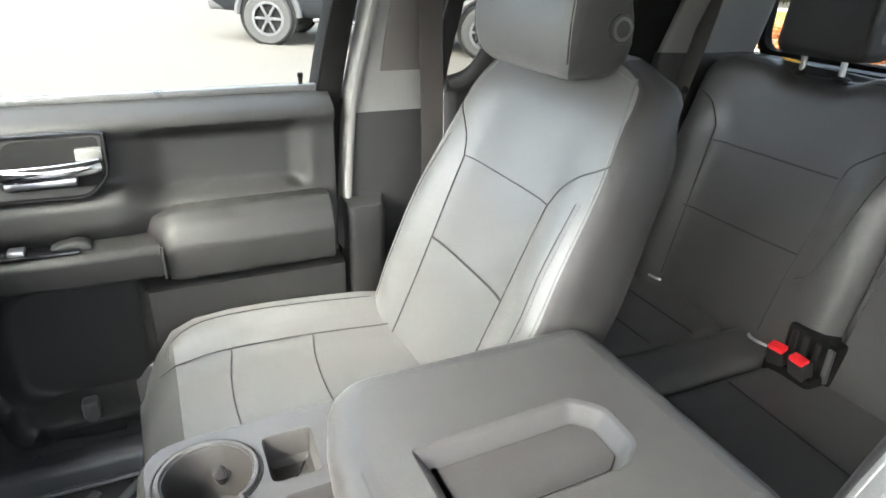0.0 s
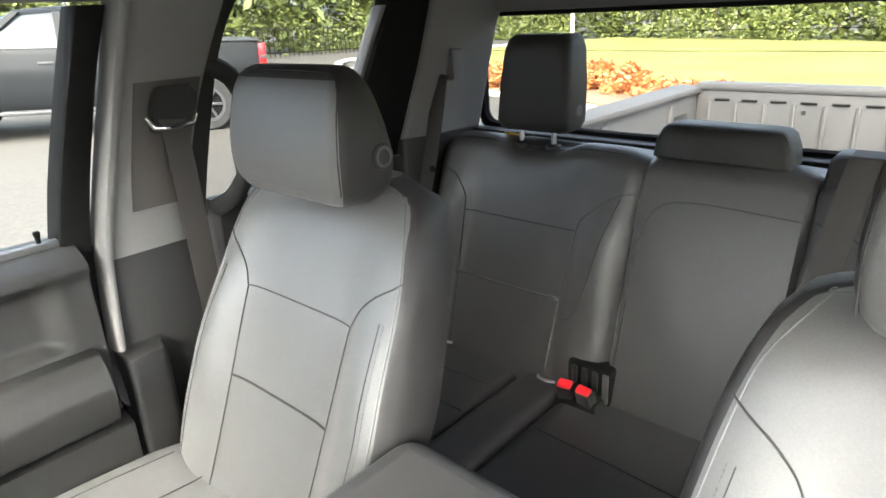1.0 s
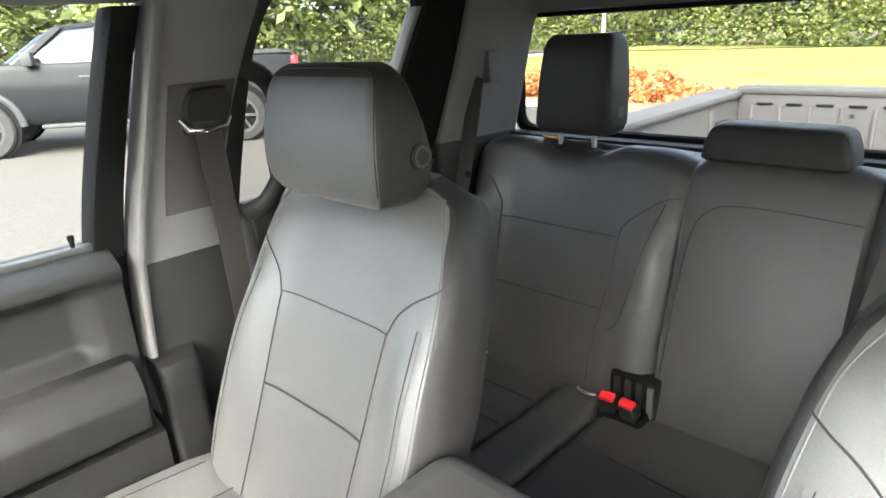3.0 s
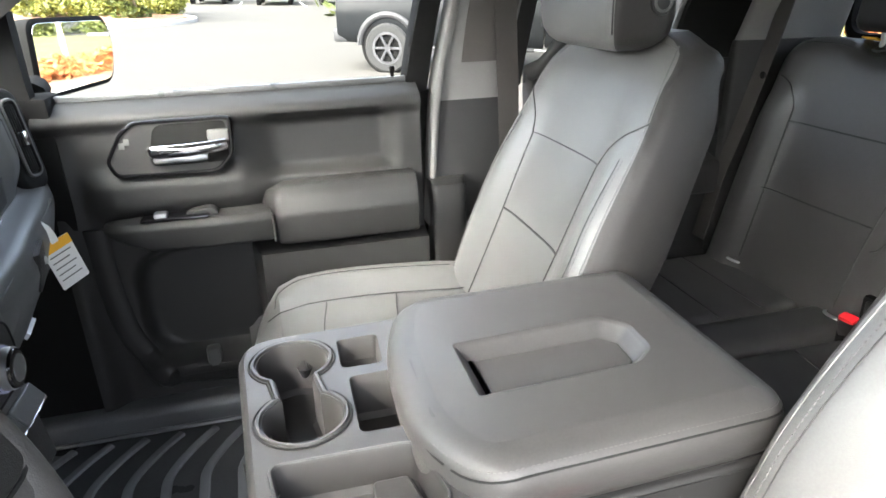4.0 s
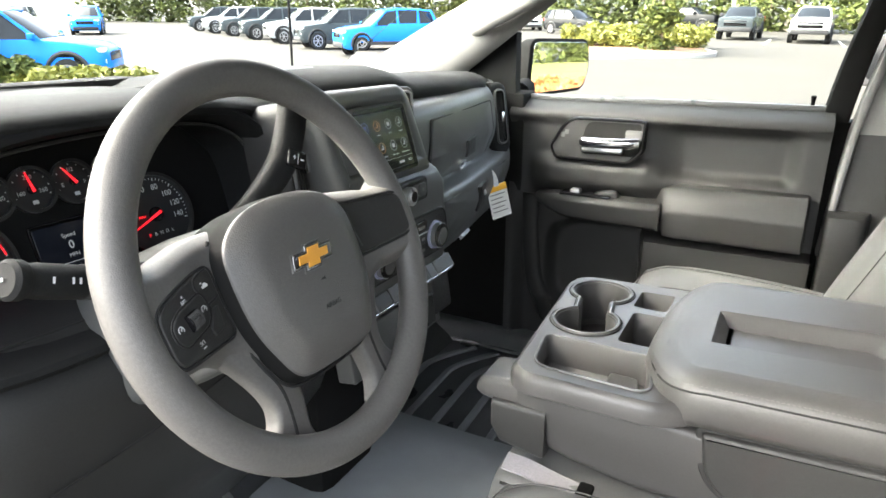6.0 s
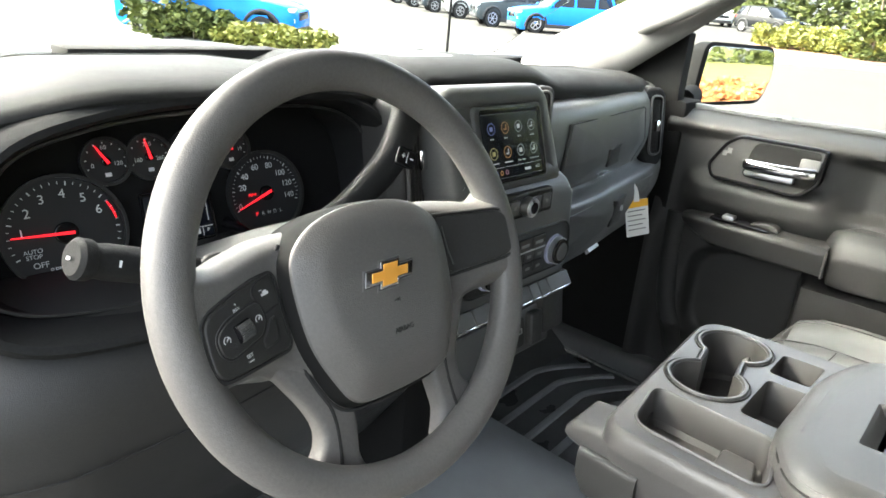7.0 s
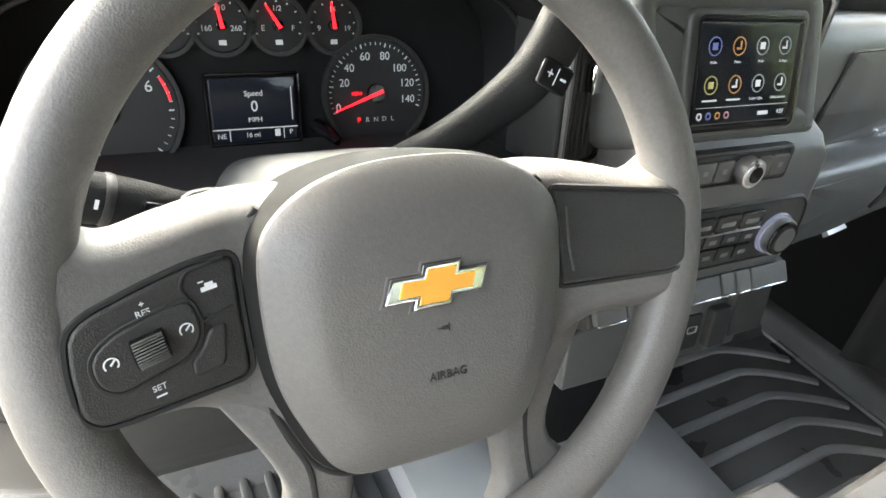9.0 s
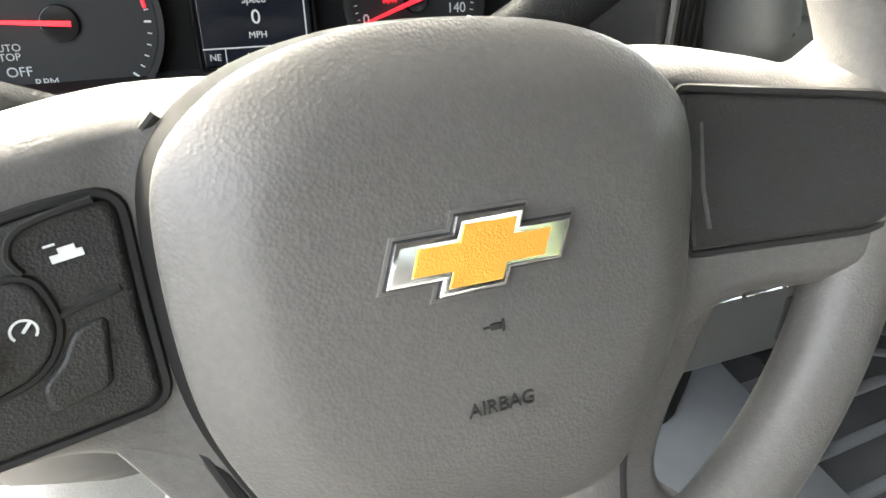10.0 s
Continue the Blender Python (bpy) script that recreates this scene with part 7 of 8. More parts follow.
for k, t in enumerate((0.62, 0.68, 0.73, 0.86)):
    part("stalk_mark", moved(box((-0.0009, -0.0024, 0), (0.0009, 0.0024, 0.0004), 0), plane_frame(p0.lerp(p1, t) + out * 0.0134, d, up2)), WHITE_MARK, st)
part("stalk_end_mark", moved(box((-0.0022, -0.0012, 0), (0.0022, 0.0012, 0.0004), 0.0001), plane_frame(p1 + d * 0.0125, out, up2)), WHITE_MARK, st)
part("washer_button", moved(box((-0.014, -0.006, 0), (0.014, 0.006, 0.003), 0.002), plane_frame(p0.lerp(p1, 0.33) + out * 0.0115, d, up2)), GLOSS_BLACK, st, "washer button")
# gear lever on the other side
q = [Vector(v) for v in ((-0.215, -0.388, 1.578), (-0.203, -0.354, 1.600), (-0.200, -0.318, 1.624), (-0.199, -0.287, 1.653), (-0.201, -0.269, 1.688), (-0.203, -0.259, 1.718), (-0.204, -0.256, 1.730))]
lv = part("gear_lever", sweep(smooth_path(q, 4), [0.012 + 0.007 * min(1, k / 13) - (0.006 if k > 22 else 0) for k in range(25)], 18, flat=0.68, up=(1, 0, 0.3), power=0.8), PLASTIC_SOFT, col, "black column gear lever")
gm = plane_frame((-0.1850, -0.281, 1.652), (0.10, 0.92, -0.40), (-0.2, -0.25, 1))
bt = part("range_button", slab(rect(-0.014, -0.010, 0.014, 0.010, 0.003), gm @ pose(0, 0, 0.002), 0.008, 0.002), GLOSS_BLACK, lv, "plus and minus range button")
writing("button_word", "+", 0.011, gm @ pose(-0.006, 0, 0.0024), WHITE_MARK, bt, depth=0.0001)
part("button_split", moved(box((-0.0003, -0.006, 0.002), (0.0003, 0.006, 0.0024), 0), gm), WHITE_MARK, bt)
part("minus_mark", moved(box((0.004, -0.0008, 0.002), (0.009, 0.0008, 0.0024), 0), gm), WHITE_MARK, bt)

# ---------------------------------------------------------------- outside
rng = random.Random(7)
ASPHALT = material("sun_bleached_asphalt", (0.054, 0.050, 0.0435), 0.92, vary=0.10, vary_size=0.25, grain=0.25, grain_size=25)
CONCRETE = material("pale_kerb_concrete", (0.38, 0.37, 0.35), 0.9, vary=0.08, vary_size=1.5, grain=0.1, grain_size=40)
LINE_PAINT = material("white_line_paint", (0.75, 0.75, 0.73), 0.8, vary=0.1, vary_size=3)
GRASS = material("mown_grass", (0.145, 0.150, 0.038), 0.95, vary=0.30, vary_size=0.35, grain=0.35, grain_size=9)
MULCH = material("brown_mulch", (0.22, 0.13, 0.08), 0.95, vary=0.3, vary_size=2, grain=0.5, grain_size=30)
BARK = material("grey_bark", (0.22, 0.17, 0.13), 0.95, vary=0.3, vary_size=4, grain=0.3, grain_size=20)
PALE_BARK = material("pale_trunk", (0.5, 0.45, 0.38), 0.95, vary=0.3, vary_size=4, grain=0.3, grain_size=20)


def leaf_material(name, a, b):
    m = bpy.data.materials.new(name)
    m.use_nodes = True
    nt = m.node_tree
    bs = nt.nodes["Principled BSDF"]
    g = nt.nodes.new("ShaderNodeNewGeometry")
    mx = nt.nodes.new("ShaderNodeMix")
    mx.data_type = "RGBA"
    mx.inputs["A"].default_value, mx.inputs["B"].default_value = (*a, 1), (*b, 1)
    nt.links.new(g.outputs["Random Per Island"], mx.inputs["Factor"])
    nt.links.new(mx.outputs["Result"], bs.inputs["Base Color"])
    bs.inputs["Roughness"].default_value = 0.6
    bs.inputs["Transmission Weight"].default_value = 0.0
    bs.inputs["Subsurface Weight"].default_value = 0.0
    return m


LEAF = leaf_material("green_leaves", (0.05, 0.072, 0.016), (0.14, 0.16, 0.032))
# inner foliage: a copy of the leaves with shade put into the colour
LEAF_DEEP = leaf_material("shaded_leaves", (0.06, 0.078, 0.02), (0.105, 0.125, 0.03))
LEAF_LIGHT = leaf_material("yellow_green_leaves", (0.11, 0.13, 0.02), (0.27, 0.26, 0.05))
LEAF_RED = leaf_material("russet_leaves", (0.30, 0.08, 0.03), (0.45, 0.20, 0.06))


def leaves(clumps, per, size, r):
    """Small leaf faces scattered round clump centres (x, y, z, radius)."""
    vs, fs = [], []
    for cx, cy, cz, rad in clumps:
        for _ in range(per):
            while True:
                d = Vector((r.uniform(-1, 1), r.uniform(-1, 1), r.uniform(-1, 1)))
                if 0.15 < d.length < 1:
                    break
            p = Vector((cx, cy, cz)) + d * rad
            a = Vector((r.uniform(-1, 1), r.uniform(-1, 1), r.uniform(-0.6, 0.6))).normalized()
            b = a.cross(Vector((r.uniform(-1, 1), r.uniform(-1, 1), r.uniform(-1, 1)))).normalized()
            s = size * r.uniform(0.6, 1.4)
            n = len(vs)
            vs += [p - a * s, p + b * s * 0.5, p + a * s, p - b * s * 0.5]
            fs.append((n, n + 1, n + 2, n + 3))
    bm = bmesh.new()
    me = bpy.data.meshes.new("leaves")
    me.from_pydata(vs, [], fs)
    bm.from_mesh(me)
    bpy.data.meshes.remove(me)
    return bm


def sheet(pts, lift=0.0, sub=1):
    bm = bmesh.new()
    bm.faces.new([bm.verts.new((x, y, ground_z(x, y) + lift)) for x, y in pts])
    return bm


def sheet_solid(pts, h, skirt=0.1):
    """A raised flat area with a real step round it."""
    p = [Vector(q) for q in pts]
    return loft([[(q.x, q.y, ground_z(q.x, q.y) - skirt) for q in p], [(q.x, q.y, ground_z(q.x, q.y) + h - 0.02) for q in p], [(q.x, q.y, ground_z(q.x, q.y) + h) for q in shrink(p, 0.02)]])


bm = bmesh.new()
for x, y in ((-900, -900), (900, -900), (900, 900), (-900, 900)):
    bm.verts.new((x, y, ground_z(x, y) - 0.0))
bm.faces.new(bm.verts)
solid("ground", bm, ASPHALT, "sun-bleached grey parking lot asphalt", "ground", kind="structure")


# ---- vehicles, nose along +x, middle on the ground at the origin
TYRE = material("tyre_rubber", (0.02, 0.02, 0.02), 0.8, vary=0.1)
ALLOY = material("alloy_rim", (0.5, 0.5, 0.52), 0.35, metal=0.9, vary=0.05)
DARK_RIM = material("dark_rim", (0.08, 0.08, 0.085), 0.35, metal=0.6, vary=0.05)
CAR_GLASS = material("tinted_car_glass", (0.012, 0.015, 0.018), 0.06, vary=0.0, rough_vary=0.0)
LAMP = material("headlamp_lens", (0.75, 0.77, 0.8), 0.12, vary=0.02)
TAIL = material("red_tail_lamp", (0.65, 0.015, 0.02), 0.2, vary=0.02)
CLAD = material("black_cladding", (0.03, 0.03, 0.032), 0.6, vary=0.05)


def paint(name, colour):
    return material(name, colour, 0.16, vary=0.03, coat=0.0, spec=0.10, rough_vary=0.03)


def wheel_parts(th, x, y, r, w, rim_mat, base):
    s = 1 if y > 0 else -1
    o = base + Vector((x, y, r))
    prof = [(r * 0.66, -w / 2), (r * 0.93, -w / 2), (r, -w / 2 + 0.03), (r, w / 2 - 0.03), (r * 0.93, w / 2), (r * 0.66, w / 2)]
    loops = [[o + Vector((q * math.cos(a), t, q * math.sin(a))) for q, t in prof] for a in [2 * math.pi * k / 28 for k in range(28)]]
    wh = part("wheel", loft(loops, ring=True, caps=False), TYRE, th, "black tyre")
    m = plane_frame(o + Vector((0, s * (w / 2 - 0.03), 0)), (1, 0, 0) if s < 0 else (-1, 0, 0), (0, 0, 1))
    rm = part("rim", joined(ring_plate(m, r * 0.56, r * 0.67, 0.03, 28), disc(m @ pose(0, 0, 0.02), r * 0.14, 0.04, 16)), rim_mat, wh, "alloy rim")
    part("rim_back", disc(m @ pose(0, 0, -0.05), r * 0.62, 0.02, 20), CLAD, wh)
    for k in range(6):
        part("spoke", moved(box((r * 0.1, -r * 0.055, 0.0), (r * 0.6, r * 0.055, 0.025), 0.008, 1), m @ pose(0, 0, 0, 0, 0, 60 * k)), rim_mat, wh)
    return wh


def body_loft(sections):
    """sections: x and a half outline (y, z) from the bottom middle up to the top middle."""
    loops = []
    for x, half in sections:
        h = [(x, y, z) for y, z in half]
        loops.append(h + [(x, -y, z) for x, y, z in h[-2:0:-1]])
    return loft(loops)


def lower_section(x, w, z0, z1, crown=0.03):
    return (x, [(0, z0), (w * 0.9, z0), (w * 0.985, z0 + 0.10), (w, z0 + 0.32), (w * 0.99, z1 - 0.10), (w * 0.95, z1 - 0.02), (w * 0.80, z1 + crown * 0.5), (0, z1 + crown)])


def suv(name, m, colour, label, group, rim=None):
    rim = rim or ALLOY
    th = thing(name, (0, 0, 0), label, "car", group)
    B = Vector((0, 0, 0))
    w = 0.90
    secs = [lower_section(x, ww, z0, z1) for x, ww, z0, z1 in ((2.16, 0.70, 0.42, 0.78), (2.10, 0.80, 0.32, 0.86), (1.95, 0.87, 0.26, 0.93), (1.5, w, 0.24, 1.0), (0.9, w, 0.24, 1.06), (-1.3, w, 0.24, 1.08), (-2.0, 0.88, 0.28, 1.08), (-2.15, 0.82, 0.36, 1.02), (-2.2, 0.72, 0.5, 0.9))]
    part("body", body_loft(secs), colour, th, "painted lower body")
    cab = [(x, [(0, 1.0), (wb, 1.0), (wt, zt - 0.07), (wt * 0.85, zt), (0, zt + 0.02)]) for x, wb, wt, zt in ((0.98, 0.80, 0.78, 1.08), (0.5, 0.84, 0.72, 1.42), (0.2, 0.85, 0.68, 1.60), (-0.3, 0.86, 0.67, 1.655), (-1.3, 0.86, 0.66, 1.64), (-1.85, 0.83, 0.62, 1.58), (-2.08, 0.78, 0.60, 1.25), (-2.12, 0.76, 0.62, 1.06))]
    part("roof", body_loft(cab), CAR_GLASS, th, "dark glazed cabin")
    part("roof_panel", body_loft([(x, [(0, zt - 0.02), (wt * 0.98, zt - 0.05), (wt * 0.88, zt + 0.008), (0, zt + 0.03)]) for x, wt, zt in ((0.22, 0.68, 1.595), (-0.3, 0.675, 1.655), (-1.3, 0.665, 1.64), (-1.9, 0.63, 1.575))]), colour, th, "painted roof")
    for s in (1, -1):
        for x0, x1, xt in ((0.92, 0.86, 0.14), (-0.20, -0.28, -0.28), (-1.10, -1.20, -1.22), (-1.98, -2.06, -1.82)):
            part("window_post", loft([[(x0, s * 0.865, 1.04), (x1 - 0.04, s * 0.865, 1.04), (x1 - 0.04, s * 0.80, 1.04), (x0, s * 0.80, 1.04)], [(xt + 0.03, s * 0.69, 1.60), (xt - 0.03, s * 0.69, 1.60), (xt - 0.03, s * 0.62, 1.60), (xt + 0.03, s * 0.62, 1.60)]]), colour, th)
        part("headlight", box((1.92, s * 0.52, 0.80), (2.13, s * 0.83, 0.88), 0.02), LAMP, th, "headlight")
        part("lower_lamp", box((2.02, s * 0.58, 0.58), (2.13, s * 0.78, 0.68), 0.02), LAMP, th)
        part("tail_light", box((-2.19, s * 0.58, 0.88), (-2.0, s * 0.86, 1.02), 0.02), TAIL, th, "red tail light")
        part("sill", box((-1.0, s * 0.80, 0.22), (1.0, s * 0.915, 0.36), 0.03), CLAD, th)
        part("side_mirror", box((0.70, s * 0.88, 1.06), (0.84, s * 1.04, 1.18), 0.03), colour, th)
        for x in (1.36, -1.32):
            arch = [(x + 0.44 * math.cos(a), s * 0.895, 0.36 + 0.44 * math.sin(a)) for a in [math.pi * k / 14 for k in range(15)]]
            part("wheel_arch", sweep(arch, 0.045, 8, up=(0, 1, 0)), CLAD, th)
            part("arch_shadow", disc(plane_frame((x, s * 0.896, 0.36), (1, 0, 0) if s < 0 else (-1, 0, 0), (0, 0, 1)), 0.42, 0.03, 28), MATT_BLACK, th)
            wheel_parts(th, x, s * 0.815, 0.345, 0.23, rim, B)
    part("grille", box((2.05, -0.50, 0.62), (2.17, 0.50, 0.80), 0.02), GLOSS_BLACK, th, "black grille")
    part("bumper_trim", box((1.98, -0.72, 0.30), (2.17, 0.72, 0.50), 0.05), CLAD, th)
    part("number_plate", box((-2.215, -0.25, 0.70), (-2.19, 0.25, 0.82), 0.005), WHITE_PAPER, th)
    th.matrix_world = m
    return th


def pickup(name, m, colour, label, group, rim=None):
    rim = rim or DARK_RIM
    th = thing(name, (0, 0, 0), label, "truck", group)
    B = Vector((0, 0, 0))
    w = 1.0
    secs = [lower_section(x, ww, z0, z1) for x, ww, z0, z1 in ((2.93, 0.88, 0.62, 1.16), (2.90, 0.95, 0.55, 1.25), (2.75, 0.98, 0.50, 1.30), (1.9, w, 0.48, 1.33), (1.2, w, 0.46, 1.35), (-0.9, w, 0.46, 1.35))]
    part("body", body_loft(secs), colour, th, "painted front body")
    part("cargo_bed", body_loft([lower_section(x, ww, z0, z1, -0.01) for x, ww, z0, z1 in ((-0.93, 0.99, 0.48, 1.36), (-1.0, w, 0.48, 1.38), (-2.6, w, 0.50, 1.38), (-2.86, 0.97, 0.58, 1.36), (-2.90, 0.92, 0.64, 1.30))]), colour, th, "painted cargo bed")
    part("bed_cover", box((-2.82, -0.86, 1.375), (-0.98, 0.86, 1.40), 0.01), CLAD, th, "black bed cover")
    cab = [(x, [(0, 1.25), (wb, 1.25), (wt, zt - 0.08), (wt * 0.86, zt), (0, zt + 0.02)]) for x, wb, wt, zt in ((1.55, 0.86, 0.84, 1.34), (1.05, 0.90, 0.78, 1.70), (0.75, 0.91, 0.74, 1.86), (0.2, 0.92, 0.73, 1.91), (-0.55, 0.91, 0.72, 1.89), (-0.82, 0.88, 0.72, 1.80), (-0.90, 0.86, 0.76, 1.40))]
    part("roof", body_loft(cab), CAR_GLASS, th, "dark glazed cabin")
    part("roof_panel", body_loft([(x, [(0, zt - 0.02), (wt * 0.99, zt - 0.06), (wt * 0.88, zt + 0.008), (0, zt + 0.03)]) for x, wt, zt in ((0.76, 0.74, 1.855), (0.2, 0.735, 1.91), (-0.55, 0.725, 1.89), (-0.84, 0.72, 1.79))]), colour, th, "painted roof")
    for s in (1, -1):
        for x0, xt in ((1.45, 0.70), (0.20, 0.16), (-0.80, -0.74)):
            part("window_post", loft([[(x0, s * 0.925, 1.29), (x0 - 0.14, s * 0.925, 1.29), (x0 - 0.14, s * 0.86, 1.29), (x0, s * 0.86, 1.29)], [(xt + 0.04, s * 0.755, 1.85), (xt - 0.06, s * 0.755, 1.85), (xt - 0.06, s * 0.68, 1.85), (xt + 0.04, s * 0.68, 1.85)]]), colour, th)
        part("headlight", box((2.72, s * 0.60, 1.02), (2.90, s * 0.94, 1.12), 0.02), LAMP, th, "headlight")
        tl = part("tail_light", box((-2.905, s * 0.80, 0.98), (-2.78, s * 0.985, 1.34), 0.03), TAIL, th, "red tail light")
        part("lamp_band", box((-2.912, s * 0.86, 1.10), (-2.80, s * 0.99, 1.16), 0.01), CLAD, tl)
        part("side_mirror", box((1.05, s * 0.95, 1.32), (1.20, s * 1.20, 1.52), 0.03), CLAD, th)
        part("side_step", box((-0.75, s * 0.86, 0.40), (1.15, s * 1.02, 0.47), 0.03), CLAD, th)
        part("door_handle", box((0.28, s * 0.985, 1.12), (0.50, s * 1.02, 1.16), 0.01), CLAD, th)
        part("door_line", box((0.14, s * 0.998, 0.52), (0.155, s * 1.004, 1.28), 0), MATT_BLACK, th)
        for x in (1.92, -1.86):
            arch = [(x + 0.54 * math.cos(a), s * 0.985, 0.46 + 0.52 * math.sin(a)) for a in [math.pi * k / 14 for k in range(15)]]
            part("wheel_arch", sweep(arch, 0.06, 8, up=(0, 1, 0)), CLAD, th)
            part("arch_shadow", disc(plane_frame((x, s * 0.992, 0.46), (1, 0, 0) if s < 0 else (-1, 0, 0), (0, 0, 1)), 0.50, 0.03, 28), MATT_BLACK, th)
            wheel_parts(th, x, s * 0.92, 0.42, 0.28, rim, B)
    part("grille", box((2.80, -0.62, 0.80), (2.94, 0.62, 1.14), 0.03), GLOSS_BLACK, th, "black grille")
    part("grille_bar", box((2.90, -0.86, 0.98), (2.95, 0.86, 1.03), 0.01), colour, th)
    part("front_bumper", box((2.70, -0.92, 0.50), (3.0, 0.92, 0.74), 0.05), CLAD, th, "black front bumper")
    part("rear_bumper", box((-3.05, -0.96, 0.52), (-2.80, 0.96, 0.74), 0.05), CLAD, th, "black rear bumper")
    part("number_plate", box((-2.93, -0.16, 0.80), (-2.90, 0.16, 0.92), 0.005), WHITE_PAPER, th)
    th.matrix_world = m
    return th


def park(x, y, hx, hy):
    """A pose on the ground with the nose along (hx, hy)."""
    f = Vector((hx, hy, 0)).normalized()
    f = (f - ground_n * f.dot(ground_n)).normalized()
    m = Matrix((f, ground_n.cross(f), ground_n)).transposed().to_4x4()
    m.translation = (x, y, ground_z(x, y))
    return m


BLACKP, BLUEP, WHITEP, GREYP, SILVERP = (paint(n, c) for n, c in (("black_paint", (0.012, 0.013, 0.014)), ("blue_paint", (0.02, 0.22, 0.75)), ("white_paint", (0.72, 0.72, 0.71)), ("dark_grey_paint", (0.05, 0.06, 0.065)), ("silver_paint", (0.42, 0.43, 0.43))))
d0 = Vector((-0.90, 0.43)).normalized()
pickup("pickup_truck", park(2.62 - 1.97 * d0.x, 12.75 - 1.97 * d0.y, d0.x, d0.y) @ Matrix.Diagonal((1.02, 1.0, 1.06, 1.0)), BLACKP, "glossy black pickup truck parked across the lot", "parked trucks")
first = None
for k, (x, y, p, hue) in enumerate(((-3.2, 45.5, GREYP, "dark grey"), (0.7, 43.5, SILVERP, "silver"), (4.4, 42.8, GREYP, "dark grey"), (8.2, 42.0, WHITEP, "white"))):
    pickup("pickup_truck", park(x, y, 0.05 - 0.1, -1), p, hue + " pickup truck parked nose out by woods", "parked trucks")
pickup("pickup_truck", park(-8.6, 60, 0.9, -0.35), BLACKP, "black pickup truck parked near the trees", "parked trucks")
suv("parked_car", park(-14.2, 46, 0.9, -0.4), BLACKP, "black sport utility car behind the hedge", "parked cars")
suv("parked_car", park(-20.0, 52, 0.5, -0.8), SILVERP, "silver sport utility car in far row", "parked cars")
suv("parked_car", park(-15.4, 7.9, 0.75, 0.66), BLUEP, "bright blue sport utility car beside hedge", "parked cars")
h = Vector((-0.61, -0.79))
for k, (p, hue) in enumerate(((BLUEP, "bright blue"), (GREYP, "dark grey"), (SILVERP, "silver"), (GREYP, "dark grey"), (GREYP, "dark grey"), (SILVERP, "silver"), (GREYP, "dark grey"))):
    suv("parked_car", park(-15.6 - 4.55 * k * 0.92, 23.7 + 2.35 * k * 1.02, h.x, h.y), p, hue + " sport utility car in a long row", "parked cars")
for k, (p, hue) in enumerate(((BLUEP, "bright blue"), (GREYP, "dark grey"), (SILVERP, "silver"))):
    suv("parked_car", park(-42 - 4.0 * k, 28 - 2.2 * k, 0.75, -0.6), p, hue + " sport utility car at lot's end", "parked cars")

# parking lines and kerbs to the rear
for k in range(6):
    x, y = 7.5 + 2.4 * k, 13.2 + 1.05 * k
    dd = Vector((0.55, -0.83)).normalized()
    n2 = Vector((-dd.y, dd.x)) * 0.06
    a, b = Vector((x, y)) + dd * 2.6, Vector((x, y)) - dd * 2.6
    solid("parking_line", sheet([a + n2, b + n2, b - n2, a - n2], 0.005), LINE_PAINT, "white painted parking bay line", "road marking", "parking lines", kind="structure", smooth=False)
for k in range(4):
    solid("parking_line", sheet([(-1.5 + 3.7 * k, 38.5), (-1.38 + 3.7 * k, 38.5), (-1.38 + 3.7 * k, 46), (-1.5 + 3.7 * k, 46)], 0.005), LINE_PAINT, "white painted parking bay line", "road marking", "parking lines", kind="structure", smooth=False)
kerb_run = [Vector(p) for p in ((11.5, 6.0), (12.2, 8.6), (14.2, 15.6), (15.6, 18.6), (17.4, 20.6), (20.5, 21.4), (40, 24))]
strip = [Vector((p.x, p.y, ground_z(p.x, p.y) + 0.07)) for p in smooth_path([(p.x, p.y, 0) for p in kerb_run], 6)]
solid("kerb", sweep(strip, 0.15, 8, flat=0.6), CONCRETE, "pale concrete kerb round the planting", "kerb", kind="structure")
solid("grass_field", sheet_solid([(12.3, 4.0), (13.2, 8.6), (15.0, 15.4), (16.6, 18.4), (18.2, 20.2), (21, 21.0), (60, 24.5), (90, -60), (18, -60)], 0.10), GRASS, "yellow-green mown grass field", "grass", kind="stuff")
solid("planting_bed", sheet_solid([(12.0, 6.0), (12.6, 8.8), (14.6, 15.0), (16.4, 14.2), (15.8, 9.5), (17.5, 6.0), (16.5, 3.2)], 0.14), MULCH, "brown mulch planting bed", "planting bed", kind="structure")


def shrub(x, y, r, h, mat, label, n=70, size=0.07, group="shrubs"):
    th = thing("shrub", (x, y, ground_z(x, y)), label, "shrub", group)
    cl = []
    for _ in range(14):
        a, q = rng.uniform(0, 6.283), r * math.sqrt(rng.random()) * 0.8
        cl.append((x + q * math.cos(a), y + q * math.sin(a), ground_z(x, y) + 0.12 + h * rng.uniform(0.25, 0.8), r * rng.uniform(0.28, 0.45)))
    part("foliage", leaves(cl, n, size, rng), mat, th, smooth=False)
    part("stem", sweep([(x, y, ground_z(x, y)), (x, y, ground_z(x, y) + h * 0.5)], [0.03, 0.012], 6), BARK, th)
    return th


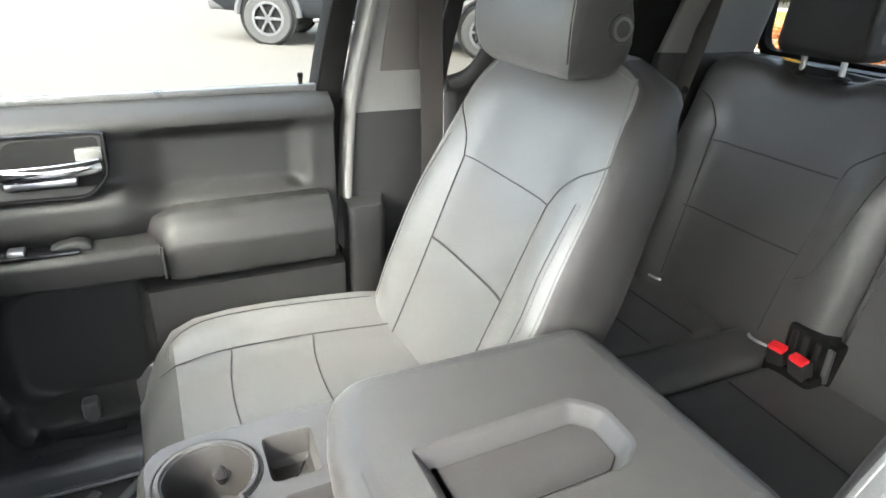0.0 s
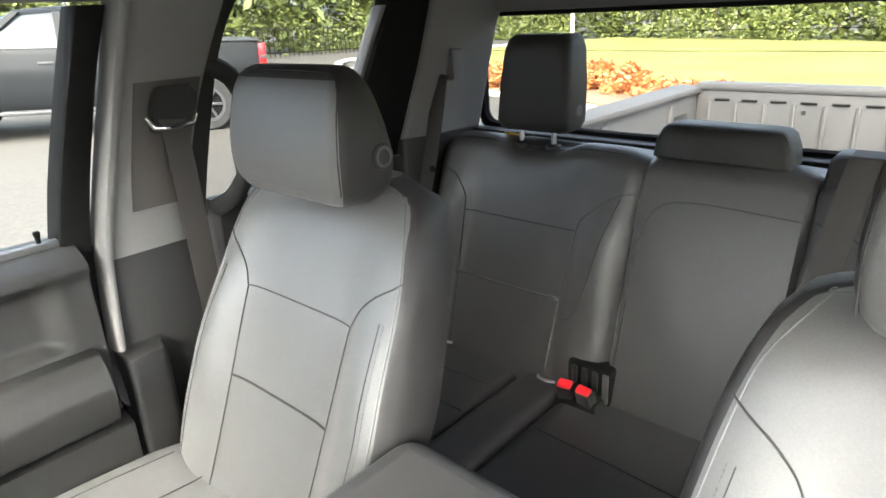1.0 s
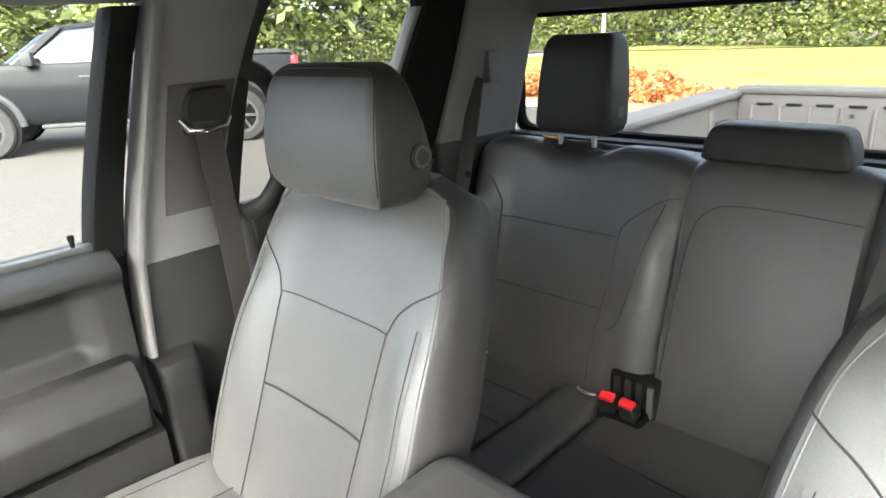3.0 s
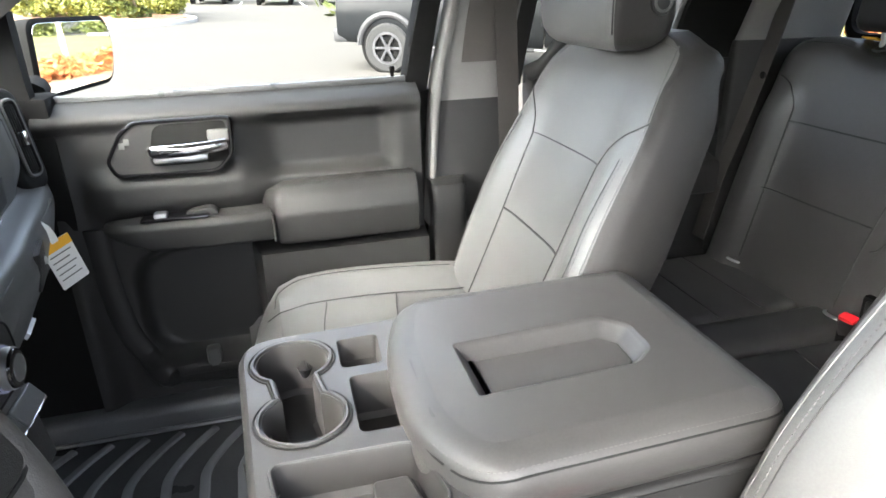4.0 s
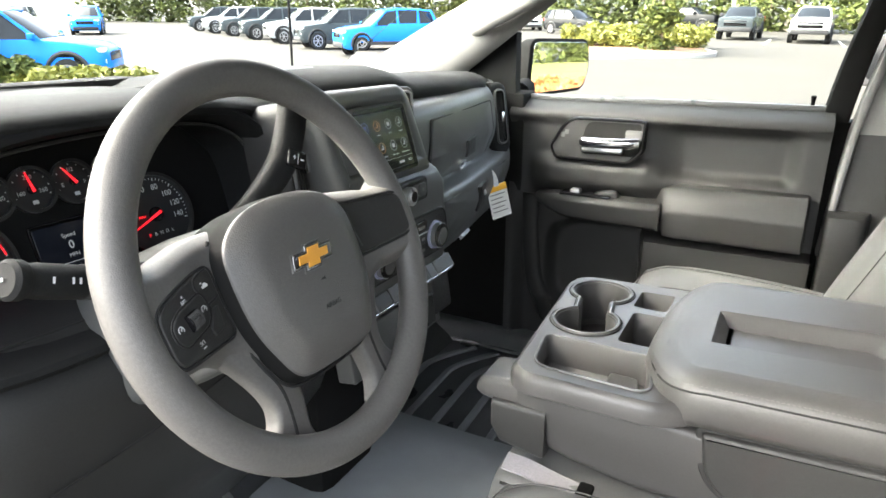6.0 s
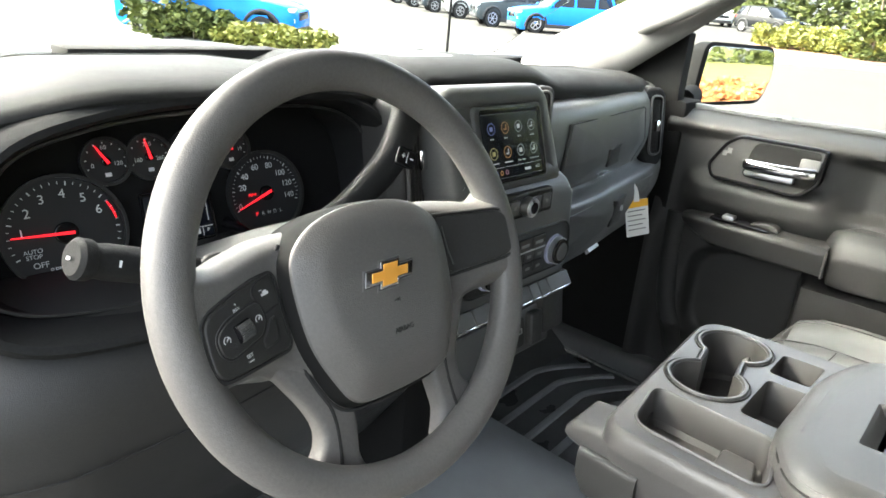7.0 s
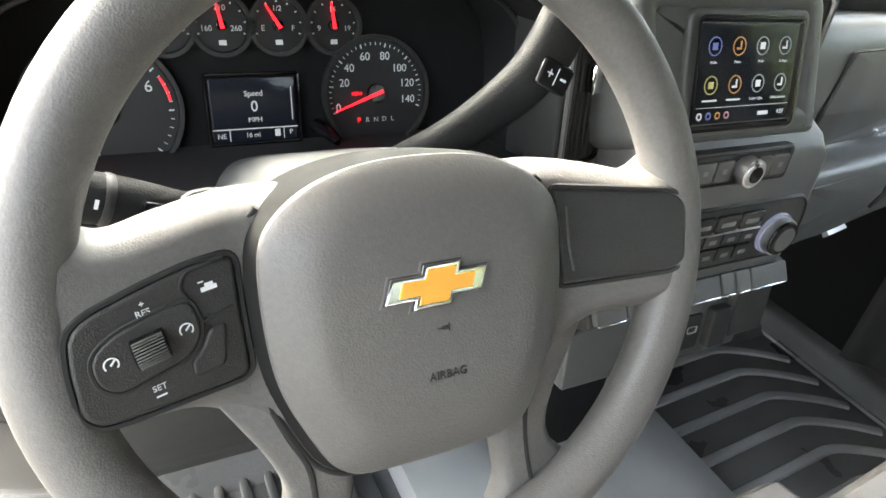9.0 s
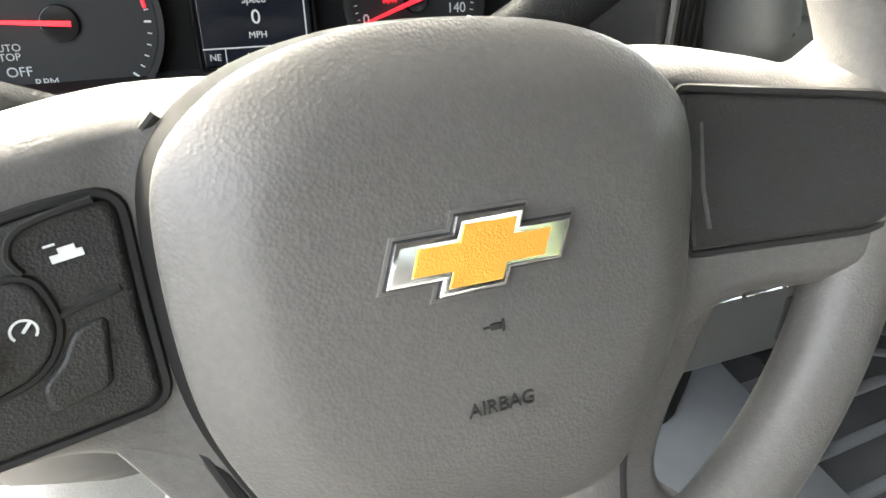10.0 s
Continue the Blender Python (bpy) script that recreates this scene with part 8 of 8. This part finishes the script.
for x, y in ((13.2, 9.6), (14.2, 8.4), (14.6, 10.0), (15.0, 6.9), (14.0, 6.6), (15.6, 8.2), (13.6, 11.4), (14.4, 12.6)):
    shrub(x, y, 0.55, 0.55, LEAF_RED, "low russet ornamental shrub in mulch bed")
for k in range(20):
    x, y = 13.4 + 0.16 * k + rng.uniform(-0.5, 0.5), 5.0 + 0.46 * k + rng.uniform(-0.3, 0.3)
    shrub(min(x, 15.6), y, 0.55, 0.34, LEAF_RED, "low russet ornamental shrub in mulch bed", 60, 0.06)
# hedge islands in front
isl = rounded([(-7.2, 22.2), (-3.2, 25.2), (-2.4, 27.2), (-3.4, 30.5), (-7.2, 37.5), (-9.5, 38), (-9.5, 27)], 1.0, 5)
solid("island_kerb", sheet_solid(isl, 0.15), CONCRETE, "pale concrete island kerb", "kerb", kind="structure")
solid("island_bed", sheet_solid(shrink(isl, 0.35), 0.19), MULCH, "brown mulch island bed", "planting bed", kind="structure")
for k in range(16):
    shrub(-8.2 + 0.30 * k + rng.uniform(-0.2, 0.2), 27.5 + 0.15 * k + rng.uniform(-0.8, 0.8) + (k % 3) * 1.2, 0.85, 0.95, LEAF_LIGHT, "low yellow-green hedge shrub on island", 90, 0.08, "hedge shrubs")
for k in range(12):
    shrub(-15.1 + 0.24 * k, 7.1 + 0.18 * k + rng.uniform(-0.3, 0.3) - 0.35, 0.5, 0.36 if k > 3 else 0.66, LEAF_LIGHT if k > 3 else LEAF, "low clipped hedge shrub by the lot", 90, 0.08, "hedge shrubs")
solid("island_kerb", sheet_solid(rounded([(-17.0, 5.4), (-13.9, 6.0), (-12.0, 8.6), (-12.8, 9.0), (-16.6, 6.9)], 0.35, 4), 0.14), CONCRETE, "pale concrete island kerb", "kerb", kind="structure")


def tree(x, y, h, crown, mat, label, per=60, size=0.16, trunk=0.09, clumps=26, group="trees", bark=None, base=0.25):
    z = ground_z(x, y)
    th = thing("tree", (x, y, z), label, "tree", group)
    lean = rng.uniform(-0.3, 0.3)
    part("trunk", sweep([(x, y, z - 0.1), (x + lean * 0.3, y, z + h * 0.4), (x + lean, y, z + h * 0.85)], [trunk, trunk * 0.7, trunk * 0.25], 8), bark or BARK, th, "bare trunk")
    cl = []
    for k in range(clumps):
        f = rng.uniform(base, 1.0)
        q = crown * (1.1 - f * 0.6) * math.sqrt(rng.random())
        a = rng.uniform(0, 6.283)
        cl.append((x + lean * f + q * math.cos(a), y + q * math.sin(a), z + h * f, crown * rng.uniform(0.22, 0.42)))
        if k % 4 == 0:
            part("limb", sweep([(x + lean * f * 0.6, y, z + h * f * 0.7), (x + lean * f + q * 0.8 * math.cos(a), y + q * 0.8 * math.sin(a), z + h * f)], [trunk * 0.35, trunk * 0.1], 5), bark or BARK, th)
    part("crown", leaves(cl, per, size, rng), mat, th, "leafy crown", smooth=False)
    return th


tree(-4.6, 26.8, 3.3, 0.95, LEAF, "young bushy green tree on the island", 90, 0.12, 0.07, 34, base=0.08)
tree(-15.4, 6.6, 2.5, 0.95, LEAF, "young bushy green tree in hedge", 90, 0.09, 0.06, 34, base=0.08)
tree(21.5, 12.5, 4.5, 0.9, LEAF_LIGHT, "slender young tree with stakes on grass", 40, 0.1, 0.09, 14, bark=PALE_BARK, base=0.6)
solid("light_pole", sweep([(-4.6, 55, ground_z(-4.6, 55)), (-4.6, 55, 9.0)], [0.16, 0.10], 12), PALE_BARK, "pale concrete lamp pole beside lot", "pole")
# fence of thin dark bars
fence = thing("fence", (20, 24.5, 0), "dark metal bar fence in front of woods", "fence")
for k in range(90):
    x = 9.0 + 0.28 * k
    y = 25.6 + 0.06 * k * 0.28
    part("picket", box((x - 0.012, y - 0.012, ground_z(x, y)), (x + 0.012, y + 0.012, ground_z(x, y) + 1.35), 0), MATT_BLACK, fence)
for hgt in (0.2, 1.25):
    part("fence_rail", sweep([(9.0, 25.6, ground_z(9, 25.6) + hgt), (34.0, 27.1, ground_z(34, 27.1) + hgt)], 0.02, 6), MATT_BLACK, fence)

# woods: a belt of trees and undergrowth round the lot
def woods(pts, label, depth, tall, per, size, n):
    cl = []
    run = [Vector(p) for p in pts]
    total = sum((b - a).length for a, b in zip(run, run[1:]))
    for _ in range(n):
        s = rng.uniform(0, total)
        for a, b in zip(run, run[1:]):
            ln = (b - a).length
            if s <= ln:
                break
            s -= ln
        d = (b - a).normalized()
        o = Vector((d.y, -d.x)) * rng.uniform(-depth, depth)
        p = a + d * s + o
        f = rng.random() ** 1.3
        cl.append((p.x, p.y, ground_z(p.x, p.y) + 0.4 + tall * f, rng.uniform(0.6, 1.5)))
    solid("woods", leaves(cl, per, size, rng), LEAF, label, "woods", kind="stuff", smooth=False)
    deep = []
    for a, b in zip(run, run[1:]):
        d = (b - a).normalized()
        side = Vector((d.y, -d.x))
        for i in range(int((b - a).length / 1.6) + 1):
            for zk in range(5):
                p = a + d * (1.6 * i + rng.uniform(-0.5, 0.5)) + side * rng.uniform(-0.3, 0.3) * depth
                deep.append((p.x, p.y, ground_z(p.x, p.y) + 0.8 + 2.0 * zk, 1.9))
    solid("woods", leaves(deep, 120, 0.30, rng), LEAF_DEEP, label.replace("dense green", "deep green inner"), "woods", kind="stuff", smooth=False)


def trunks(pts, n, tall):
    run = [Vector(p) for p in pts]
    for k in range(n):
        i = rng.randrange(len(run) - 1)
        p = run[i].lerp(run[i + 1], rng.random())
        z = ground_z(p.x, p.y)
        th = thing("pine_tree", (p.x, p.y, z), "bare straight trunk at edge of woods", "tree", "wood edge trunks")
        r = rng.uniform(0.10, 0.22)
        part("trunk", sweep([(p.x, p.y, z - 0.2), (p.x + rng.uniform(-0.4, 0.4), p.y, z + tall)], [r, r * 0.6], 8), PALE_BARK if k % 2 else BARK, th)


rear_edge = [(46, 30), (47, 14), (49, 0), (50, -16), (50, -40)]
side_edge = [(4, 30), (14, 29), (26, 30), (38, 31), (46, 30)]
front_edge = [(-75, 52), (-50, 62), (-30, 68), (-10, 68), (8, 60), (14, 50)]
woods(rear_edge, "dense green woods behind the field", 3.0, 10, 170, 0.12, 620)
woods(side_edge, "dense green woods beyond the fence", 2.5, 10, 190, 0.10, 480)
woods(front_edge, "dense green woods beyond the lot", 4.0, 11, 110, 0.19, 560)
woods([(-20, -40), (-60, -10), (-80, 40)], "dense green woods on far side", 5.0, 10, 40, 0.5, 160)
trunks(rear_edge, 22, 9)
trunks(front_edge, 14, 9)
